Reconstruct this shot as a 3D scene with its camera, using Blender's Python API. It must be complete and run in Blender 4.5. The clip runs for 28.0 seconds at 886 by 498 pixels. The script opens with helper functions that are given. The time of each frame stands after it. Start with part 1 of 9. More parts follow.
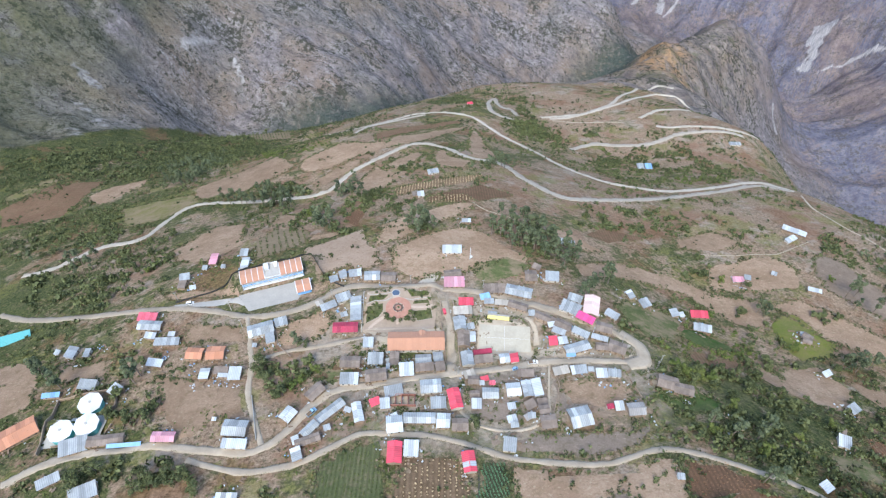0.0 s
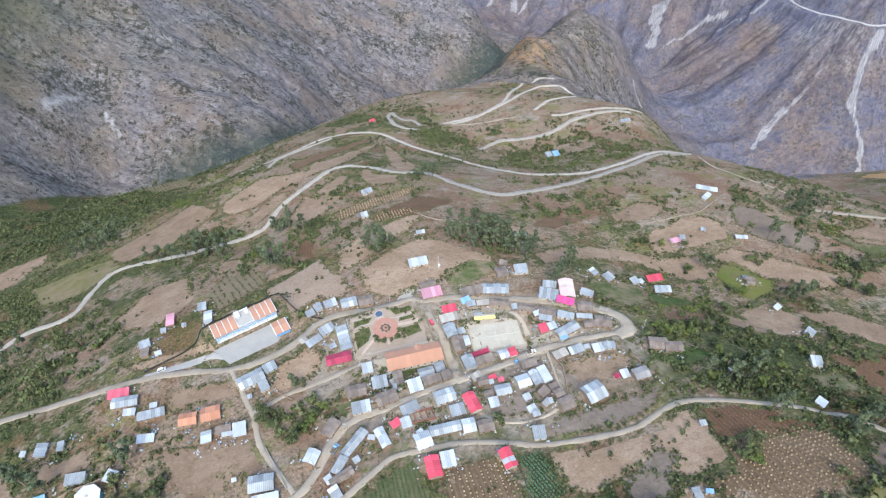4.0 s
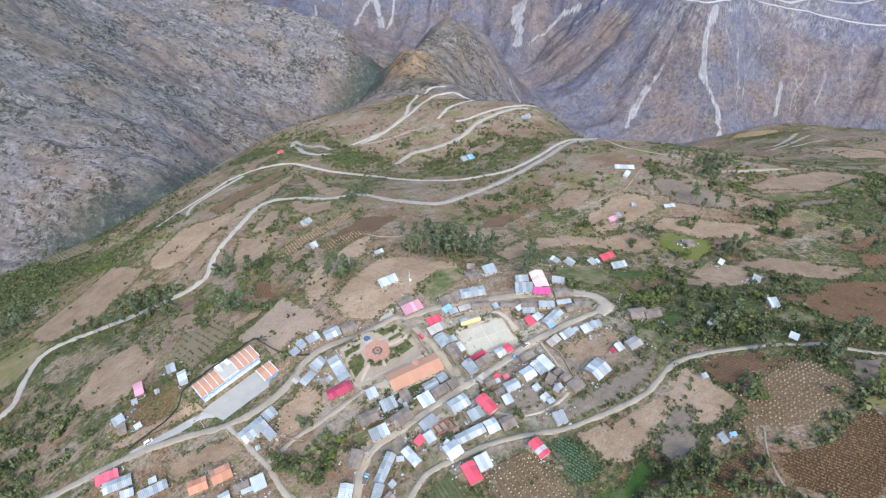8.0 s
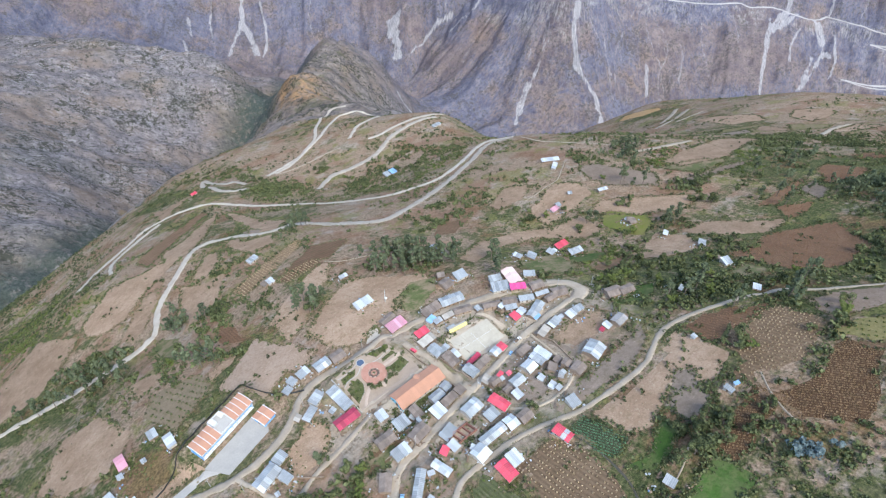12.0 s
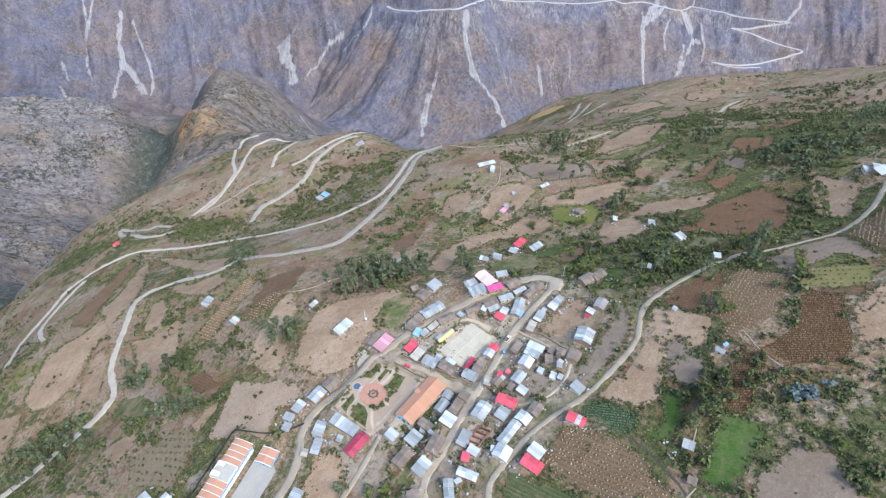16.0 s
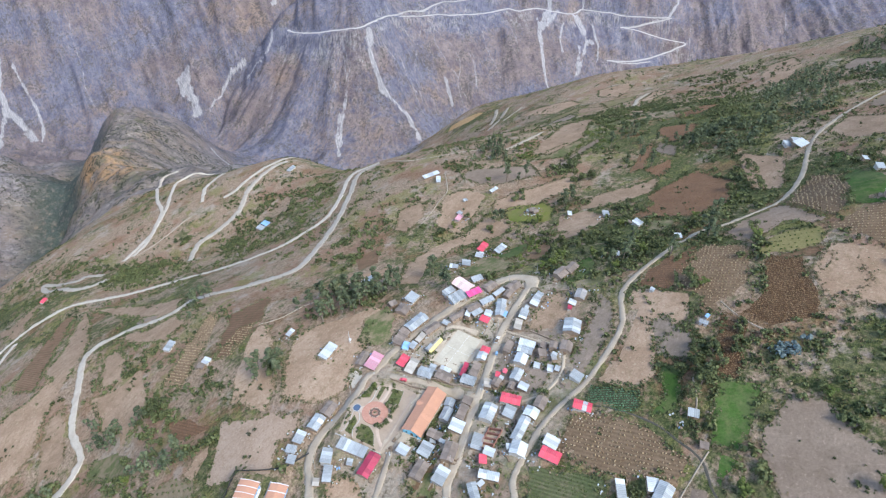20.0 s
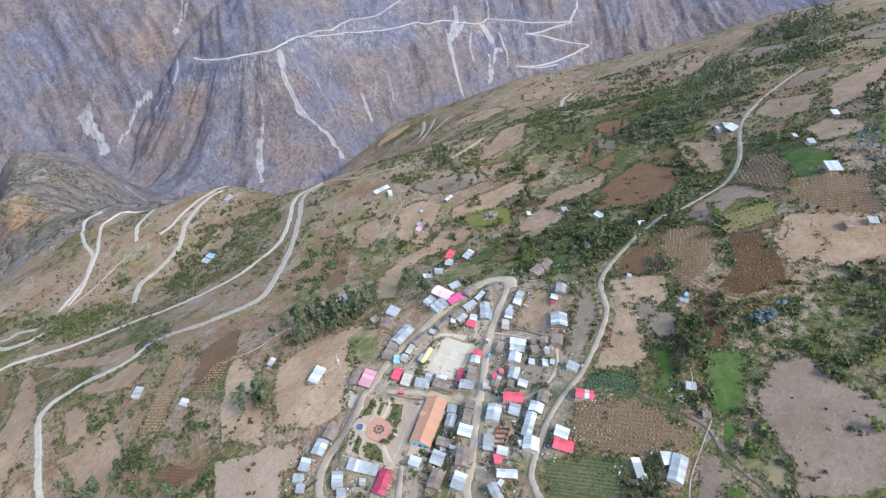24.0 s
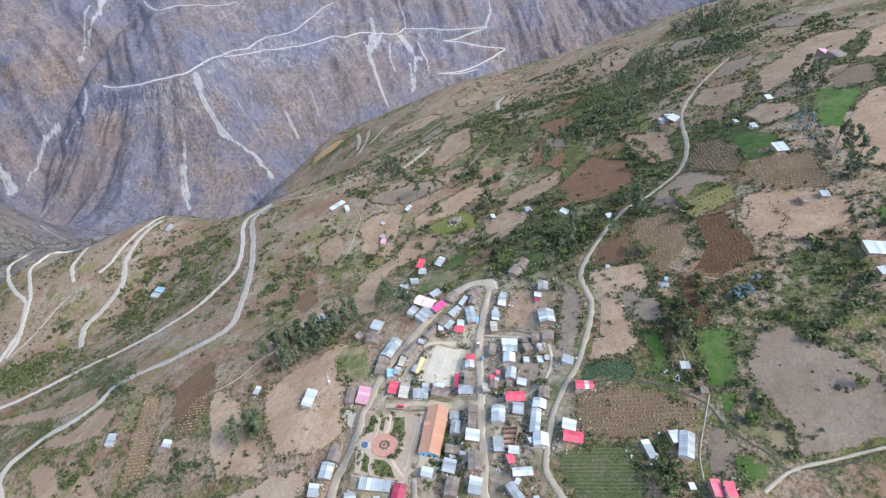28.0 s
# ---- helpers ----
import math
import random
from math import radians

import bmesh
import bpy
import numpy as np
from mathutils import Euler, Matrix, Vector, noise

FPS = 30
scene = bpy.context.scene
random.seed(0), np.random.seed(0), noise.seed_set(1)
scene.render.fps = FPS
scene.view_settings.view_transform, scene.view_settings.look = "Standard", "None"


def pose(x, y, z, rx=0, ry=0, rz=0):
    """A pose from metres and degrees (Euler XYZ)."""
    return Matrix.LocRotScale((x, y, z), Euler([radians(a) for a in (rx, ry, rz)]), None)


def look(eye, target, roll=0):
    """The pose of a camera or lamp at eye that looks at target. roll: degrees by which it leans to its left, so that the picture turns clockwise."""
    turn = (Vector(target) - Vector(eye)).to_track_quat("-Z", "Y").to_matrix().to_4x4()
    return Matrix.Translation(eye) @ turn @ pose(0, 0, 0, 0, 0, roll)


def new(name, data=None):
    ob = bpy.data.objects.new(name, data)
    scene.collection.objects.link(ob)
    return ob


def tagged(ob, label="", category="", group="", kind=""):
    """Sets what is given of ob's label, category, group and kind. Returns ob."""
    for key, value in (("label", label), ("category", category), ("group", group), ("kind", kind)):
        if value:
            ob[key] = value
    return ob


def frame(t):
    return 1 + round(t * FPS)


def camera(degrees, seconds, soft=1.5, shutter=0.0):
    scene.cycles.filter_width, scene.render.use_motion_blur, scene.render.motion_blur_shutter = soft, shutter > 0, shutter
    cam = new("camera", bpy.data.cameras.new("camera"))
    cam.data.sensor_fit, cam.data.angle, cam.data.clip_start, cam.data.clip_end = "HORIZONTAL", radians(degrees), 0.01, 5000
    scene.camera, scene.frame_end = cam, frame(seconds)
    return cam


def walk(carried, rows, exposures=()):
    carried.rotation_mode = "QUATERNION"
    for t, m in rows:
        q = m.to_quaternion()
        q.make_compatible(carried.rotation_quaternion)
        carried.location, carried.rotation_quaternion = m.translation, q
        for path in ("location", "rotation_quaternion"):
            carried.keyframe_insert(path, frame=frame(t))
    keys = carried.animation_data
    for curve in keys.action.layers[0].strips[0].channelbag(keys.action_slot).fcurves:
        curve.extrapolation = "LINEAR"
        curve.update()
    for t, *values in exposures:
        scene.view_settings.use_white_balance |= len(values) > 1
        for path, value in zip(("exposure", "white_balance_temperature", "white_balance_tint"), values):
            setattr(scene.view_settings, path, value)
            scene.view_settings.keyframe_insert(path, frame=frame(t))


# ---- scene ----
cam = camera(70.84, 28.0, soft=1.25)
# seconds, x, y, z, heading to the left, pitch, roll
PATH = [
    (0, -0.22, -0.01, 303.06, -0.037, -49.109, 0.229),
    (1, -11.78, -0.83, 303.56, -3.628, -48.794, 0.171),
    (2, -23.32, -0.98, 304.12, -7.214, -48.477, 0.135),
    (3, -34.75, -0.38, 304.7, -10.739, -48.14, 0.131),
    (3.5, -40.42, 0.15, 304.94, -12.489, -47.964, 0.102),
    (5.5, -63, 3.99, 306.27, -19.429, -47.283, 0.06),
    (6, -68.6, 5.33, 306.69, -21.114, -47.098, 0.063),
    (7, -79.53, 8.6, 307.51, -24.501, -46.779, 0.031),
    (8, -90.1, 12.51, 308.21, -27.802, -46.481, -0.013),
    (9, -100.14, 16.91, 308.73, -30.962, -46.171, -0.043),
    (10, -110.31, 22.01, 309.31, -34.232, -45.856, -0.066),
    (11, -120.12, 27.71, 309.9, -37.443, -45.576, -0.097),
    (12, -129.21, 33.75, 310.46, -40.546, -45.274, -0.103),
    (12.5, -133.54, 36.84, 310.75, -42.08, -45.119, -0.108),
    (14.5, -149.07, 49.3, 311.59, -47.718, -44.489, -0.139),
    (15, -152.73, 52.41, 311.77, -49.039, -44.323, -0.14),
    (16, -159.71, 58.82, 312.2, -51.658, -43.996, -0.137),
    (17, -166.34, 65.37, 312.67, -54.227, -43.669, -0.091),
    (18, -172.58, 72.09, 313.05, -56.729, -43.344, -0.095),
    (19, -178.7, 79.06, 313.46, -59.223, -43.008, -0.056),
    (20, -184.29, 86.07, 313.8, -61.631, -42.683, -0.068),
    (21, -189.55, 93.27, 314.12, -63.977, -42.393, -0.055),
    (21.5, -192.04, 96.86, 314.27, -65.13, -42.238, -0.059),
    (23.5, -200.89, 111.67, 314.97, -69.655, -41.61, -0.031),
    (24, -202.76, 115.38, 315.07, -70.739, -41.484, -0.028),
    (25, -206.11, 123.04, 315.38, -72.905, -41.283, -0.027),
    (26, -208.87, 130.88, 315.73, -75.012, -41.099, -0.06),
    (27, -211.26, 138.62, 316.17, -77.111, -40.886, -0.033),
    (28, -213.08, 145.74, 316.63, -78.993, -40.69, -0.009),
]
walk(cam, [(t, pose(x, y, z, 90 + pitch, 0, yaw) @ pose(0, 0, 0, 0, 0, roll)) for t, x, y, z, yaw, pitch, roll in PATH])

# ---- sky, veiled sun ----
world = bpy.data.worlds.new("sky")
scene.world = world
world.use_nodes = True
wn = world.node_tree
sky = wn.nodes.new("ShaderNodeTexSky")
sky.sky_type, sky.sun_disc = "NISHITA", False
sky.sun_elevation, sky.sun_rotation = radians(48), radians(205)
sky.altitude, sky.air_density, sky.dust_density, sky.ozone_density = 1500, 0.95, 2.5, 1.0
wn.links.new(sky.outputs["Color"], wn.nodes["Background"].inputs["Color"])
wn.nodes["Background"].inputs["Strength"].default_value = 0.15
sun = new("sun", bpy.data.lights.new("sun", "SUN"))
sun.data.energy, sun.data.angle, sun.data.color = 1.5, radians(24), (0.975, 1.0, 0.97)
sun.matrix_world = look((0, 0, 800), (math.sin(radians(25)) * 300 , 600, 0))
scene.view_settings.exposure = 1.61

# ---- materials ----
def mat(name):
    m = bpy.data.materials.new(name)
    m.use_nodes = True
    return m, m.node_tree, m.node_tree.nodes["Principled BSDF"]


def node(nt, kind, **inputs):
    n = nt.nodes.new("ShaderNode" + kind)
    for k, v in inputs.items():
        n.inputs[k.replace("_", " ")].default_value = v
    return n


def coords(nt, scale=(1, 1, 1), turn=0.0):
    g = nt.nodes.new("ShaderNodeNewGeometry")
    m = nt.nodes.new("ShaderNodeMapping")
    m.inputs["Scale"].default_value = scale
    m.inputs["Rotation"].default_value = (0, 0, turn)
    nt.links.new(g.outputs["Position"], m.inputs["Vector"])
    return m.outputs["Vector"]


def local(nt, scale=(1, 1, 1)):
    g = nt.nodes.new("ShaderNodeTexCoord")
    m = nt.nodes.new("ShaderNodeMapping")
    m.inputs["Scale"].default_value = scale
    nt.links.new(g.outputs["Object"], m.inputs["Vector"])
    return m.outputs["Vector"]


def noise_of(nt, vec, scale, detail=4.0, rough=0.6):
    n = node(nt, "TexNoise", Scale=scale, Detail=detail, Roughness=rough)
    nt.links.new(vec, n.inputs["Vector"])
    return n.outputs["Fac"]


def stops(nt, fac, *rows):
    r = nt.nodes.new("ShaderNodeValToRGB")
    el = r.color_ramp.elements
    while len(el) < len(rows):
        el.new(0.5)
    for e, (p, c) in zip(el, rows):
        e.position, e.color = p, (*c, 1) if len(c) == 3 else c
    nt.links.new(fac, r.inputs["Fac"])
    return r.outputs["Color"]


def grey(nt, fac, lo, hi):
    """0 to 1 between two values of a number."""
    m = nt.nodes.new("ShaderNodeMapRange")
    m.inputs["From Min"].default_value, m.inputs["From Max"].default_value = lo, hi
    nt.links.new(fac, m.inputs["Value"])
    return m.outputs["Result"]


def mix(nt, fac, a, b, blend="MIX"):
    m = nt.nodes.new("ShaderNodeMix")
    m.data_type, m.blend_type = "RGBA", blend
    for sock, v in ((m.inputs["Factor"], fac), (m.inputs[6], a), (m.inputs[7], b)):
        if isinstance(v, (int, float)):
            sock.default_value = v
        elif isinstance(v, tuple):
            sock.default_value = (*v, 1)
        else:
            nt.links.new(v, sock)
    return m.outputs[2]


def times(nt, a, b, op="MULTIPLY"):
    m = nt.nodes.new("ShaderNodeMath")
    m.operation = op
    for sock, v in zip(m.inputs, (a, b)):
        if isinstance(v, (int, float)):
            sock.default_value = v
        else:
            nt.links.new(v, sock)
    return m.outputs[0]


def bump(nt, bsdf, fac, strength, distance):
    b = node(nt, "Bump", Strength=strength, Distance=distance)
    nt.links.new(fac, b.inputs["Height"])
    nt.links.new(b.outputs["Normal"], bsdf.inputs["Normal"])


def tinted(nt, amount=0.25):
    """A lightness that differs from object to object."""
    o = nt.nodes.new("ShaderNodeObjectInfo")
    m = nt.nodes.new("ShaderNodeMapRange")
    m.inputs["To Min"].default_value, m.inputs["To Max"].default_value = 1 - amount, 1 + amount * 0.4
    nt.links.new(o.outputs["Random"], m.inputs["Value"])
    return m.outputs["Result"]


def scaled(nt, colour, value):
    m = nt.nodes.new("ShaderNodeVectorMath")
    m.operation = "SCALE"
    nt.links.new(colour, m.inputs[0])
    nt.links.new(value, m.inputs["Scale"])
    return m.outputs[0]


def roof_material(name, base, worn, rust, metal, rough, wear=0.5, tint=0.3):
    laps = 0.42 if rough < 0.7 else 0.1
    m, nt, b = mat(name)
    n1 = noise_of(nt, coords(nt), 0.35, 5)
    n2 = noise_of(nt, coords(nt), 2.2, 4)
    c = mix(nt, grey(nt, n1, 0.35, 0.75), base, worn)
    c = mix(nt, times(nt, grey(nt, n2, 0.62 - 0.1 * wear, 0.8), wear), c, rust)
    lap = node(nt, "TexWave", Scale=0.36, Distortion=0.4)
    nt.links.new(local(nt, (1.0, 0.0, 0.0)), lap.inputs["Vector"])
    c = mix(nt, times(nt, grey(nt, lap.outputs["Fac"], 0.55, 0.95), laps), c, tuple(0.55 * v for v in worn))
    streak = noise_of(nt, local(nt, (3.0, 0.35, 0.35)), 1.0, 4, 0.65)
    c = mix(nt, times(nt, grey(nt, streak, 0.52, 0.68), 0.35), c, tuple(0.6 * v + 0.4 * r for v, r in zip(worn, rust)))
    nt.links.new(scaled(nt, c, tinted(nt, tint)), b.inputs["Base Color"])
    b.inputs["Metallic"].default_value, b.inputs["Roughness"].default_value = metal, rough
    w = node(nt, "TexWave", Scale=1.6, Distortion=0.0)
    nt.links.new(local(nt, (1.6, 0.0, 0.0)), w.inputs["Vector"])
    bump(nt, b, w.outputs["Fac"], 0.35, 0.05)
    return m


def plain_material(name, base, second, scale=0.8, rough=0.9, relief=0.25, tint=0.2):
    m, nt, b = mat(name)
    n1, n2 = noise_of(nt, coords(nt), scale, 5), noise_of(nt, coords(nt), scale * 7, 3)
    c = mix(nt, grey(nt, n1, 0.3, 0.7), base, second)
    c = mix(nt, times(nt, grey(nt, n2, 0.4, 0.9), 0.35), c, tuple(0.55 * v for v in base))
    nt.links.new(scaled(nt, c, tinted(nt, tint)), b.inputs["Base Color"])
    b.inputs["Roughness"].default_value = rough
    bump(nt, b, n2, relief, 0.05)
    return m


ROOFS = {
    "tin": roof_material("tin_roof", (0.39, 0.415, 0.415), (0.285, 0.305, 0.31), (0.22, 0.17, 0.13), 0.15, 0.5, 0.55),
    "white": roof_material("bright_tin", (0.57, 0.60, 0.60), (0.45, 0.485, 0.495), (0.35, 0.28, 0.22), 0.15, 0.45, 0.25),
    "pale": roof_material("pale_roof", (0.40, 0.37, 0.32), (0.31, 0.28, 0.235), (0.25, 0.17, 0.12), 0.0, 0.8, 0.5),
    "grey": roof_material("grey_roof", (0.33, 0.31, 0.29), (0.25, 0.24, 0.23), (0.2, 0.14, 0.1), 0.1, 0.6, 0.4),
    "blue": roof_material("blue_roof", (0.17, 0.36, 0.62), (0.26, 0.42, 0.6), (0.4, 0.4, 0.4), 0.0, 0.5, 0.3),
    "red": roof_material("red_roof", (0.72, 0.06, 0.10), (0.62, 0.09, 0.12), (0.5, 0.2, 0.2), 0.0, 0.5, 0.3),
    "redpink": roof_material("rose_red_roof", (0.74, 0.10, 0.15), (0.68, 0.16, 0.2), (0.6, 0.35, 0.35), 0.0, 0.5, 0.3),
    "pink": roof_material("pink_roof", (0.62, 0.25, 0.32), (0.56, 0.34, 0.37), (0.4, 0.3, 0.28), 0.0, 0.6, 0.4),
    "palepink": roof_material("pale_pink_roof", (0.72, 0.52, 0.48), (0.66, 0.5, 0.46), (0.5, 0.36, 0.32), 0.0, 0.6, 0.3),
    "magenta": roof_material("magenta_roof", (0.72, 0.06, 0.24), (0.65, 0.1, 0.25), (0.5, 0.2, 0.3), 0.0, 0.5, 0.3),
    "maroon": roof_material("maroon_roof", (0.36, 0.02, 0.06), (0.42, 0.05, 0.09), (0.3, 0.1, 0.1), 0.0, 0.55, 0.3),
    "clay": roof_material("clay_roof", (0.52, 0.23, 0.13), (0.45, 0.22, 0.14), (0.3, 0.17, 0.11), 0.0, 0.9, 0.5),
    "evenclay": roof_material("even_clay_roof", (0.46, 0.235, 0.145), (0.41, 0.215, 0.14), (0.3, 0.17, 0.11), 0.0, 0.9, 0.35, 0.07),
    "brown": roof_material("old_tile_roof", (0.165, 0.128, 0.104), (0.275, 0.222, 0.182), (0.11, 0.092, 0.078), 0.0, 0.95, 0.7),
}
ADOBE = plain_material("adobe", (0.27, 0.19, 0.13), (0.36, 0.27, 0.19))
PLASTER = plain_material("plaster", (0.58, 0.54, 0.47), (0.45, 0.40, 0.34))
BLUEPLASTER = plain_material("blue_plaster", (0.22, 0.42, 0.62), (0.30, 0.48, 0.64))
CONCRETE = plain_material("concrete", (0.42, 0.395, 0.35), (0.35, 0.33, 0.295), 0.15)
WOOD = plain_material("old_wood", (0.13, 0.085, 0.055), (0.2, 0.14, 0.09))
GLASS = plain_material("dark_pane", (0.04, 0.05, 0.06), (0.06, 0.07, 0.08), 1.0, 0.15, 0.0)
WHITE = plain_material("white_paint", (0.70, 0.70, 0.68), (0.60, 0.60, 0.58))


def turned(nt, turn, scale):
    """Ground position turned about the upright, then stretched."""
    m = nt.nodes.new("ShaderNodeMapping")
    m.inputs["Scale"].default_value = scale
    nt.links.new(coords(nt, (1, 1, 1), turn), m.inputs["Vector"])
    return m.outputs["Vector"]


def attribute(nt, name):
    at = nt.nodes.new("ShaderNodeAttribute")
    at.attribute_name = name
    return at.outputs["Fac"]


def ground_material():
    m, nt, b = mat("hillside")
    pos = coords(nt)
    wild, gr, back, gully, dusty = [attribute(nt, k) for k in ("wild", "scrub", "back", "gully", "dusty")]
    crest = attribute(nt, "crest")
    big, mid, fine = noise_of(nt, pos, 0.012, 5), noise_of(nt, pos, 0.07, 7, 0.7), noise_of(nt, pos, 0.55, 6, 0.75)
    # the farmed spur: red-brown earth, dry grass, low green growth
    soil = stops(nt, fine, (0.36, (0.14, 0.096, 0.06)), (0.5, (0.275, 0.194, 0.13)), (0.64, (0.39, 0.287, 0.198)))
    grass = stops(nt, fine, (0.36, (0.026, 0.038, 0.013)), (0.5, (0.070, 0.082, 0.029)), (0.62, (0.155, 0.145, 0.062)))
    clump = noise_of(nt, pos, 0.2, 6, 0.75)
    cover = grey(nt, times(nt, times(nt, times(nt, big, times(nt, mid, 1.0), "ADD"), times(nt, clump, 0.8), "ADD"), times(nt, gr, 0.8), "ADD"), 1.37, 1.55)
    soil = mix(nt, times(nt, grey(nt, noise_of(nt, pos, 0.02, 5, 0.6), 0.5, 0.6), 0.6), soil, (0.235, 0.125, 0.078))
    soil = mix(nt, times(nt, grey(nt, noise_of(nt, pos, 0.031, 7, 0.7), 0.54, 0.62), 0.7), soil, (0.335, 0.275, 0.215))
    farm = mix(nt, cover, soil, grass)
    farm = mix(nt, times(nt, grey(nt, noise_of(nt, pos, 0.34, 4, 0.7), 0.56, 0.64), 0.6), farm, (0.04, 0.045, 0.02))
    farm = mix(nt, times(nt, grey(nt, mid, 0.55, 0.7), 0.35), farm, (0.24, 0.19, 0.12))
    farm = mix(nt, times(nt, grey(nt, times(nt, noise_of(nt, pos, 0.026, 6, 0.7), times(nt, clump, 0.25), "ADD"), 0.67, 0.72), 0.6), farm, mix(nt, grey(nt, fine, 0.4, 0.6), (0.10, 0.105, 0.03), (0.24, 0.215, 0.075)))
    farm = mix(nt, times(nt, grey(nt, noise_of(nt, coords(nt, (1, 1, 1), 0.7), 0.017, 7, 0.7), 0.55, 0.61), 0.6), farm, mix(nt, grey(nt, fine, 0.4, 0.6), (0.115, 0.06, 0.033), (0.26, 0.145, 0.08)))
    dust = stops(nt, times(nt, times(nt, mid, 0.5), times(nt, noise_of(nt, pos, 0.3, 6, 0.75), 0.5), "ADD"), (0.36, (0.13, 0.10, 0.068)), (0.46, (0.295, 0.24, 0.178)), (0.58, (0.44, 0.37, 0.288)))
    farm = mix(nt, times(nt, dusty, grey(nt, times(nt, mid, times(nt, fine, 0.4), "ADD"), 0.85, 0.62)), farm, dust)
    # back wall: grey rock with the violet-blue of distance haze put into its colour, and brown ribs, streaked down the
    # fall lines, dry bushes in dots
    def streaks(across, along, detail, rough):
        d = nt.nodes.new("ShaderNodeVectorMath")
        d.operation = "DOT_PRODUCT"
        d.inputs[1].default_value = (0.83, 0.55, 0.0)
        nt.links.new(pos, d.inputs[0])
        c = nt.nodes.new("ShaderNodeCombineXYZ")
        nt.links.new(times(nt, attribute(nt, "sweep"), across), c.inputs["X"])
        nt.links.new(times(nt, d.outputs["Value"], along), c.inputs["Y"])
        return noise_of(nt, c.outputs[0], 1.0, detail, rough)

    def tufts_on(scale, lo, hi):
        return grey(nt, times(nt, noise_of(nt, pos, scale, 4, 0.72), times(nt, noise_of(nt, pos, 0.011, 6, 0.7), 0.55), "ADD"), lo, hi)

    iso, tract = noise_of(nt, pos, 0.022, 10, 0.78), noise_of(nt, pos, 0.0032, 5, 0.6)
    n1, n2, n3 = streaks(0.03, 0.007, 8, 0.72), streaks(0.15, 0.045, 6, 0.72), streaks(0.42, 0.045, 4, 0.64)
    tone = times(nt, times(nt, times(nt, n1, 0.16), times(nt, n2, 0.26), "ADD"), times(nt, times(nt, iso, 0.33), times(nt, noise_of(nt, pos, 0.085, 6, 0.78), 0.25), "ADD"), "ADD")
    # rock tones, each shifted towards blue to stand for the haze
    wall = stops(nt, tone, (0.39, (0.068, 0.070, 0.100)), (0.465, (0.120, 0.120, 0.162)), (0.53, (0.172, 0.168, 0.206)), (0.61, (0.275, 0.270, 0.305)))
    brown = times(nt, times(nt, tract, 0.55), times(nt, n2, 0.45), "ADD")
    wall = mix(nt, times(nt, grey(nt, brown, 0.45, 0.55), 0.55), wall, mix(nt, grey(nt, iso, 0.4, 0.6), (0.145, 0.098, 0.075), (0.305, 0.212, 0.145)))
    wall = mix(nt, times(nt, grey(nt, noise_of(nt, pos, 0.0055, 5, 0.6), 0.58, 0.68), 0.4), wall, (0.31, 0.20, 0.125))
    # darker streaks in the same haze-blue tint
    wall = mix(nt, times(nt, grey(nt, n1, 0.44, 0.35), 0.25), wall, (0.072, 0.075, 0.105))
    wall = mix(nt, times(nt, times(nt, grey(nt, n3, 0.56, 0.66), grey(nt, noise_of(nt, pos, 0.006, 5), 0.46, 0.58)), 0.4), wall, (0.34, 0.325, 0.34))
    wall = mix(nt, times(nt, tufts_on(0.075, 0.82, 0.89), 0.65), wall, (0.078, 0.074, 0.066))
    wall = mix(nt, times(nt, tufts_on(0.17, 0.84, 0.90), 0.6), wall, (0.085, 0.078, 0.07))
    wall = mix(nt, times(nt, grey(nt, noise_of(nt, pos, 0.13, 5, 0.75), 0.56, 0.66), 0.35), wall, (0.30, 0.26, 0.245))
    pale = mix(nt, grey(nt, n3, 0.4, 0.6), (0.26, 0.253, 0.26), (0.45, 0.43, 0.415))
    wall = mix(nt, times(nt, times(nt, times(nt, attribute(nt, "spill"), grey(nt, noise_of(nt, pos, 0.011, 6, 0.7), 0.44, 0.60)), grey(nt, times(nt, n2, times(nt, iso, 0.6), "ADD"), 0.76, 0.92)), 0.6), wall, pale)
    wall = mix(nt, times(nt, grey(nt, times(nt, times(nt, gully, 0.85), times(nt, times(nt, n3, 0.8), times(nt, iso, 0.4), "ADD"), "ADD"), 1.0, 1.3), 0.82), wall, pale)
    # left wall: brownish scree, dry bushes in dots, green on the upper slope, pale broken rock below
    v2 = turned(nt, radians(-65), (1.0, 0.4, 0.4))
    l1, dots = noise_of(nt, v2, 0.035, 8, 0.7), noise_of(nt, pos, 0.16, 6, 0.8)
    l2 = noise_of(nt, v2, 0.16, 5, 0.65)
    left = stops(nt, times(nt, times(nt, times(nt, l1, 0.15), times(nt, l2, 0.3), "ADD"), times(nt, noise_of(nt, pos, 0.06, 8, 0.76), 0.55), "ADD"), (0.40, (0.098, 0.088, 0.088)), (0.47, (0.158, 0.140, 0.140)), (0.53, (0.208, 0.184, 0.182)), (0.61, (0.32, 0.29, 0.282)))
    left = mix(nt, times(nt, grey(nt, noise_of(nt, pos, 0.0075, 6, 0.65), 0.46, 0.60), 0.6), left, (0.215, 0.155, 0.11))
    broken = times(nt, grey(nt, noise_of(nt, pos, 0.008, 4), 0.50, 0.60), grey(nt, times(nt, l2, times(nt, noise_of(nt, pos, 0.3, 5, 0.8), 0.6), "ADD"), 0.80, 0.92))
    left = mix(nt, times(nt, grey(nt, noise_of(nt, pos, 0.11, 6, 0.78), 0.58, 0.66), 0.55), left, (0.33, 0.30, 0.29))
    left = mix(nt, times(nt, broken, 0.3), left, (0.40, 0.375, 0.355))
    crag = attribute(nt, "crag")
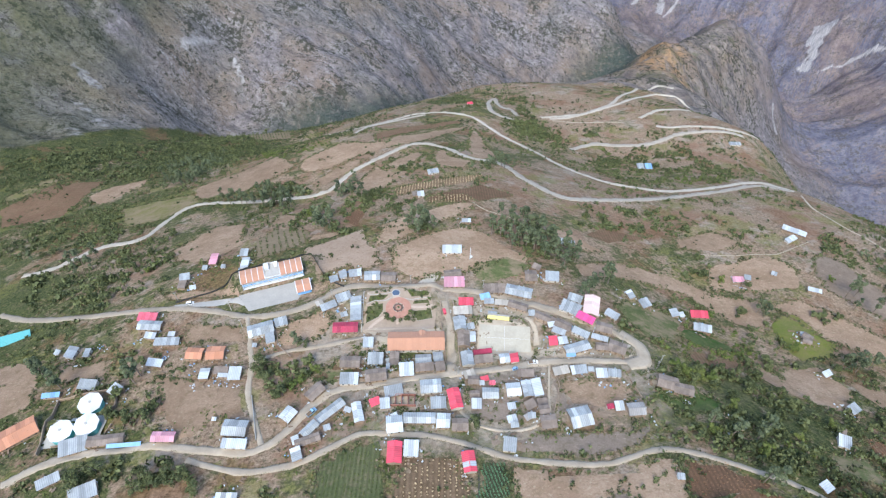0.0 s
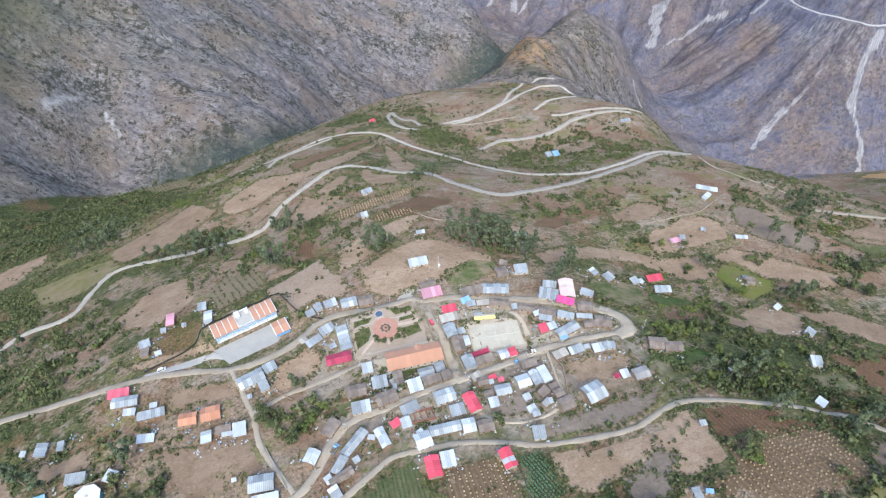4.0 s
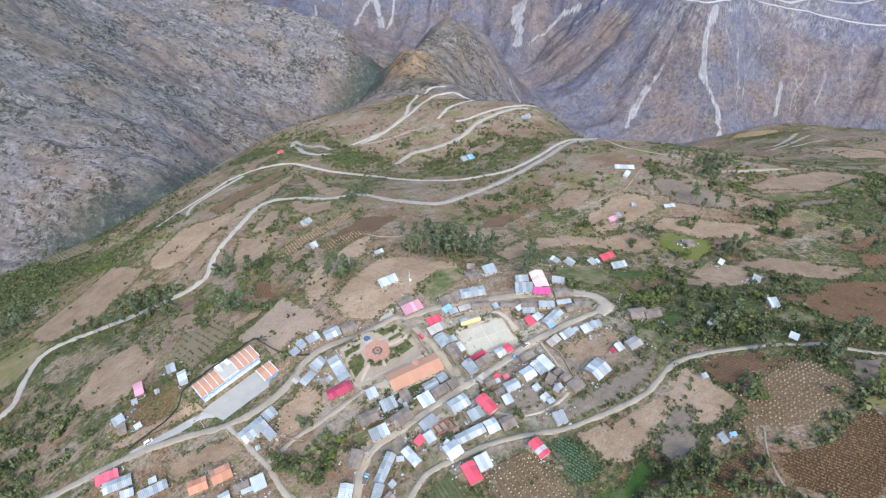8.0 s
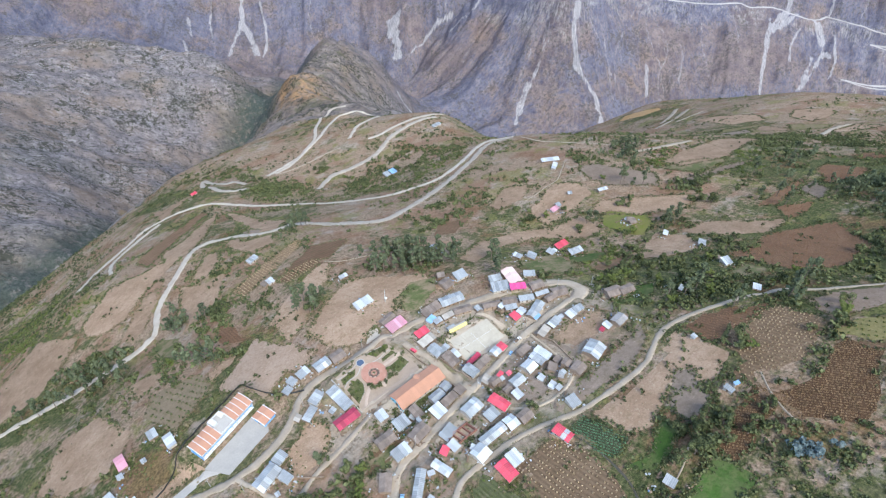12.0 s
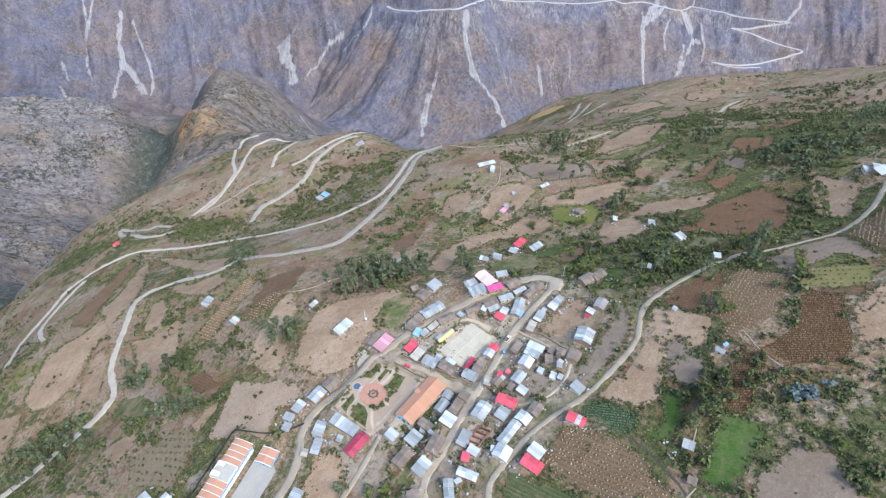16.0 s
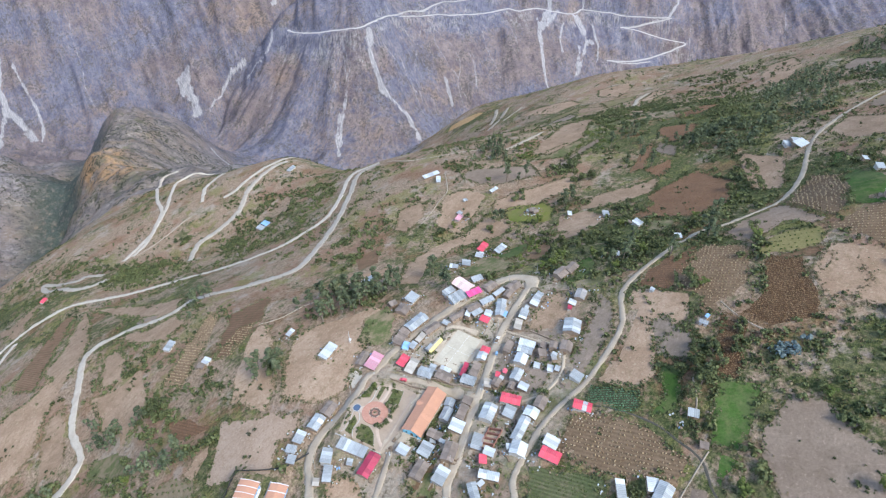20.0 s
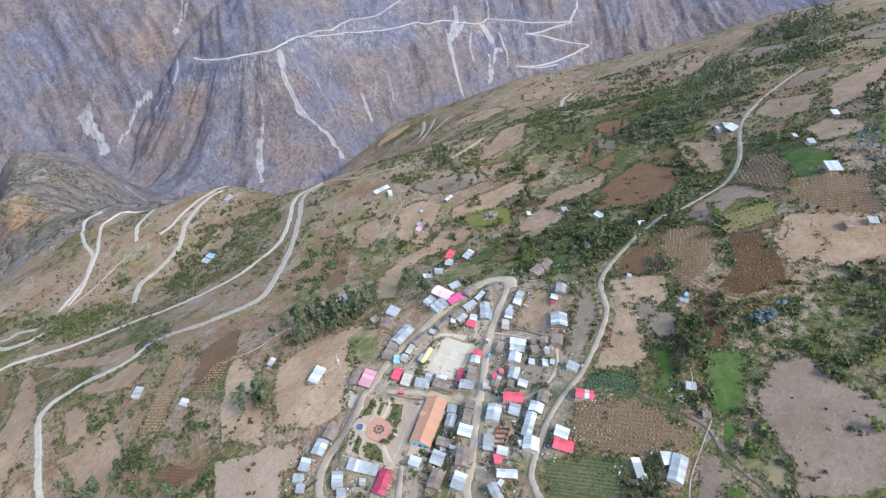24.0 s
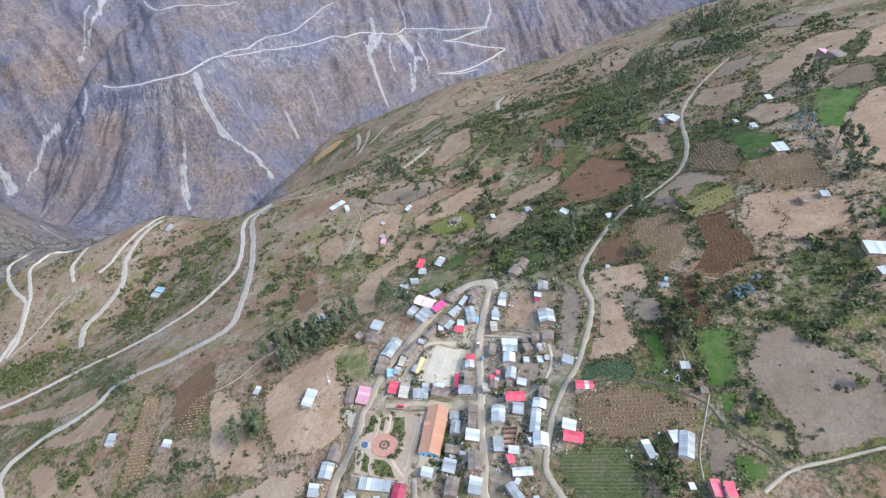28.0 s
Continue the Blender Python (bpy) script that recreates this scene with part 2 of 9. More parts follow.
    shards = grey(nt, times(nt, times(nt, noise_of(nt, turned(nt, radians(-65), (1.0, 0.2, 0.2)), 0.14, 6, 0.75), 0.6), times(nt, noise_of(nt, pos, 0.2, 6, 0.8), 0.4), "ADD"), 0.51, 0.60)
    left = mix(nt, times(nt, times(nt, crag, times(nt, shards, grey(nt, noise_of(nt, pos, 0.011, 5), 0.42, 0.56))), 0.75), left, (0.40, 0.385, 0.38))
    green = times(nt, times(nt, grey(nt, times(nt, noise_of(nt, pos, 0.006, 6, 0.6), gr, "ADD"), 0.54, 0.74), 0.75), times(nt, 1.0, times(nt, crag, 0.8), "SUBTRACT"))
    left = mix(nt, green, left, mix(nt, grey(nt, dots, 0.4, 0.6), (0.135, 0.135, 0.06), (0.062, 0.07, 0.033)))
    left = mix(nt, times(nt, tufts_on(0.09, 0.83, 0.88), 0.85), left, (0.050, 0.052, 0.036))
    left = mix(nt, times(nt, tufts_on(0.21, 0.85, 0.90), 0.75), left, (0.062, 0.06, 0.048))
    left = mix(nt, times(nt, grey(nt, times(nt, times(nt, gully, 0.8), times(nt, times(nt, l2, 0.7), times(nt, noise_of(nt, pos, 0.12, 7, 0.8), 0.7), "ADD"), "ADD"), 1.12, 1.4), 0.85), left, mix(nt, grey(nt, mid, 0.4, 0.6), (0.27, 0.255, 0.245), (0.42, 0.40, 0.38)))
    # the rocky knob at the end of the spur: ochre cap, slabs of grey-brown rock, bushes
    k1 = noise_of(nt, turned(nt, radians(-20), (1.0, 0.3, 0.3)), 0.045, 9, 0.75)
    knob = stops(nt, times(nt, times(nt, k1, 0.6), times(nt, noise_of(nt, pos, 0.06, 7, 0.75), 0.4), "ADD"), (0.40, (0.088, 0.078, 0.078)), (0.48, (0.165, 0.14, 0.125)), (0.54, (0.235, 0.195, 0.165)), (0.62, (0.34, 0.29, 0.245)))
    knob = mix(nt, times(nt, grey(nt, noise_of(nt, pos, 0.012, 6, 0.65), 0.48, 0.62), 0.4), knob, (0.26, 0.175, 0.105))
    knob = mix(nt, times(nt, attribute(nt, "ochre"), grey(nt, noise_of(nt, pos, 0.02, 7, 0.7), 0.38, 0.55)), knob, mix(nt, grey(nt, dots, 0.35, 0.65), (0.26, 0.145, 0.07), (0.43, 0.275, 0.15)))
    knob = mix(nt, times(nt, grey(nt, noise_of(nt, pos, 0.016, 6, 0.65), 0.54, 0.62), 0.55), knob, (0.105, 0.108, 0.05))
    knob = mix(nt, times(nt, tufts_on(0.09, 0.82, 0.87), 0.85), knob, (0.05, 0.052, 0.033))
    verdant = attribute(nt, "verdant")
    low = mix(nt, grey(nt, noise_of(nt, pos, 0.09, 6, 0.7), 0.42, 0.58), (0.125, 0.122, 0.072), (0.05, 0.058, 0.03))
    left = mix(nt, times(nt, times(nt, verdant, grey(nt, noise_of(nt, pos, 0.012, 7, 0.7), 0.40, 0.54)), 0.6), left, low)
    left = mix(nt, crest, left, knob)
    ravine = attribute(nt, "ravine")
    left = mix(nt, times(nt, ravine, grey(nt, mid, 0.3, 0.5)), left, mix(nt, grey(nt, dots, 0.4, 0.6), (0.085, 0.10, 0.085), (0.045, 0.058, 0.052)))
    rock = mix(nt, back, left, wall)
    edge = grey(nt, times(nt, wild, times(nt, noise_of(nt, pos, 0.05, 7, 0.75), 1.2), "ADD"), 0.98, 1.22)
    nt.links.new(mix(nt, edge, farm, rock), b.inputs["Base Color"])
    b.inputs["Roughness"].default_value = 0.95
    b.inputs["Specular IOR Level"].default_value = 0.1
    h = mix(nt, wild, times(nt, fine, times(nt, mid, 2.0), "ADD"), times(nt, times(nt, noise_of(nt, pos, 0.03, 8, 0.7), 26.0), times(nt, dots, 4.0), "ADD"))
    bump(nt, b, h, 0.7, 1.0)
    return m


HILL = ground_material()
DIRT = plain_material("packed_dirt", (0.345, 0.278, 0.2), (0.455, 0.375, 0.28), 0.16, 0.95, 0.35)
PALEDIRT = plain_material("pale_gravel", (0.385, 0.325, 0.25), (0.50, 0.435, 0.35), 0.14, 0.95, 0.35)
SCREE = plain_material("scree", (0.36, 0.335, 0.31), (0.45, 0.425, 0.40), 0.03, 0.95, 0.3)

# ---- the lie of the land: ridges, flanks and canyon walls as smooth forms between named heights ----
SPUR = [(-27, 217, -1), (6, 274, -17), (35, 195, 1), (5, 148, 17), (-22, 114, 29), (30, 119, 27), (75, 67, 57), (99, 98, 44), (20, 60, 50),
        (88, 217, -2), (173, 242, -45), (194, 128, 12), (-57, 201, -1), (-94, 262, -19), (-21, 376, -63), (-9, 431, -87), (131, -21, 95), (210, 5, 83)]
RIGHT_SLOPE = [(272, 276, -62), (305, 366, -95), (377, 477, -157), (402, 672, -248), (462, 710, -277), (256, 600, -228), (169, 648, -241),
               (356, 241, -64), (158, 70, 54), (231, 42, 42), (540, -5, 2), (650, -105, 10), (670, 72, -92), (1050, -90, -108), (950, 245, -252), (520, 378, -165)]
LEFT_SLOPE = [(-164, 288, -43), (-184, 221, -21), (-123, 416, -106), (-141, 635, -206), (40, 775, -259), (79, 838, -303), (-430, 770, -338), (-466, 664, -276)]
NOSE = [(122, 1000, -376), (464, 1067, -432), (428, 878, -348), (540, 1440, -650), (650, 1667, -700), (1014, 2032, -812), (860, 1870, -790), (600, 1180, -560), (380, 1200, -540)]
DROP = [(560, 620, -370), (800, 830, -600), (1250, 1000, -1010), (620, 860, -500), (820, 1060, -760), (1100, 1350, -1040), (815, 558, -392), (1010, 580, -428), (1200, 225, -318), (820, 400, -290), (1060, 375, -316), (1120, 720, -535), (1220, 450, -440),
        (1480, 400, -640), (1750, 700, -1130), (700, 1200, -720), (950, 1500, -1000), (1250, 1750, -1150), (-230, 760, -330), (-308, 858, -380), (-358, 901, -420), (-142, 613, -189), (110, 1150, -530), (80, 1330, -690),
        (270, 1500, -770), (480, 1720, -850), (700, 2020, -980)]
RIVER = [(1300, 2000, -1185), (1450, 1780, -1185), (1600, 1556, -1185), (1832, 1292, -1185), (2150, 950, -1200), (2600, 450, -1230), (1150, 2350, -1170), (1000, 2700, -1200)]
LEFT_WALL = [(-621, 1085, -301), (-480, 1194, -425), (-450, 1040, -520), (-393, 1042, -508), (-357, 1133, -465), (-167, 1150, -485), (-80, 1490, -575), (277, 1825, -800),
             (-180, 1750, -525), (-225, 1400, -480), (-86, 2300, -580), (256, 2187, -667), (479, 2050, -738), (583, 2050, -785), (600, 2260, -930), (430, 2330, -800), (620, 1850, -790), (350, 2550, -850), (0, 2750, -760)]
BACK_WALL = [(2000, 1610, -795), (2200, 1630, -800), (2300, 2050, -700), (3140, 567, -978), (2160, 1800, -700),
             (3098, 497, -1100), (2600, 1300, -930), (2500, 1130, -1010), (2870, 1240, -860), (1800, 2750, -850), (1700, 2350, -1020), (1250, 3300, -900)]
BEYOND = [(0, -300, 180), (400, -450, 190), (1000, -600, 60), (-500, -200, 70), (-450, 300, -130), (-900, 300, -150), (3600, 2300, 0), (4600, 300, -400), (4600, 2500, 400),
          (2400, 3400, -100), (-1300, 1500, 100), (-500, 2600, 0), (-1800, 700, 0), (1600, -300, -500), (2600, -500, -900), (700, 4300, -300)]


def spline_surface(rows, smooth):
    """A bending sheet through the heights of the landforms."""
    p = np.array(rows, float)
    n = len(p)
    d2 = ((p[:, None, :2] - p[None, :, :2]) ** 2).sum(-1) / 1e6
    k = 0.5 * d2 * np.log(d2 + 1e-9) + smooth * np.eye(n)
    a = np.zeros((n + 3, n + 3))
    a[:n, :n] = k
    a[:n, n:] = np.c_[np.ones(n), p[:, :2] / 1e3]
    a[n:, :n] = a[:n, n:].T
    w = np.linalg.solve(a, np.r_[p[:, 2], 0, 0, 0])

    def height(x, y):
        z = w[n] + w[n + 1] * x / 1e3 + w[n + 2] * y / 1e3
        for (px, py, _), wi in zip(p, w):
            d = ((x - px) ** 2 + (y - py) ** 2) / 1e6
            z = z + wi * 0.5 * d * np.log(d + 1e-9)
        return z
    return height


def lattice(ix, iy, seed):
    h = (ix.astype(np.int64) * 374761393 + iy.astype(np.int64) * 668265263 + seed * 1442695041) & 0x7FFFFFFF
    h = ((h ^ (h >> 13)) * 1274126177) & 0x7FFFFFFF
    return ((h ^ (h >> 16)) & 0xFFFF) / 65535.0


def vnoise(x, y, seed=0):
    """Smooth value noise, 0 to 1, one cell a unit."""
    ix, iy = np.floor(x), np.floor(y)
    fx, fy = x - ix, y - iy
    u, v = fx * fx * (3 - 2 * fx), fy * fy * (3 - 2 * fy)
    a, b = lattice(ix, iy, seed), lattice(ix + 1, iy, seed)
    c, d = lattice(ix, iy + 1, seed), lattice(ix + 1, iy + 1, seed)
    return a + (b - a) * u + (c - a) * v + (a - b - c + d) * u * v


def ridged(x, y, seed=0, octaves=4):
    s, amp, tot = 0.0, 1.0, 0.0
    for k in range(octaves):
        s = s + amp * (1 - abs(2 * vnoise(x * 2 ** k, y * 2 ** k, seed + k) - 1))
        tot += amp
        amp *= 0.5
    return s / tot


def ramp(v, lo, hi):
    t = np.clip((v - lo) / (hi - lo), 0, 1)
    return t * t * (3 - 2 * t)


base_height = spline_surface(SPUR + RIGHT_SLOPE + LEFT_SLOPE + NOSE + DROP + RIVER + LEFT_WALL + BACK_WALL + BEYOND, 2e-5)


def wildness(x, y):
    """0 on the farmed spur, 1 on the bare canyon walls."""
    far = np.hypot((x - 180) / (1.0 + 0.5 * ramp(x, 450, 1000)), (y - 330) / 1.15)
    left = ramp((-286 * (x + 466) + 136 * (y - 664)) / 317, 100, 165)
    drop = ramp(0.8 * (x - 462) + 0.6 * (y - 650), 40, 140) * ramp(y - 0.5 * np.maximum(x - 460, 0), 430, 620)
    nose = ramp(y, 900, 1080) * ramp(-x - 0.2 * y, -330, -230)
    return np.maximum(np.maximum(ramp(far, 820, 1000), left), np.maximum(drop, nose))


def near_line(x, y, pts):
    """The distance to a line through points."""
    d = np.full(np.shape(x), 1e9)
    for (ax, ay), (bx, by) in zip(pts, pts[1:]):
        vx, vy = bx - ax, by - ay
        t = np.clip(((x - ax) * vx + (y - ay) * vy) / (vx * vx + vy * vy), 0, 1)
        d = np.minimum(d, np.hypot(x - ax - t * vx, y - ay - t * vy))
    return d


CREST = [(470, 1120), (560, 1420), (650, 1667), (860, 1870), (1014, 2032)]
RAVINE = [(-290, 1010), (-130, 1075), (80, 1300), (270, 1500), (520, 1740), (775, 1960), (980, 2300)]


def back_part(x, y):
    return np.maximum(ramp(x + 0.55 * y, 1900, 2300), ramp(y + 0.15 * x, 2400, 2560))


GROOVE_D, GROOVE_S = [2250, 2407, 2630, 2796, 3000], [-1080, -1009, -904, -690, -480]
SPREAD_S, SPREAD_K = [-1000, -700, -600, -450, -340, -255, -150, 70, 300, 600, 1500], [-0.85, -1.1, -1.0, -0.5, -0.2, 0.75, 0.68, 0.28, 0.0, -0.08, -0.05]


def fall_line(x, y):
    """On the back wall: the number of the fall line through a place, the depth along it, the distance from the side gorge.
    Left of the gorge the lines lean one way; right of it they fan out below the corner of the ledge road."""
    s, d = 0.55 * x - 0.83 * y, 0.83 * x + 0.55 * y
    off = s - np.interp(d, GROOVE_D, GROOVE_S)
    down = np.clip(2490 - d, -80, 520)
    right = s
    for _ in range(10):
        right = 0.5 * right + 0.5 * (s - np.interp(right, SPREAD_S, SPREAD_K) * down)
    return np.where(off < 0, s - 0.42 * np.clip(2490 - d, -900, 700), right), d, off


def ribs_of(x, y):
    """Ribs that run down the walls: on the back wall, on the others."""
    line, d_back, _ = fall_line(x, y)
    s_left, d_left = (0.42 * x + 0.9 * y), (-0.9 * x + 0.42 * y)
    warp = 60 * (vnoise(x / 300, y / 300, 77) - 0.5)
    return ridged((line + warp) / 230, d_back / 1500, 3, 5), ridged((s_left + warp) / 200, d_left / 620, 9, 4)


def raw_height(x, y):
    w = wildness(x, y)
    z = base_height(x, y)
    back = back_part(x, y)
    rb, rl = ribs_of(x, y)
    z = z + w * (back * (rb - 0.55) * 120 + (1 - back) * (rl - 0.55) * 55) + w * ((ridged(x / 95, y / 95, 21, 3) - 0.5) * 26 + (vnoise(x / 32, y / 32, 23) - 0.5) * 9)
    line, d_back, off = fall_line(x, y)
    z = z + w * back * ((ridged(line / 52, d_back / 420, 61, 3) - 0.55) * 30 - 105 * np.exp(-abs(off) / 95) * ramp(d_back, 2200, 2400))
    z = z + w * (1 - back) * (ridged((0.42 * x + 0.9 * y) / 46, (-0.9 * x + 0.42 * y) / 210, 63, 3) - 0.5) * 15
    z = z + 34 * np.exp(-near_line(x, y, CREST) / 110) * ramp(y, 1100, 1400) - 70 * np.exp(-(near_line(x, y, RAVINE) / 90) ** 2)
    z = z + 26 * (ridged(x / 120 + y / 300, y / 120 - x / 300, 51, 4) - 0.55) * ramp(-near_line(x, y, CREST), -330, -60) * ramp(y, 1100, 1300)
    for cx, cy, r, h in ((700, 1720, 100, -48), (850, 1860, 90, -32), (1110, 1900, 90, 40), (1030, 1980, 110, -54)):
        z = z + h * np.exp(-((x - cx) ** 2 + (y - cy) ** 2) / r ** 2)
    z = z + (1 - w) * ((vnoise(x / 60, y / 60, 5) - 0.5) * 3.0 + (vnoise(x / 22, y / 22, 6) - 0.5) * 1.0) * ramp(np.hypot(x - 10, y - 180), 90, 200)
    return z


def axis(lo, core_lo, core_hi, far, hi, fine, growth):
    """Grid lines, fine over the village, wider over the canyon, widest beyond."""
    mid = list(np.arange(core_lo, core_hi + fine, fine))
    step, v, out = fine, core_lo, []
    while v > lo:
        step = min(step * growth, 14 if v > -900 else 70)
        v -= step
        out.append(v)
    step, v, up = fine, mid[-1], []
    while v < hi:
        step = min(step * growth, 9 if v < far else 70)
        v += step
        up.append(v)
    return np.array(out[::-1] + mid + up)


GX, GY = axis(-2200, -220, 420, 3250, 4700, 4.0, 1.03), axis(-900, -40, 560, 3450, 4500, 4.0, 1.035)
GZ = raw_height(*np.meshgrid(GX, GY, indexing="ij"))


def flatten(cx, cy, rx, ry, yaw, z, soft):
    """A levelled platform, rx by ry metres to each side, with banks soft metres wide."""
    X, Y = np.meshgrid(GX, GY, indexing="ij")
    c, s = math.cos(math.radians(yaw)), math.sin(math.radians(yaw))
    u, v = (X - cx) * c + (Y - cy) * s, -(X - cx) * s + (Y - cy) * c
    d = np.maximum(abs(u) - rx, abs(v) - ry)
    k = 1 - ramp(d, 0, soft)
    GZ[:] = GZ * (1 - k) + z * k


def gz(x, y):
    """The height of the ground sheet."""
    x, y = np.asarray(x, float), np.asarray(y, float)
    i = np.clip(np.searchsorted(GX, x) - 1, 0, len(GX) - 2)
    j = np.clip(np.searchsorted(GY, y) - 1, 0, len(GY) - 2)
    u, v = (x - GX[i]) / (GX[i + 1] - GX[i]), (y - GY[j]) / (GY[j + 1] - GY[j])
    a, b, c, d = GZ[i, j], GZ[i + 1, j], GZ[i, j + 1], GZ[i + 1, j + 1]
    return a + (b - a) * u + (c - a) * v + (a - b - c + d) * u * v


LEVELS = [(35.2, 194, 16, 10.5, -2, 1.1, 6),      # the sports court
          (-26, 217, 20, 13, 8, -0.6, 8),         # the plaza
          (-15, 187, 17.5, 8, 0.5, 2.0, 7),       # the church terrace
          (-107, 244, 23, 15, 18, -12.5, 9),      # the school yard
          (-183, 150, 9, 7, 5, 2.2, 5),           # the reservoirs, two steps
          (-184, 135, 14, 7, 8, 6.8, 5)]
for row in LEVELS:
    flatten(*row)

# ---- level pads cut for houses on the slope ----
flatten(-184, 221, 6.2, 3.2, -2, -20.6, 3.5)
flatten(-178, 212, 7.5, 3.7, -3, -16.6, 3.5)
flatten(-173, 202, 3.6, 2.4, -7, -12.6, 3.5)
flatten(-160, 196, 7.5, 2.8, 2, -8.1, 3.5)
flatten(-222, 196, 4.2, 3.2, 82, -21.1, 3.5)
flatten(-210, 194, 3.2, 2.1, -90, -18.0, 3.5)
flatten(-160, 179, 4.8, 2.6, -7, -3.0, 3.5)
flatten(-138, 183, 5.0, 3.9, -2, -1.0, 3.5)
flatten(-126, 183, 5.3, 4.5, 2, 0.5, 3.5)
flatten(-164, 286, 5.3, 3.1, -90, -41.6, 3.5)
flatten(-177, 264, 3.7, 3.1, 13, -35.1, 3.5)
flatten(-175, 255, 3.6, 2.9, -90, -31.1, 3.5)
flatten(-167, 276, 2.1, 2.1, 0, -38.2, 3.5)
flatten(-212, 160, 5.0, 1.8, 6, -6.7, 3.5)
flatten(-194, 166, 5.2, 3.2, -4, -4.7, 3.5)
flatten(-217, 133, 12.5, 5.8, 37, 1.7, 3.5)
flatten(-178, 124, 7.0, 4.3, 18, 11.2, 3.5)
flatten(-163, 127, 8.9, 3.0, 7, 13.3, 3.5)
flatten(-133, 126, 5.9, 2.8, 0, 17.1, 3.5)
flatten(-174, 160, 3.5, 3.1, 64, 1.2, 3.5)
flatten(-158, 98, 6.1, 3.8, 25, 23.2, 3.5)
flatten(-128, 167, 3.5, 3.0, -90, 4.9, 3.5)
flatten(-111, 167, 3.6, 4.0, 0, 6.5, 3.5)
flatten(-99, 130, 6.1, 4.4, -4, 19.2, 3.5)
flatten(-97, 121, 6.1, 2.6, -2, 22.1, 3.5)
flatten(-142, 290, 3.1, 3.5, 0, -38.7, 3.5)
flatten(-136, 272, 5.1, 3.0, -90, -29.1, 3.5)
flatten(-45, 245, 5.3, 3.9, 3, -9.0, 3.5)
flatten(-34, 244, 5.0, 3.9, 0, -7.8, 3.5)
flatten(-52, 215, 9.0, 3.6, -85, -1.8, 3.5)
flatten(-56, 201, 7.5, 3.8, 2, -0.4, 3.5)
flatten(-106, 201, 7.6, 4.5, 19, -3.3, 3.5)
flatten(-37, 177, 4.5, 3.8, 0, 6.5, 3.5)
flatten(-26, 176, 4.7, 2.9, -90, 6.3, 3.5)
flatten(-19, 167, 4.0, 4.2, 5, 11.3, 3.5)
flatten(-11, 178, 4.6, 3.1, 3, 4.3, 3.5)
flatten(-1, 169, 2.9, 3.0, 8, 10.3, 3.5)
flatten(-50, 173, 5.6, 3.8, 0, 8.0, 3.5)
flatten(-49, 161, 5.1, 3.6, 0, 12.0, 3.5)
flatten(-35, 163, 5.8, 3.9, 9, 12.0, 3.5)
flatten(-65, 152, 5.1, 3.4, 50, 14.1, 3.5)
flatten(-75, 138, 3.9, 3.5, 57, 18.3, 3.5)
flatten(-55, 139, 8.2, 2.8, 42, 19.5, 3.5)
flatten(-63, 128, 4.8, 2.5, 50, 22.3, 3.5)
flatten(-66, 114, 3.5, 2.6, -70, 26.8, 3.5)
flatten(-41, 138, 5.5, 2.7, -75, 20.5, 3.5)
flatten(-25, 152, 5.0, 3.2, 12, 16.0, 3.5)
flatten(-6, 154, 5.6, 4.2, 5, 15.4, 3.5)
flatten(-2, 144, 4.1, 3.3, 3, 18.9, 3.5)
flatten(6, 146, 5.8, 3.5, -78, 18.1, 3.5)
flatten(-23, 130, 4.2, 4.5, 7, 23.7, 3.5)
flatten(0, 132, 3.5, 4.0, -2, 22.7, 3.5)
flatten(8, 130, 4.2, 3.4, 0, 23.2, 3.5)
flatten(-22, 114, 5.4, 3.6, -90, 29.4, 3.5)
flatten(-14, 116, 3.6, 4.0, -2, 28.6, 3.5)
flatten(6, 275, 6.8, 3.6, 0, -17.2, 3.5)
flatten(7, 239, 6.7, 4.0, 2, -6.4, 3.5)
flatten(47, 231, 8.5, 4.2, -15, -5.5, 3.5)
flatten(56, 247, 4.1, 4.6, 0, -10.6, 3.5)
flatten(70, 248, 4.6, 4.0, -6, -12.2, 3.5)
flatten(80, 224, 4.5, 2.9, -23, -3.6, 3.5)
flatten(75, 215, 6.1, 4.2, -27, -0.3, 3.5)
flatten(88, 217, 5.6, 6.0, -60, -1.6, 3.5)
flatten(83, 206, 5.6, 2.8, -32, 1.9, 3.5)
flatten(92, 199, 5.0, 3.6, -17, 3.2, 3.5)
flatten(45, 218, 6.2, 3.0, -20, -2.7, 3.5)
flatten(10, 203, 4.8, 3.8, -83, 0.9, 3.5)
flatten(12, 191, 5.3, 3.6, -90, 3.3, 3.5)
flatten(13, 176, 4.7, 3.5, -83, 7.7, 3.5)
flatten(22, 183, 5.5, 1.8, 8, 3.0, 3.5)
flatten(22, 176, 5.4, 2.8, 6, 7.2, 3.5)
flatten(34, 177, 3.1, 3.1, 7, 6.6, 3.5)
flatten(39, 177, 3.1, 2.5, -85, 6.6, 3.5)
flatten(59, 206, 6.2, 2.6, -26, 1.1, 3.5)
flatten(69, 200, 5.1, 3.2, -32, 3.4, 3.5)
flatten(66, 196, 4.2, 2.2, -26, 4.1, 3.5)
flatten(61, 188, 3.4, 2.6, -90, 5.7, 3.5)
flatten(74, 182, 7.5, 3.3, 18, 8.2, 3.5)
flatten(78, 194, 5.2, 2.4, -30, 5.2, 3.5)
flatten(96, 183, 5.1, 4.0, -22, 7.6, 3.5)
flatten(36, 153, 3.9, 3.9, 5, 15.6, 3.5)
flatten(43, 153, 4.8, 2.8, -82, 15.9, 3.5)
flatten(48, 154, 5.2, 2.6, -82, 16.0, 3.5)
flatten(50, 131, 4.0, 3.8, 7, 24.6, 3.5)
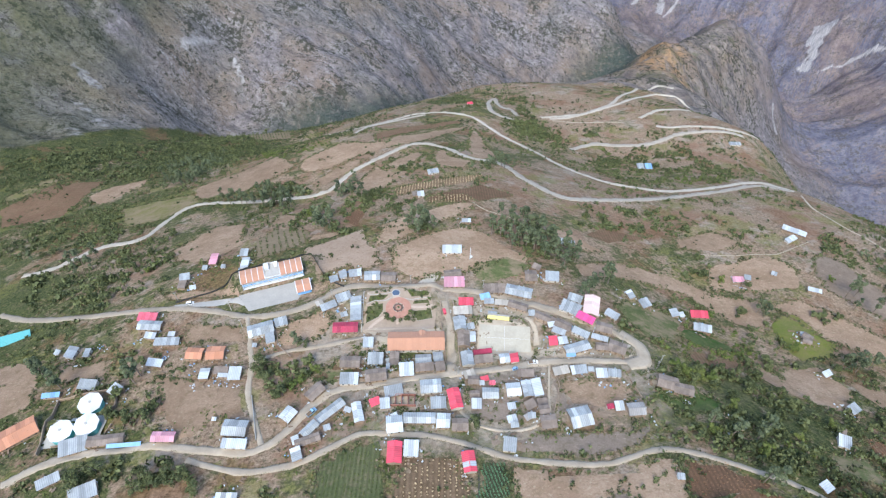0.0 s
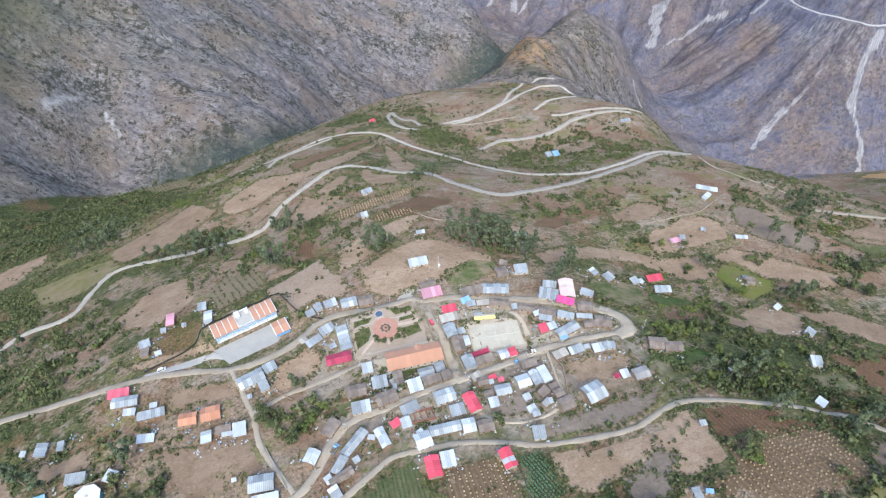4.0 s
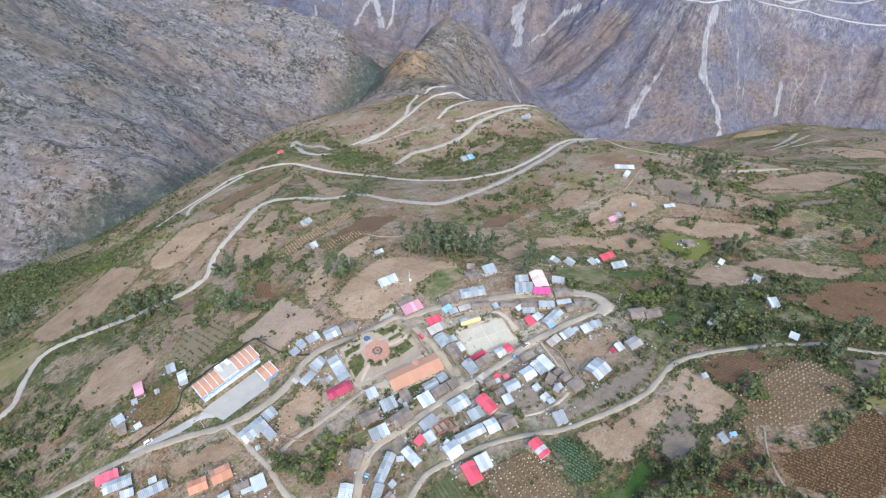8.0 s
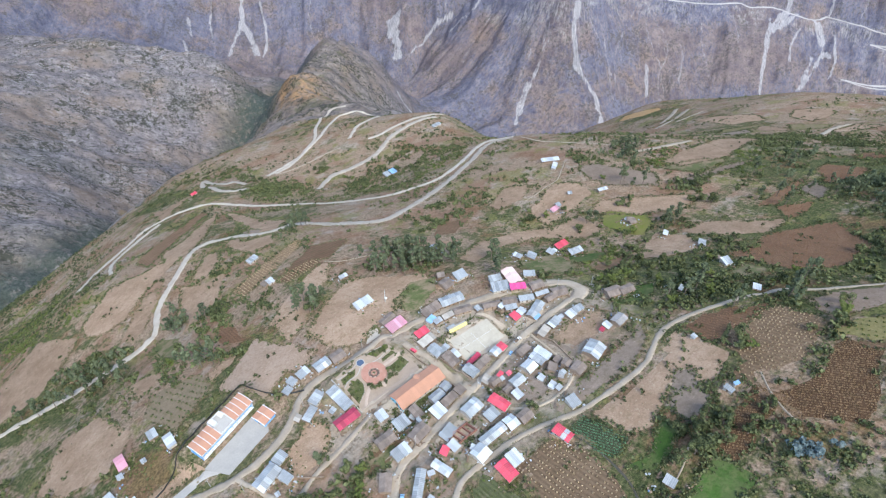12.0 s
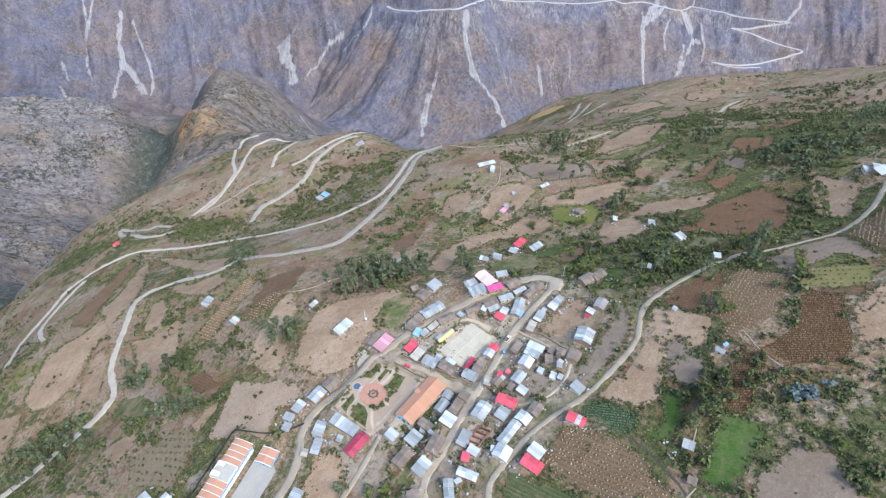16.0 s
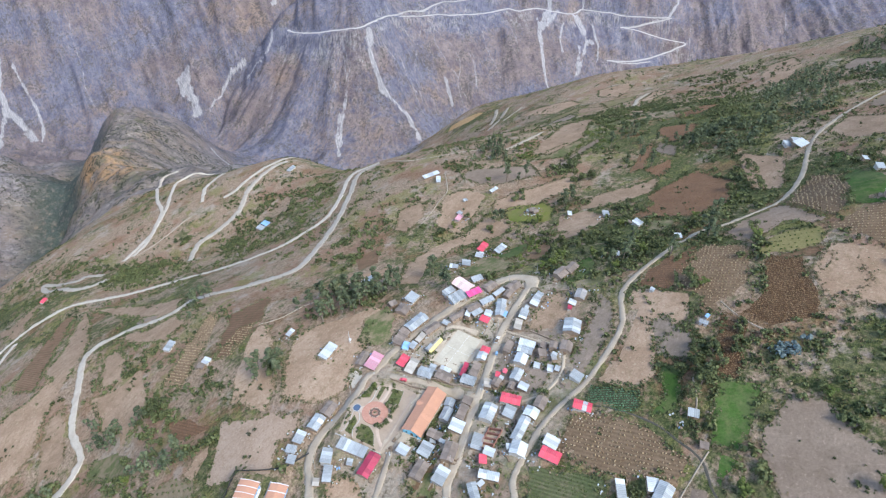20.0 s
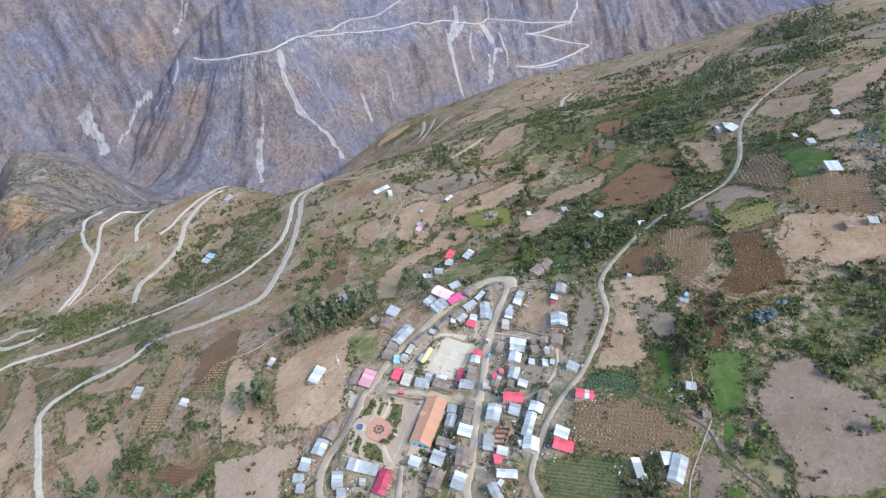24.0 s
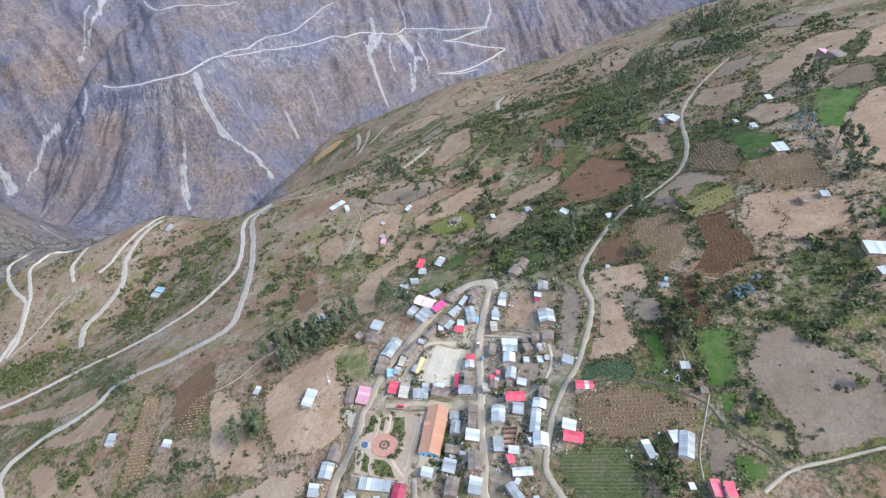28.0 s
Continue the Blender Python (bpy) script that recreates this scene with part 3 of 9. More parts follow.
flatten(65, 133, 5.6, 5.3, 13, 25.6, 3.5)
flatten(31, 119, 3.3, 3.6, -8, 27.7, 3.5)
flatten(12, 109, 5.1, 3.2, -82, 30.9, 3.5)
flatten(93, 138, 4.5, 3.6, 4, 25.2, 3.5)
flatten(90, 301, 6.5, 2.9, -18, -38.6, 3.5)
flatten(121, 242, 3.6, 2.4, -71, -22.4, 3.5)
flatten(129, 235, 3.6, 3.6, 24, -22.6, 3.5)
flatten(150, 234, 3.4, 2.8, -80, -31.0, 3.5)
flatten(156, 235, 2.2, 1.9, -81, -34.5, 3.5)
flatten(171, 240, 6.1, 3.1, -4, -41.9, 3.5)
flatten(165, 222, 5.9, 3.1, -13, -31.2, 3.5)
flatten(303, 364, 10.1, 3.1, -30, -94.0, 3.5)
flatten(291, 348, 5.7, 2.6, 29, -87.1, 3.5)
flatten(117, 157, 3.8, 3.2, -8, 15.3, 3.5)
flatten(194, 127, 3.2, 3.5, -20, 14.1, 3.5)
flatten(-9, 433, 5.5, 3.1, 14, -89.3, 3.5)
flatten(-24, 375, 3.1, 2.8, -74, -62.2, 3.5)
flatten(-19, 375, 3.1, 3.0, 7, -61.3, 3.5)
flatten(74, 67, 2.6, 2.0, 89, 57.2, 3.5)
flatten(198, 134, 2.5, 2.7, -22, 8.3, 3.5)
flatten(237, 222, 3.5, 3.0, -45, -42.0, 3.5)
flatten(114, 157, 4.6, 4.1, -19, 15.5, 3.5)
flatten(122, 153, 5.1, 3.3, -15, 16.5, 3.5)
flatten(-29, 79, 5.5, 2.4, 24, 40.9, 3.5)
flatten(-23, 67, 3.8, 3.0, 21, 45.2, 3.5)
flatten(-28, 62, 7.5, 3.9, -7, 47.0, 3.5)
flatten(20, 59, 2.9, 2.6, -79, 50.5, 3.5)
flatten(185, -7, 4.8, 5.0, -70, 94.1, 3.5)
flatten(132, -22, 3.0, 2.9, -79, 95.0, 3.5)
flatten(343, 36, 6.7, 4.5, 26, 26.2, 3.5)
flatten(342, 34, 6.4, 4.5, -29, 27.4, 3.5)
flatten(343, 42, 4.6, 4.0, 28, 22.5, 3.5)
flatten(80, -35, 7.4, 5.1, -83, 97.2, 3.5)
flatten(303, -28, 3.1, 3.5, -69, 73.5, 3.5)
flatten(274, -1, 2.8, 2.3, 24, 64.2, 3.5)
flatten(241, -5, 2.8, 3.1, -69, 78.8, 3.5)
flatten(64, -34, 4.5, 2.9, -64, 95.5, 3.5)
flatten(222, 156, 3.4, 2.9, 29, -9.4, 3.5)
flatten(228, 186, 3.1, 2.1, 24, -25.4, 3.5)
flatten(161, 96, 2.6, 2.4, -62, 39.5, 3.5)
for row in LEVELS:
    flatten(*row)

# ---- landslide chutes on the canyon walls: width and line ----
CHUTES = []
CHUTES.append((30, [(1929, 1582), (1885, 1553), (1856, 1514), (1836, 1473), (1837, 1416), (1831, 1353), (1817, 1295), (1795, 1272)]))
CHUTES.append((17, [(2119, 1317), (2090, 1283), (2050, 1244)]))
CHUTES.append((8, [(1874, 1620), (1834, 1615), (1798, 1613), (1753, 1601), (1691, 1582)]))
CHUTES.append((22, [(1716, 1590), (1653, 1571), (1578, 1531)]))
CHUTES.append((10, [(1880, 1690), (1821, 1652), (1774, 1609), (1727, 1585)]))
CHUTES.append((8, [(1953, 1540), (1947, 1502), (1946, 1443), (1964, 1410), (1945, 1368)]))
CHUTES.append((10, [(2243, 1512), (2133, 1467), (2062, 1435), (2020, 1417), (1965, 1372), (1941, 1336)]))
CHUTES.append((6, [(2309, 1485), (2236, 1436), (2190, 1372), (2182, 1304), (2135, 1245), (2121, 1205)]))
CHUTES.append((5, [(2225, 1316), (2211, 1285), (2141, 1264)]))
CHUTES.append((9, [(2318, 1278), (2263, 1236), (2172, 1185)]))
CHUTES.append((5, [(2483, 1326), (2390, 1242), (2332, 1163), (2298, 1106)]))
CHUTES.append((6, [(2602, 1234), (2516, 1145), (2450, 1101)]))
CHUTES.append((14, [(2729, 1127), (2593, 1038), (2498, 984), (2394, 919)]))
CHUTES.append((34, [(2796, 1101), (2746, 1091), (2668, 1068)]))
CHUTES.append((22, [(2835, 1055), (2690, 1064)]))
CHUTES.append((26, [(2861, 1004), (2811, 913), (2800, 844)]))
CHUTES.append((30, [(2730, 890), (2650, 861), (2585, 839)]))
CHUTES.append((9, [(2765, 1005), (2663, 971), (2605, 934)]))
CHUTES.append((12, [(2876, 886), (2795, 813), (2728, 790)]))
CHUTES.append((10, [(2912, 854), (2925, 766)]))
CHUTES.append((50, [(1632, 2435), (1580, 2389), (1539, 2340), (1508, 2301)]))
CHUTES.append((26, [(1594, 2456), (1544, 2391)]))
CHUTES.append((7, [(1528, 3022), (1466, 2952), (1406, 2858), (1337, 2785), (1304, 2721), (1272, 2636)]))
CHUTES.append((30, [(1226, 3183), (1191, 3136), (1125, 3079), (1085, 3006), (1045, 2948)]))
CHUTES.append((60, [(1061, 2945), (1053, 2867), (1012, 2753)]))
CHUTES.append((26, [(1060, 2989), (959, 2872), (885, 2798)]))
CHUTES.append((14, [(1236, 3103), (1186, 2996), (1142, 2885), (1085, 2788), (1025, 2731)]))
CHUTES.append((16, [(1183, 3381), (1120, 3290), (1058, 3194), (990, 3127), (919, 3028), (860, 2877)]))
CHUTES.append((12, [(1246, 3320), (1134, 3254), (1049, 3166), (990, 3117)]))
CHUTES.append((18, [(834, 3058), (787, 2945)]))
CHUTES.append((12, [(731, 2898), (707, 2818)]))
CHUTES.append((26, [(2353, 2229), (2228, 2194), (2159, 2197), (2079, 2188), (2013, 2182)]))
CHUTES.append((12, [(2274, 2247), (2178, 2231), (2086, 2203)]))
CHUTES.append((14, [(1877, 2082), (1827, 2044), (1779, 2046), (1753, 2079), (1719, 2129)]))
CHUTES.append((12, [(1781, 2197), (1693, 2242), (1604, 2255), (1547, 2245)]))
CHUTES.append((8, [(1707, 2117), (1647, 2170), (1629, 2219)]))
CHUTES.append((9, [(1930, 2370), (1886, 2295), (1904, 2249), (1877, 2218)]))
CHUTES.append((7, [(1815, 2295), (1792, 2255), (1770, 2230)]))
CHUTES.append((7, [(1864, 1967), (1817, 1946), (1769, 1944), (1714, 1959), (1615, 1929)]))
CHUTES.append((6, [(1858, 1798), (1834, 1766), (1798, 1717)]))
CHUTES.append((7, [(1886, 1690), (1855, 1666), (1821, 1628)]))
CHUTES.append((6, [(1976, 1553), (1995, 1514), (1981, 1459), (1954, 1399), (1916, 1334), (1877, 1258)]))
CHUTES.append((6, [(2305, 1503), (2295, 1438), (2273, 1342), (2226, 1293), (2138, 1262), (2077, 1197)]))
CHUTES.append((9, [(2309, 1289), (2257, 1235), (2169, 1171)]))
CHUTES.append((14, [(2767, 1103), (2644, 1085), (2558, 1029), (2483, 983), (2400, 927)]))
CHUTES.append((30, [(2869, 1129), (2809, 1093), (2728, 1064)]))
CHUTES.append((12, [(2784, 1005), (2675, 979), (2626, 939)]))
CHUTES.append((40, [(2857, 958), (2824, 898)]))
CHUTES.append((26, [(2811, 880), (2681, 852), (2569, 842)]))
CHUTES.append((12, [(3050, 1022), (2975, 975), (2935, 958)]))
CHUTES.append((8, [(3110, 881), (3005, 851)]))
CHUTES.append((14, [(3288, 568), (3232, 548), (3135, 565)]))
CHUTES.append((9, [(3228, 456), (3146, 426)]))
CHUTES.append((10, [(3262, 351), (3178, 351)]))
CHUTES.append((10, [(3539, 57), (3330, 5)]))
CHUTES.append((60, [(1614, 2441), (1558, 2356), (1520, 2287)]))
CHUTES.append((14, [(1128, 1771), (1129, 1732), (1144, 1707)]))
CHUTES.append((8, [(1633, 1620), (1713, 1641), (1754, 1653)]))
CHUTES.append((18, [(1533, 1507), (1597, 1561), (1673, 1593)]))
CHUTES.append((24, [(-643, 950), (-624, 937), (-603, 921)]))
CHUTES.append((16, [(-632, 944), (-617, 921)]))
CHUTES.append((14, [(-614, 873), (-580, 856), (-555, 821)]))
CHUTES.append((30, [(-541, 782), (-533, 805), (-493, 767)]))
CHUTES.append((20, [(-593, 787), (-559, 761), (-523, 730)]))
CHUTES.append((12, [(-531, 1147), (-513, 1179), (-495, 1200)]))
CHUTES.append((12, [(-449, 1178), (-432, 1147), (-424, 1131)]))
CHUTES.append((10, [(-406, 1135), (-398, 1101), (-393, 1053)]))
CHUTES.append((9, [(-385, 1119), (-362, 1080), (-356, 1049)]))
CHUTES.append((9, [(-505, 1028), (-488, 998), (-477, 974)]))
CHUTES.append((8, [(-511, 997), (-480, 946)]))
CHUTES.append((10, [(-174, 1176), (-158, 1156)]))
CHUTES.append((10, [(-94, 1510), (-75, 1434), (-56, 1423)]))
CHUTES.append((8, [(-121, 1415), (-109, 1364)]))
CHUTES.append((8, [(-509, 1230), (-492, 1212)]))
CHUTES.append((9, [(-303, 1109), (-295, 1084), (-291, 1072)]))

# ---- helpers for things ----
from mathutils.geometry import delaunay_2d_cdt


def mesh_of(name, verts, faces, material, smooth=False):
    me = bpy.data.meshes.new(name)
    me.from_pydata([tuple(map(float, v)) for v in verts], [], faces)
    me.materials.append(material)
    if smooth:
        me.shade_smooth()
    me.update()
    return me


def piece(name, me, parent=None, at=None, label=""):
    """A mesh as an object, under a thing or under a part."""
    ob = new(name, me)
    if parent:
        ob.parent = parent
    if at is not None:
        ob.matrix_basis = at
    return tagged(ob, label)


def thing(name, x, y, z, yaw, label, category, group="", kind=""):
    ob = new(name)
    ob.empty_display_size = 1
    ob.matrix_basis = pose(x, y, z, 0, 0, yaw)
    return tagged(ob, label, category, group, kind)


BOX = [(0, 3, 2, 1), (4, 5, 6, 7), (0, 1, 5, 4), (1, 2, 6, 5), (2, 3, 7, 6), (3, 0, 4, 7)]


def box(name, x0, y0, z0, x1, y1, z1, material):
    v = [(x0, y0, z0), (x1, y0, z0), (x1, y1, z0), (x0, y1, z0), (x0, y0, z1), (x1, y0, z1), (x1, y1, z1), (x0, y1, z1)]
    return mesh_of(name, v, BOX, material)


def slab(name, corners, thick, material):
    """A sheet through four corners, thick metres deep."""
    v = [(*c[:2], c[2] - thick) for c in corners] + list(corners)
    return mesh_of(name, v, BOX, material)


# ---- the ground sheet ----
def build_ground():
    nx, ny = len(GX), len(GY)
    X, Y = np.meshgrid(GX, GY, indexing="ij")
    v = np.stack([X, Y, GZ], -1).reshape(-1, 3)
    i, j = np.meshgrid(np.arange(nx - 1), np.arange(ny - 1), indexing="ij")
    a = (i * ny + j).ravel()
    f = np.stack([a, a + ny, a + ny + 1, a + 1], -1)
    me = bpy.data.meshes.new("ground")
    me.vertices.add(len(v))
    me.vertices.foreach_set("co", v.ravel())
    me.loops.add(f.size)
    me.loops.foreach_set("vertex_index", f.ravel())
    me.polygons.add(len(f))
    me.polygons.foreach_set("loop_start", np.arange(len(f)) * 4)
    me.update(calc_edges=True)
    me.shade_smooth()
    me.materials.append(HILL)
    for name, val in (("wild", wildness(X, Y)), ("scrub", scrub(X, Y)), ("back", back_part(X, Y)), ("gully", gully(X, Y)), ("dusty", dusty(X, Y)), ("crest", ramp(-near_line(X, Y, CREST), -330, -120)), ("verdant", (1 - ramp(Y - 0.3 * X, 1420, 1800)) * ramp(base_height(X, Y), -420, -230)), ("ravine", ramp(-near_line(X, Y, RAVINE), -120, -35)),
                      ("crag", ramp(-GZ, 210, 400)), ("sweep", fall_line(X, Y)[0]), ("spill", spill(X, Y)), ("ochre", ramp(-near_line(X, Y, [(540, 1340), (600, 1540), (640, 1640)]), -120, -30))):
        at = me.attributes.new(name, "FLOAT", "POINT")
        at.data.foreach_set("value", val.ravel().astype(np.float32))
    tagged(new("ground", me), "steep brown Andean hillside with dry grass and bare canyon walls", "ground", kind="structure")


def scrub(x, y):
    """How much grows wild: more in the gullies and on the green left-hand mountain, little on bare scree."""
    s = 0.22 * (vnoise(x / 90, y / 90, 31) - 0.5) * 2
    s = s - 0.02 * ramp(y, 430, 620)
    s = s + 0.3 * ramp(-x, 150, 330) * (1 - ramp(y, 700, 1000))
    s = s + 0.10 * ramp(x, 120, 260) * (1 - ramp(y, 150, 330)) * ramp(y + 100, 0, 90) * (1 - 1.3 * ramp(x, 420, 750))
    s = s + 0.1 * ramp(x, 20, 70) * (1 - ramp(x, 140, 230)) * (1 - ramp(y, 70, 125)) * ramp(y, 0, 40)
    s = s + 0.2 * ramp(x, 70, 120) * (1 - ramp(x, 230, 320)) * (1 - ramp(y, 160, 230)) * ramp(y, 40, 80)
    return s + 0.3 * ramp(y - 1.2 * x, 1150, 1700) * ramp(base_height(x, y), -620, -420)


def dusty(x, y):
    """Trodden bare earth round the houses."""
    return 1 - ramp(np.hypot((x - 18) / 1.25, (y - 175) / 0.78) + 30 * (vnoise(x / 18, y / 18, 95) - 0.5), 62, 90)


def gully(x, y):
    """Loose pale scree: in some of the furrows, along the foot of the left wall, and in the landslide chutes."""
    rb, rl = ribs_of(x, y)
    some = ramp(vnoise(x / 330, y / 330, 81), 0.5, 0.75)
    back = back_part(x, y)
    foot = ramp(y + 0.9 * x, 350, 700) * (1 - ramp(y + 0.5 * x, 1050, 1350)) * ramp(-x, 150, 300)
    g = 0.25 * back * ramp(-rb, -0.42, -0.3) * some + (1 - back) * ramp(-rl, -0.5, -0.33) * np.maximum(0.4 * some, 0.75 * foot)
    for width, pts in CHUTES:
        lo, hi = np.min(pts, 0) - 120, np.max(pts, 0) + 120
        m = (x > lo[0]) & (x < hi[0]) & (y > lo[1]) & (y < hi[1])
        d = near_line(x[m], y[m], pts) + 0.5 * width * (vnoise(x[m] / 26, y[m] / 26, 91) - 0.5)
        half = max(0.42 * width, 4.5)
        g[m] = np.maximum(g[m], (0.62 if width < 11 else 1.0) * (1 - ramp(d, 0.2 * half, half + 5)))
    return g


def spill(x, y):
    """Loose earth pushed down the slope below the ledge roads."""
    g = np.zeros(x.shape)
    for key, _, pts in ROADS:
        if key == "ledge":
            g = np.maximum(g, ramp(-near_line(x + 0.83 * 45, y + 0.55 * 45, pts), -95, -20))
    return g


# ---- strips that lie on the ground ----
def smooth_line(pts, step):
    p = np.array(pts, float)
    out = []
    for k in range(len(p) - 1):
        a, b, c, d = p[max(k - 1, 0)], p[k], p[k + 1], p[min(k + 2, len(p) - 1)]
        n = max(2, int(np.hypot(*(c - b)) / step))
        for s in np.arange(n) / n:
            out.append(0.5 * (2 * b + (c - a) * s + (2 * a - 5 * b + 4 * c - d) * s * s + (3 * b - a - 3 * c + d) * s ** 3))
    out.append(p[-1])
    return np.array(out)


def strip(name, pts, width, material, label, category, lift=0.3, step=3.0, kind="structure", ragged=0.18, level=False):
    line = smooth_line(pts, step)
    d = np.gradient(line, axis=0)
    d /= np.hypot(d[:, 0], d[:, 1])[:, None] + 1e-9
    nrm = np.stack([-d[:, 1], d[:, 0]], -1)
    run = np.arange(len(line))
    wob = [1 + ragged * (1.3 * (vnoise(run * 0.23, run * 0 + s, 40 + s) - 0.5) + 1.4 * (vnoise(run * 0.8, run * 0 + s, 43 + s) - 0.5)) for s in (1, 2)]
    rows = []
    for k in np.linspace(-1, 1, 5):
        w = (wob[0] if k < 0 else wob[1]) * width / 2
        q = line + nrm * (k * w)[:, None]
        up = lift * (1 - 0.9 * abs(k) ** 3)
        rows.append(np.c_[q, gz(q[:, 0], q[:, 1]) + up])
    # a graded bed: level across
    mid = rows[2][:, 2]
    v = np.stack(rows, 1)
    if level:
        v[:, :, 2] = np.maximum(v[:, :, 2], mid[:, None] - width * 0.12)
    skirt0, skirt1 = v[:, 0].copy(), v[:, -1].copy()
    skirt0[:, 2] -= 1.2 if level else lift + 0.25
    skirt1[:, 2] -= 1.2 if level else lift + 0.25
    v = np.concatenate([skirt0[:, None], v, skirt1[:, None]], 1)
    n = v.shape[1]
    faces = [(a * n + k, a * n + k + 1, (a + 1) * n + k + 1, (a + 1) * n + k) for a in range(len(v) - 1) for k in range(n - 1)]
    return tagged(new(name, mesh_of(name, v.reshape(-1, 3), [f[::-1] for f in faces], material, True)), label, category, kind=kind)


ROADS = []

# ---- roads and tracks, each a line along its middle ----
ROADS.append(("main", 5.6, [(-332, 267), (-289, 249), (-241, 239), (-210, 234), (-170, 230), (-121, 217), (-97, 216), (-78, 225), (-65, 236), (-48, 239), (-22, 234), (2, 235), (30, 231), (53, 222), (72, 212), (90, 202), (105, 193)]))
ROADS.append(("hair", 9.0, [(101, 197), (110, 189), (109, 176), (99, 171)]))
ROADS.append(("lowst", 5.0, [(104, 174), (78, 174), (54, 174), (35, 171), (11, 167), (-13, 163), (-36, 158), (-53, 155), (-64, 147), (-72, 133), (-80, 122), (-90, 117), (-112, 119), (-135, 123), (-157, 121), (-178, 119), (-192, 113), (-204, 105)]))
ROADS.append(("valley", 3.5, [(-118, 114), (-92, 107), (-67, 110), (-48, 121), (-38, 126), (-22, 126), (-1, 124), (17, 118), (30, 113), (54, 108), (73, 107), (88, 112), (103, 114), (123, 107), (165, 87), (185, 67), (221, 44), (271, 31), (352, 25), (418, 1), (476, -34)]))
ROADS.append(("left", 6.0, [(-365, 335), (-333, 338), (-306, 365), (-268, 367), (-262, 410), (-246, 440), (-189, 429), (-142, 424), (-109, 427), (-93, 462), (-62, 499), (-28, 537), (3, 525), (18, 501), (35, 485), (52, 484), (65, 468)]))
ROADS.append(("switch", 6.5, [(65, 468), (82, 424), (108, 396), (153, 408), (210, 429), (274, 459), (340, 493), (370, 480)]))
ROADS.append(("switchb", 5.5, [(376, 484), (349, 510), (275, 475), (227, 457), (184, 469), (164, 484), (136, 523), (114, 584), (70, 647), (43, 695), (12, 710), (-40, 726), (-80, 700), (-118, 668), (-143, 614)]))
ROADS.append(("upper", 8, [(171, 648), (207, 673), (244, 667), (283, 669), (328, 692), (379, 701), (422, 694)]))
ROADS.append(("lane", 4.5, [(1, 223), (4, 204), (5, 182), (4, 165)]))
ROADS.append(("track", 3.2, [(-105, 177), (-85, 185), (-61, 190), (-44, 195)]))
ROADS.append(("field_track", 3, [(-118, 215), (-105, 177), (-100, 153), (-85, 121)]))
ROADS.append(("court_lane", 3, [(53, 189), (53, 202), (49, 210)]))
ROADS.append(("loop", 1.7, [(57, 171), (54, 153), (50, 134), (33, 128), (16, 132), (9, 141)]))
ROADS.append(("right_lane", 1.8, [(-30, -15), (-35, 4), (-40, 21), (-50, 33)]))
ROADS.append(("footpath", 0.8, [(41, 64), (31, 60), (22, 58)]))
ROADS.append(("footpath", 0.8, [(2, 49), (-11, 52), (-30, 56), (-44, 56)]))
ROADS.append(("footpath", 1.1, [(24, 360), (34, 345), (51, 336), (61, 325)]))
ROADS.append(("ditch", 1.0, [(16, 106), (15, 90), (11, 73), (5, 63), (-3, 51), (-18, 43), (-26, 35), (-33, 27), (-39, 24), (-39, 19), (-39, 9), (-37, 0), (-35, -6), (-30, -14)]))
ROADS.append(("footpath", 0.9, [(92, 62), (83, 53), (77, 44), (74, 37)]))
ROADS.append(("shelf", 8, [(1010, 588), (940, 561), (870, 542)]))
ROADS.append(("shelf", 8, [(986, 551), (925, 537), (877, 530), (825, 527)]))
ROADS.append(("shelf", 5, [(939, 500), (896, 506), (867, 511)]))
ROADS.append(("shelf", 6, [(463, 294), (420, 298), (379, 311)]))
ROADS.append(("shelf", 7, [(856, 238), (803, 244), (716, 234)]))
ROADS.append(("hairpin", 7, [(101, 720), (79, 726), (68, 753), (72, 832), (85, 866), (87, 781), (102, 771), (108, 743)]))
ROADS.append(("upperb", 6, [(145, 754), (174, 766), (205, 775), (244, 798), (275, 819), (309, 853), (359, 905), (385, 906), (409, 898), (419, 874)]))
ROADS.append(("upperc", 6, [(158, 753), (194, 766), (231, 792), (263, 817), (294, 868), (336, 926), (398, 1001), (429, 986)]))
ROADS.append(("upperd", 6, [(293, 756), (312, 774), (331, 789), (359, 798), (391, 811)]))
ROADS.append(("footpath", 2.5, [(161, 748), (192, 746), (217, 747), (244, 748), (265, 743)]))
ROADS.append(("upper", 6, [(455, 710), (417, 708), (388, 714), (353, 718), (325, 715), (307, 723)]))
ROADS.append(("switchc", 2.4, [(375, 470), (363, 435), (365, 409), (368, 385), (377, 365), (382, 341)]))
ROADS.append(("footpath", 1.0, [(308, 349), (292, 339), (269, 326), (250, 325), (227, 322), (201, 320)]))
ROADS.append(("strand", 5, [(-107, 600), (-100, 644), (-80, 674), (-51, 698), (-25, 710)]))
ROADS.append(("ledge", 12, [(1883, 1992), (1862, 1917), (1866, 1854), (1867, 1789), (1883, 1741), (1902, 1688), (1914, 1630), (1958, 1600), (2007, 1591)]))
ROADS.append(("ledge", 12, [(1977, 1595), (2040, 1599), (2116, 1595), (2272, 1602), (2352, 1557), (2483, 1533), (2544, 1473), (2610, 1424), (2720, 1387), (2836, 1355), (2886, 1324)]))
ROADS.append(("ledge", 12, [(2021, 1591), (2146, 1589), (2308, 1543), (2409, 1478), (2487, 1415), (2579, 1318), (2688, 1270), (2707, 1218), (2785, 1152), (2810, 1070), (2850, 992), (2926, 965)]))
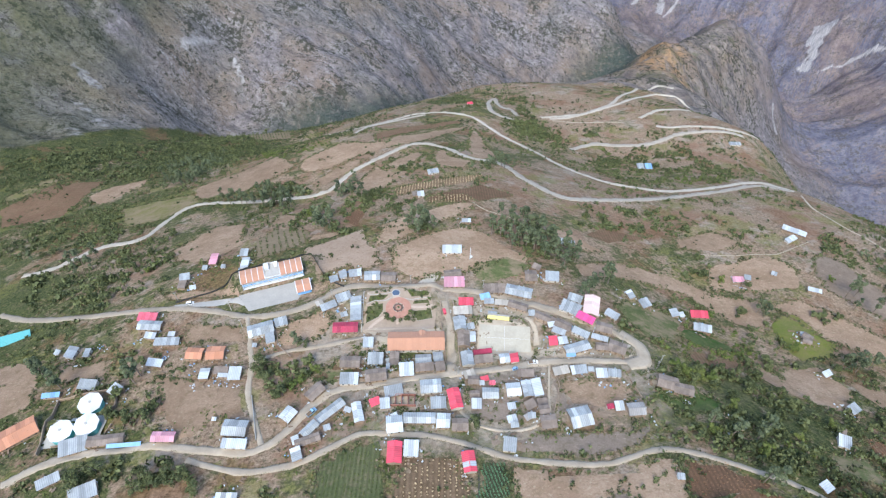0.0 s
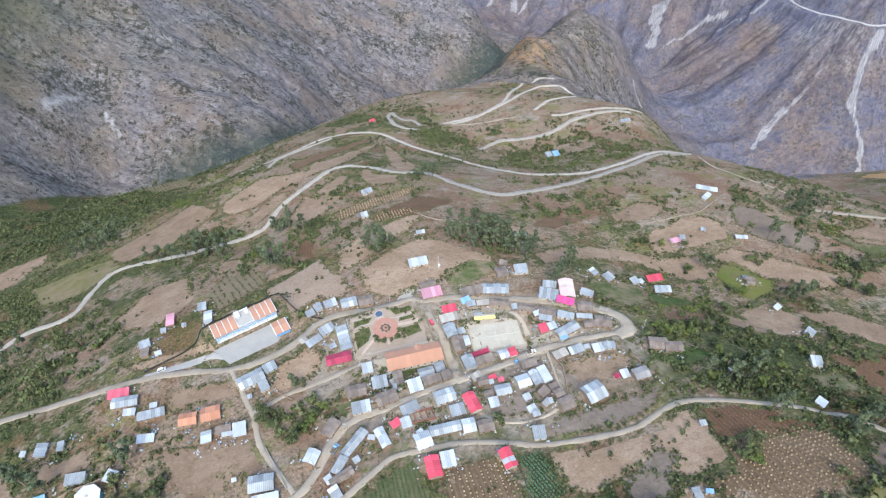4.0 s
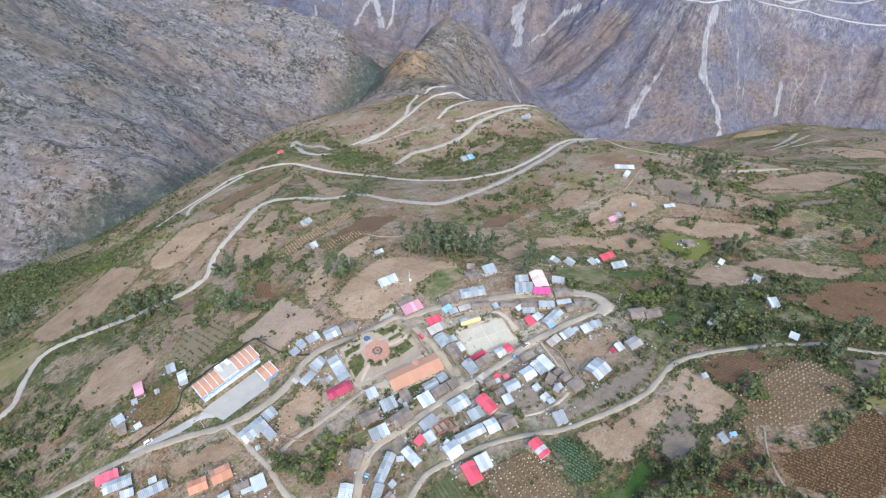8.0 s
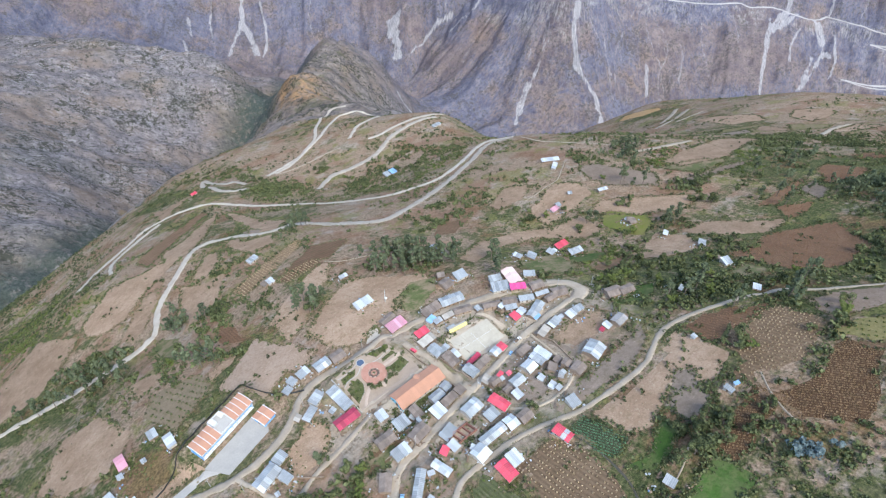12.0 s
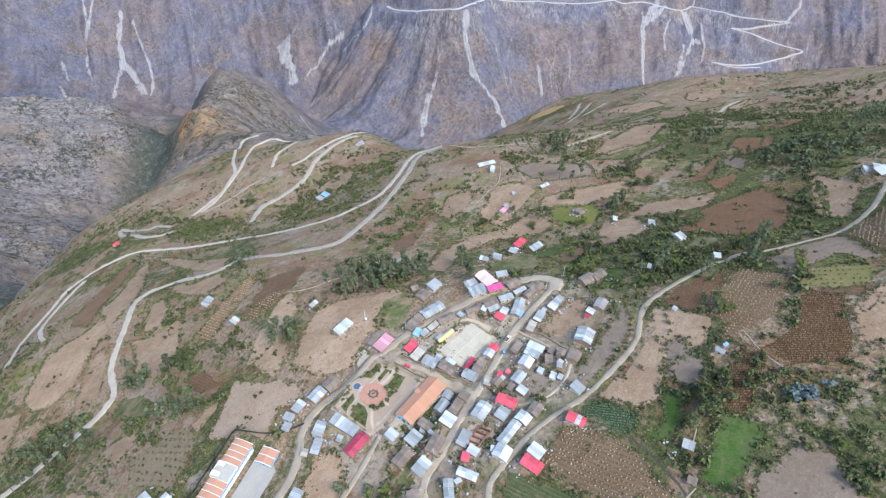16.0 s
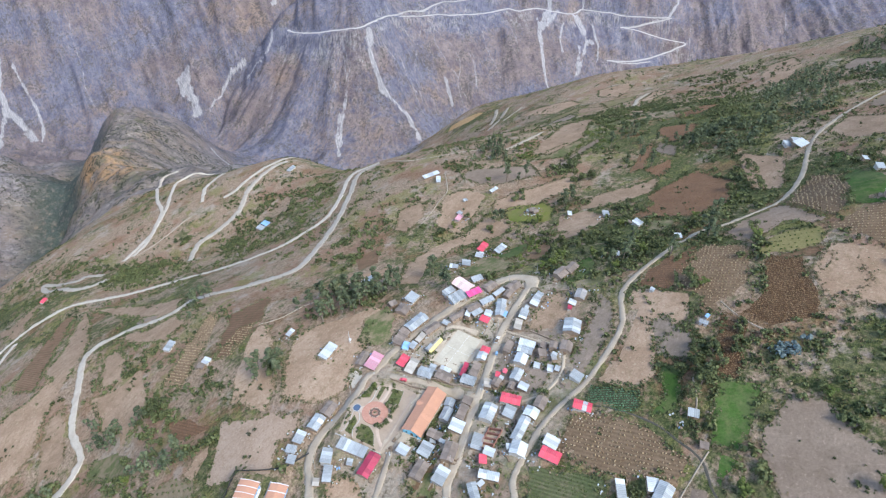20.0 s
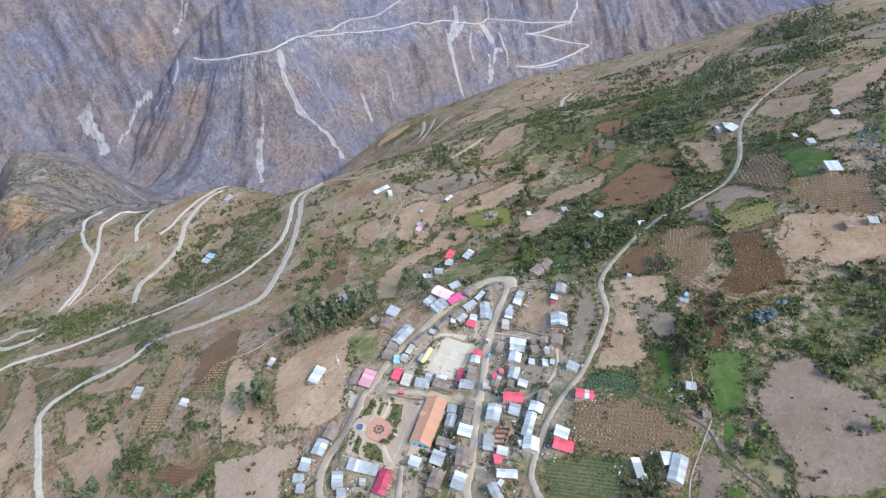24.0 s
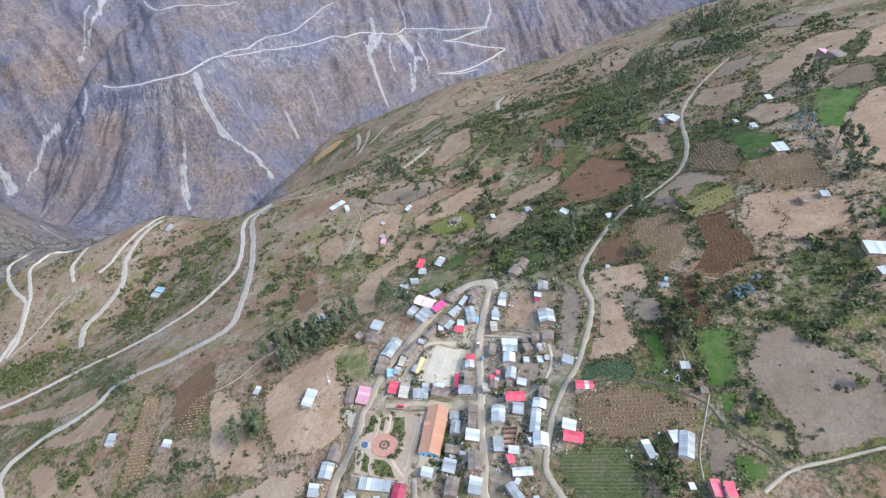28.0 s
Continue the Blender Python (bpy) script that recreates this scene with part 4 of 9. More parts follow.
ROADS.append(("ledge", 12, [(2926, 965), (2975, 839), (3017, 725), (3084, 613), (3137, 552), (3097, 583), (3020, 663), (2951, 758)]))
ROADS.append(("ledge", 11, [(2951, 758), (2985, 657), (3035, 571), (3134, 474), (3131, 450), (3092, 483), (2952, 558), (2817, 657), (2765, 752)]))
ROADS.append(("ledge", 8, [(2765, 752), (2794, 653), (2894, 563)]))
ROADS.append(("ledge", 8, [(2418, 2075), (2357, 2012), (2323, 1933), (2379, 1896), (2464, 1832), (2618, 1715)]))
# benches cut into the back wall for the ledge roads
for key, width, line in ROADS:
    if key == "ledge":
        q = smooth_line(line, 8.0)
        zq = np.convolve(np.pad(gz(q[:, 0], q[:, 1]), 12, mode="edge"), np.ones(25) / 25, "valid")
        i0, i1 = np.searchsorted(GX, (q[:, 0].min() - 60, q[:, 0].max() + 60))
        j0, j1 = np.searchsorted(GY, (q[:, 1].min() - 60, q[:, 1].max() + 60))
        X, Y = np.meshgrid(GX[i0:i1], GY[j0:j1], indexing="ij")
        d2 = (X[..., None] - q[:, 0]) ** 2 + (Y[..., None] - q[:, 1]) ** 2
        k = 1 - ramp(np.sqrt(d2.min(-1)), 10, 48)
        GZ[i0:i1, j0:j1] = GZ[i0:i1, j0:j1] * (1 - k) + zq[d2.argmin(-1)] * k
build_ground()
DITCH = plain_material("wet_ditch", (0.05, 0.045, 0.032), (0.08, 0.068, 0.045), 0.4, 0.7, 0.3)
for key, width, line in ROADS:
    if key == "ditch":
        strip("irrigation_ditch", line, width, DITCH, "narrow dark irrigation ditch along the fields", "ditch", lift=0.12, step=2.0, ragged=0.4)
        continue
    far = key.startswith(("ledge", "shelf")) and line[0][0] > 1200
    pale = key in ("left", "switch", "switchb", "strand", "upper", "upperb", "upperc", "upperd", "hairpin")
    strip("road", line, width, SCREE if far else PALEDIRT if pale else DIRT,
          "pale unpaved mountain road cut into the slope" if far or pale else "dusty tan dirt road through the village", "road",
          lift=2.0 if far else 0.42, step=8 if far else 2.0, ragged=0.3, level=far or pale)

# ---- fields: patches of tilled soil, stubble, crops and pasture ----
def field_material(name, base, second, third, furrow=0.0, scale=0.05, patchy=0.0):
    m, nt, b = mat(name)
    n1, n2, n3 = noise_of(nt, coords(nt), scale, 5, 0.65), noise_of(nt, coords(nt), 0.9, 4, 0.7), noise_of(nt, coords(nt), 0.22, 5, 0.7)
    c = mix(nt, grey(nt, n1, 0.35, 0.68), base, second)
    c = mix(nt, times(nt, grey(nt, n3, 0.5, 0.68), 0.75), c, third)
    c = mix(nt, times(nt, grey(nt, n2, 0.42, 0.72), 0.42), c, tuple(0.42 * v for v in base))
    pale = noise_of(nt, coords(nt), 0.5, 6, 0.75)
    c = mix(nt, times(nt, grey(nt, pale, 0.56, 0.68), 0.5), c, tuple(min(1.45 * v, 0.5) for v in second))
    if patchy:
        bare = noise_of(nt, coords(nt), 0.07, 7, 0.72)
        c = mix(nt, times(nt, grey(nt, bare, 0.44, 0.58), patchy), c, (0.26, 0.19, 0.12))
    if furrow:
        w = node(nt, "TexWave", Scale=furrow, Distortion=1.2)
        w.inputs["Detail Scale"].default_value = 0.3
        nt.links.new(local(nt), w.inputs["Vector"])
        c = mix(nt, times(nt, w.outputs["Fac"], 0.45), c, tuple(0.5 * v for v in base))
    nt.links.new(scaled(nt, c, tinted(nt, 0.22)), b.inputs["Base Color"])
    b.inputs["Roughness"].default_value = 0.95
    b.inputs["Specular IOR Level"].default_value = 0.1
    bump(nt, b, n2, 0.5, 0.2)
    return m


FIELD_LOOK = {
    "tan": (field_material("bare_soil", (0.285, 0.186, 0.118), (0.415, 0.29, 0.196), (0.225, 0.156, 0.088)), "bare tan field of dry tilled soil"),
    "red": (field_material("red_soil", (0.19, 0.112, 0.066), (0.25, 0.155, 0.095), (0.11, 0.10, 0.045), 0.14), "reddish brown field with sparse dry growth"),
    "grey": (field_material("grey_soil", (0.185, 0.135, 0.097), (0.255, 0.192, 0.142), (0.15, 0.112, 0.076), 0.0, 0.03), "smooth greyish field of dry soil"),
    "greyb": (field_material("dull_soil", (0.21, 0.16, 0.12), (0.26, 0.2, 0.155), (0.14, 0.115, 0.07)), "dull grey-brown field beside the road"),
    "plough": (field_material("ploughed_soil", (0.19, 0.13, 0.088), (0.25, 0.175, 0.12), (0.14, 0.11, 0.055), 0.12), "ploughed brown field with furrows"),
    "stook": (field_material("stubble", (0.215, 0.142, 0.085), (0.285, 0.195, 0.12), (0.14, 0.095, 0.05), 0.126), "brown stubble field dotted with stacked maize stalks"),
    "maize": (field_material("dry_maize", (0.105, 0.060, 0.033), (0.14, 0.082, 0.045), (0.08, 0.055, 0.028), 0.0), "dark field of dry standing maize"),
    "crop": (field_material("dark_crop_soil", (0.055, 0.06, 0.033), (0.07, 0.075, 0.04), (0.11, 0.095, 0.06), 0.0), "dark green crop field in rows"),
    "rows": (field_material("green_row_soil", (0.10, 0.12, 0.05), (0.16, 0.16, 0.08), (0.24, 0.19, 0.12), 0.15), "green field of young crops in rows"),
    "pasture": (field_material("pasture", (0.085, 0.105, 0.036), (0.135, 0.145, 0.058), (0.2, 0.16, 0.09), patchy=0.85), "patch of green pasture grass"),
    "rust": (field_material("bracken_soil", (0.20, 0.112, 0.064), (0.255, 0.15, 0.09), (0.125, 0.085, 0.042), 0.15), "rust-brown slope of dry bracken in rows"),
    "orange": (field_material("ochre_soil", (0.40, 0.24, 0.11), (0.45, 0.29, 0.15), (0.33, 0.2, 0.1)), "ochre patch of bare earth on the shoulder"),
    "lush": (field_material("lush_grass", (0.04, 0.085, 0.018), (0.075, 0.138, 0.03), (0.14, 0.15, 0.055), patchy=0.2), "bright green watered meadow"),
    "yrows": (field_material("yellow_row_soil", (0.20, 0.175, 0.07), (0.25, 0.20, 0.09), (0.16, 0.15, 0.05)), "yellow-green terraced field with rows of bushes"),
    "orchard": (field_material("orchard_soil", (0.27, 0.20, 0.125), (0.31, 0.235, 0.155), (0.17, 0.15, 0.07)), "tan orchard ground with rows of shrubs"),
    "yellow": (field_material("yellow_grass", (0.20, 0.175, 0.07), (0.135, 0.135, 0.05), (0.27, 0.21, 0.12), patchy=0.8), "patch of yellowing grass"),
}
FIELD_LOOK["fallow"] = (field_material("fallow_soil", (0.30, 0.21, 0.145), (0.37, 0.27, 0.195), (0.27, 0.185, 0.12)), "smooth pinkish tan fallow field")
FIELD_LOOK["bloom"] = (field_material("yellow_green_grass", (0.21, 0.22, 0.045), (0.15, 0.18, 0.04), (0.25, 0.2, 0.09), patchy=0.3), "yellow-green flowering meadow grass")
FIELD_LOOK["dust"] = (DIRT, "patch of bare dusty earth between the houses")
FIELD_LOOK["gravel"] = (PALEDIRT, "wide pale gravel turning place")
MX0, MY0, MS = -460.0, -140.0, 2.0
TAKEN = np.zeros((640, 620), np.uint8)          # 1 field, 2 road, 3 house or yard
MXX, MYY = np.meshgrid(MX0 + MS * np.arange(640), MY0 + MS * np.arange(620), indexing="ij")
EDGES = []


def inside(poly, X, Y):
    r = np.zeros(X.shape, bool)
    for (x0, y0), (x1, y1) in zip(poly, np.roll(poly, -1, 0)):
        r ^= ((y0 > Y) != (y1 > Y)) & (X < (x1 - x0) * (Y - y0) / (y1 - y0 + 1e-9) + x0)
    return r


ROAD_SPOTS = np.concatenate([np.c_[smooth_line(line, 3.0), np.full(len(smooth_line(line, 3.0)), width / 2)] for key, width, line in ROADS if not key.startswith("ledge")])


def beside_road(xy):
    """1 on and next to a road, 0 off it."""
    near = ROAD_SPOTS[(abs(ROAD_SPOTS[:, 0] - xy[:, 0].mean()) < 220) & (abs(ROAD_SPOTS[:, 1] - xy[:, 1].mean()) < 220)]
    if not len(near):
        return np.zeros(len(xy))
    d = np.hypot(xy[:, None, 0] - near[None, :, 0], xy[:, None, 1] - near[None, :, 1]) - near[None, :, 2]
    return (d.min(1) < 2.6).astype(float)


def sheet(name, poly, spacing, lift, material):
    """A patch that lies on the ground sheet."""
    lo, hi = poly.min(0), poly.max(0)
    gx, gy = np.meshgrid(np.arange(lo[0], hi[0], spacing), np.arange(lo[1], hi[1], spacing), indexing="ij")
    ok = inside(poly, gx, gy)
    pts = [Vector(p) for p in np.r_[poly, np.c_[gx[ok], gy[ok]]]]
    n = len(poly)
    v, _, f, *_ = delaunay_2d_cdt(pts, [(k, (k + 1) % n) for k in range(n)], [list(range(n))], 1, 1e-4)
    xy = np.array([tuple(p) for p in v])
    return mesh_of(name, np.c_[xy, gz(xy[:, 0], xy[:, 1]) + lift - (0.7 * beside_road(xy) if name == "field" else 0)], [tuple(q) for q in f], material, True)


FIELDS = []


def field(kind, pts):
    p = np.array(pts, float)
    out = []
    for a, b in zip(p, np.roll(p, -1, 0)):
        n = max(1, int(np.hypot(*(b - a)) / 2.5))
        for k in range(n):
            q = a + (b - a) * k / n
            j = np.array([vnoise(q[0] / 9, q[1] / 9, 51), vnoise(q[0] / 9, q[1] / 9, 52)]) - 0.5
            j2 = np.array([vnoise(q[0] / 3, q[1] / 3, 53), vnoise(q[0] / 3, q[1] / 3, 54)]) - 0.5
            out.append(q + j * 3.5 + j2 * 1.6)
    poly = np.array(out)
    material, label = FIELD_LOOK[kind]
    tagged(new("field", sheet("field", poly, 5.0, 0.2 + 0.01 * (len(FIELDS) % 5), material)), label, "field", kind="structure")
    TAKEN[inside(poly, MXX, MYY)] = 1
    EDGES.append(poly)
    FIELDS.append((kind, poly))


field("tan", [(-37, 280), (-10, 303), (21, 315), (40, 291), (57, 274), (53, 265), (28, 260), (20, 253), (2, 251), (-16, 243), (-31, 254)])
field("pasture", [(-57, 176), (-49, 174), (-47, 167), (-51, 162), (-57, 160), (-65, 164), (-68, 172)])
field("pasture", [(19, 261), (44, 270), (57, 264), (54, 253), (31, 242), (21, 246)])
field("yellow", [(-343, 465), (-267, 475), (-236, 444), (-269, 413), (-308, 410)])
field("red", [(-507, 499), (-488, 565), (-422, 576), (-417, 472), (-477, 456)])
field("tan", [(-157, 169), (-105, 161), (-94, 129), (-112, 140), (-122, 124), (-139, 140)])
field("tan", [(-284, 195), (-243, 194), (-221, 157), (-242, 142)])
field("tan", [(-222, 185), (-190, 186), (-185, 171), (-217, 171)])
field("tan", [(-155, 211), (-120, 206), (-117, 194), (-149, 195)])
field("tan", [(-186, 249), (-131, 243), (-129, 235), (-179, 241)])
field("tan", [(-91, 208), (-69, 218), (-65, 204), (-78, 189), (-102, 181)])
field("greyb", [(21, 127), (57, 124), (90, 125), (100, 132), (88, 114), (55, 112), (23, 119)])
field("gravel", [(-1, 252), (-5, 241), (-15, 230), (-17, 240), (-9, 249)])
field("stook", [(6, 112), (13, 101), (7, 73), (-5, 54), (-19, 57), (-22, 77), (-20, 113)])
field("crop", [(28, 109), (30, 85), (19, 81), (14, 88), (18, 109)])
field("rows", [(-30, 121), (-24, 88), (-40, 80), (-55, 81), (-56, 115)])
field("tan", [(102, 108), (97, 80), (80, 74), (68, 79), (58, 87), (41, 80), (31, 86), (32, 107), (62, 105)])
field("stook", [(149, 82), (144, 54), (109, 52), (92, 62), (102, 86), (121, 87)])
field("maize", [(132, 46), (133, 30), (99, 20), (86, 20), (76, 39), (82, 53), (91, 48), (100, 43)])
field("tan", [(146, 19), (141, -7), (128, -35), (108, -31), (99, -11), (104, 19), (122, 24)])
field("fallow", [(159, 70), (185, 62), (219, 46), (172, 22), (167, 26), (174, 41), (159, 48), (150, 57)])
field("yrows", [(131, 53), (150, 46), (161, 38), (162, 23), (153, 20), (140, 25), (137, 41)])
field("lush", [(269, -48), (287, -57), (278, -72), (254, -71), (231, -63), (220, -54), (201, -46), (206, -33)])
field("stook", [(242, 33), (268, 25), (251, 11), (216, 12), (184, 13), (174, 19), (210, 39)])
field("lush", [(267, 8), (242, -3), (192, -12), (180, -3), (184, 8), (206, 12)])
field("stook", [(179, 4), (181, -4), (178, -25), (161, -26), (145, -28), (139, -24), (144, -4), (162, 19)])
field("tan", [(464, -105), (437, -138), (353, -80), (321, -30), (388, -39), (442, -79)])
field("plough", [(328, -77), (322, -101), (273, -91), (272, -63)])
field("grey", [(41, 23), (37, 9), (25, -3), (14, -16), (-6, -24), (-30, -19), (-31, 1), (-33, 15), (-14, 17), (3, 30), (17, 31)])
field("lush", [(42, 53), (43, 44), (41, 36), (33, 35), (7, 38), (5, 49), (19, 52)])
field("pasture", [(-14, 40), (-18, 18), (-31, 17), (-31, 22), (-22, 34)])
field("grey", [(-10, 51), (-11, 48), (-28, 37), (-30, 42), (-42, 43), (-44, 54), (-30, 54)])
field("maize", [(85, 59), (79, 48), (60, 46), (43, 43), (43, 53), (56, 56), (68, 60)])
field("rust", [(452, 158), (456, 146), (457, 124), (416, 122), (401, 138), (429, 155)])
field("red", [(33, 402), (60, 384), (26, 358), (-12, 362), (-16, 369)])
field("tan", [(345, 74), (322, 40), (257, 41), (262, 58), (302, 68)])
field("tan", [(398, 3), (377, -33), (333, -16), (338, 4), (364, 15)])
field("tan", [(-269, 499), (-193, 551), (-158, 506), (-202, 458), (-258, 455)])
field("tan", [(-216, 322), (-195, 364), (-169, 362), (-152, 314), (-171, 289), (-202, 301)])
field("tan", [(369, 274), (538, 281), (565, 258), (420, 234), (365, 253)])
field("pasture", [(347, 269), (402, 250), (413, 230), (362, 234)])
field("red", [(-52, 179), (-36, 169), (-58, 148), (-68, 166)])
field("tan", [(118, 22), (147, 11), (116, 0), (103, 5), (103, 17)])
field("dust", [(-47, 203), (-31, 202), (5, 200), (9, 171), (3, 169), (1, 184), (-30, 184), (-33, 189), (-39, 175), (-44, 184)])
field("dust", [(19, 208), (53, 205), (51, 181), (48, 175), (30, 178), (19, 184)])
field("gravel", [(97, 197), (110, 194), (118, 182), (119, 172), (106, 164), (93, 167), (98, 174), (105, 184), (101, 190)])
field("dust", [(53, 202), (64, 192), (82, 180), (66, 174), (51, 177)])
field("dust", [(6, 233), (23, 231), (55, 218), (54, 211), (22, 211), (5, 218)])
field("dust", [(-33, 154), (-13, 154), (-12, 141), (-31, 140)])
field("greyb", [(11, 167), (35, 169), (64, 164), (58, 128), (32, 134), (16, 136), (13, 151)])
field("tan", [(929, 343), (965, 297), (935, 281), (853, 287), (875, 326)])
field("tan", [(756, 239), (860, 230), (846, 198), (775, 217)])
field("yellow", [(813, 307), (848, 254), (791, 253), (753, 282)])
field("yellow", [(752, 379), (804, 348), (820, 329), (739, 345), (702, 362)])
field("greyb", [(668, 357), (758, 344), (723, 322), (559, 312), (485, 311)])
field("tan", [(793, 340), (764, 284), (743, 291), (742, 325)])
field("grey", [(340, 234), (397, 224), (431, 212), (406, 212), (378, 218), (335, 227)])
field("rust", [(508, 151), (573, 131), (567, 110), (519, 117), (491, 140)])
field("rust", [(366, 162), (405, 156), (392, 151), (330, 149), (322, 159)])
field("greyb", [(399, 148), (385, 129), (357, 128), (370, 148)])
field("rust", [(327, 148), (349, 130), (330, 125), (309, 132)])
field("pasture", [(200, 117), (200, 101), (178, 106), (179, 117)])
field("tan", [(882, 67), (895, 39), (827, 27), (727, 42), (733, 69), (812, 76)])
field("grey", [(742, -12), (773, -30), (729, -56), (637, -49), (663, -22)])
field("grey", [(932, -38), (940, -51), (821, -67), (770, -63), (836, -38)])
field("grey", [(448, -16), (460, -31), (458, -55), (436, -46), (413, -23), (418, -13)])
field("grey", [(653, -105), (708, -140), (583, -137), (543, -117), (584, -102)])
field("tan", [(291, -8), (300, -23), (278, -38), (247, -36), (238, -13), (277, -9)])
field("tan", [(347, -100), (415, -133), (446, -164), (349, -132), (332, -111)])
field("tan", [(187, -46), (232, -63), (255, -77), (259, -96), (204, -80), (150, -62), (152, -40)])
field("tan", [(319, -68), (339, -80), (332, -93), (314, -80), (301, -65)])
field("lush", [(312, 13), (308, 7), (278, 11), (282, 16)])
field("lush", [(113, -43), (117, -50), (98, -49), (102, -41)])
field("red", [(135, 41), (142, 26), (143, 21), (133, 24), (131, 40)])
field("tan", [(189, 192), (199, 179), (200, 165), (190, 167), (172, 184)])
field("red", [(149, 192), (186, 191), (168, 179), (146, 179), (134, 187)])
field("orange", [(966, 695), (1001, 702), (1025, 637), (1013, 621), (977, 640)])
field("tan", [(860, 479), (880, 438), (879, 380), (846, 349), (800, 391)])
field("rust", [(106, 109), (122, 108), (135, 95), (117, 89), (99, 89)])
field("orchard", [(-132, 278), (-142, 317), (-132, 336), (-103, 321), (-97, 298)])
field("orchard", [(-345, 850), (-365, 905), (-320, 915), (-262, 860), (-250, 812), (-300, 800)])
field("tan", [(-418, 519), (-400, 549), (-366, 568), (-358, 538), (-380, 489)])
field("yellow", [(-522, 531), (-515, 563), (-494, 599), (-481, 589), (-494, 540), (-513, 519)])
field("stook", [(101, 72), (96, 62), (82, 60), (80, 64), (83, 70)])
field("greyb", [(75, 93), (81, 87), (66, 71), (51, 69), (53, 81), (64, 87)])
field("lush", [(46, 79), (47, 71), (35, 67), (21, 66), (15, 75), (29, 73), (39, 78)])
field("pasture", [(9, 63), (7, 55), (0, 55), (3, 61)])
field("lush", [(-32, 42), (-31, 31), (-39, 26), (-44, 30), (-47, 41)])
field("lush", [(4, 49), (0, 38), (-15, 40), (-8, 46)])
field("rust", [(124, 93), (136, 91), (150, 82), (132, 81), (114, 85)])
field("pasture", [(-30, 184), (-1, 185), (0, 183), (-10, 182), (-29, 181)])
field("lush", [(113, 155), (131, 155), (142, 146), (129, 138), (112, 142), (103, 149)])
field("tan", [(61, 160), (93, 160), (95, 147), (87, 141), (64, 143)])
field("tan", [(-14, 819), (-7, 768), (31, 766), (42, 772), (2, 737), (-22, 708)])
field("tan", [(-57, 569), (-27, 587), (11, 633), (32, 655), (29, 635), (-14, 560), (-36, 535), (-68, 520)])
field("red", [(-82, 588), (-57, 618), (-26, 638), (21, 675), (24, 660), (-29, 602), (-76, 552)])
field("tan", [(37, 664), (45, 618), (52, 546), (64, 509), (35, 485), (15, 504), (28, 539), (33, 609)])
field("greyb", [(14, 522), (26, 535), (29, 507), (18, 494)])
field("tan", [(-4, 521), (7, 490), (30, 478), (23, 452), (-1, 449), (-12, 479)])
field("tan", [(-57, 471), (-30, 507), (-18, 501), (-26, 477), (-47, 453)])
field("stook", [(-42, 402), (-15, 412), (19, 425), (35, 433), (32, 417), (1, 396), (-28, 385), (-43, 377)])
field("stook", [(-15, 372), (-3, 373), (18, 376), (27, 366), (7, 359), (-12, 358)])
field("tan", [(-3, 348), (24, 362), (24, 347), (1, 324), (-30, 293), (-45, 287), (-46, 321)])
field("tan", [(-154, 518), (-115, 558), (-80, 543), (-58, 551), (-68, 520), (-99, 501), (-120, 481), (-142, 484), (-152, 497)])
field("tan", [(-131, 454), (-98, 497), (-77, 493), (-106, 452), (-122, 441)])
field("tan", [(-68, 472), (-59, 457), (-49, 449), (-34, 445), (-50, 412), (-72, 396), (-91, 392), (-78, 423), (-87, 421)])
field("pasture", [(-117, 407), (-105, 414), (-96, 393), (-96, 374), (-107, 363), (-116, 383)])
field("tan", [(-144, 375), (-135, 370), (-125, 365), (-116, 355), (-128, 346), (-140, 345)])
field("rust", [(-71, 365), (-63, 350), (-66, 322), (-77, 333), (-78, 346)])
field("tan", [(-97, 311), (-86, 314), (-76, 311), (-83, 305), (-98, 300)])
field("fallow", [(-60, 314), (-41, 262), (-54, 252), (-62, 261), (-81, 251), (-97, 287), (-85, 297)])
field("tan", [(190, 341), (229, 359), (250, 338), (222, 327), (187, 326)])
field("tan", [(90, 272), (129, 289), (165, 284), (199, 270), (226, 262), (212, 227), (191, 243), (172, 266), (128, 266), (93, 258)])
field("grey", [(301, 325), (316, 323), (337, 262), (312, 245), (282, 279), (288, 308)])
field("red", [(128, 343), (154, 338), (172, 342), (127, 317), (113, 325)])
field("red", [(187, 360), (214, 375), (220, 373), (193, 356)])
field("pasture", [(120, 240), (153, 233), (141, 199), (118, 197), (105, 222)])
field("bloom", [(225, 244), (242, 248), (246, 239), (254, 218), (244, 206), (222, 199), (218, 206), (217, 223)])
field("lush", [(140, 208), (160, 222), (172, 214), (182, 203), (160, 197)])
field("tan", [(89, 329), (119, 299), (97, 294), (81, 316)])
field("tan", [(230, 261), (256, 265), (299, 226), (316, 204), (287, 200), (247, 227)])
field("tan", [(240, 179), (268, 178), (288, 155), (308, 132), (275, 129), (248, 154)])
field("tan", [(200, 300), (257, 328), (275, 305), (262, 280), (227, 274), (196, 275)])
field("rust", [(212, 133), (275, 129), (323, 104), (285, 71), (235, 73), (208, 95)])
field("tan", [(201, 189), (227, 194), (236, 173), (216, 150), (188, 167)])

# ---- houses ----
LOOK = {"tin": "grey corrugated metal", "white": "bright new corrugated metal", "pale": "faded pale sheet", "grey": "dull grey sheet", "blue": "blue painted sheet",
        "red": "bright red sheet", "redpink": "rose red sheet", "pink": "faded pink sheet", "palepink": "pale pink sheet", "magenta": "magenta sheet",
        "maroon": "dark maroon sheet", "clay": "orange clay tile", "brown": "weathered brown tile", "pinkwhite": "pink and white sheet"}


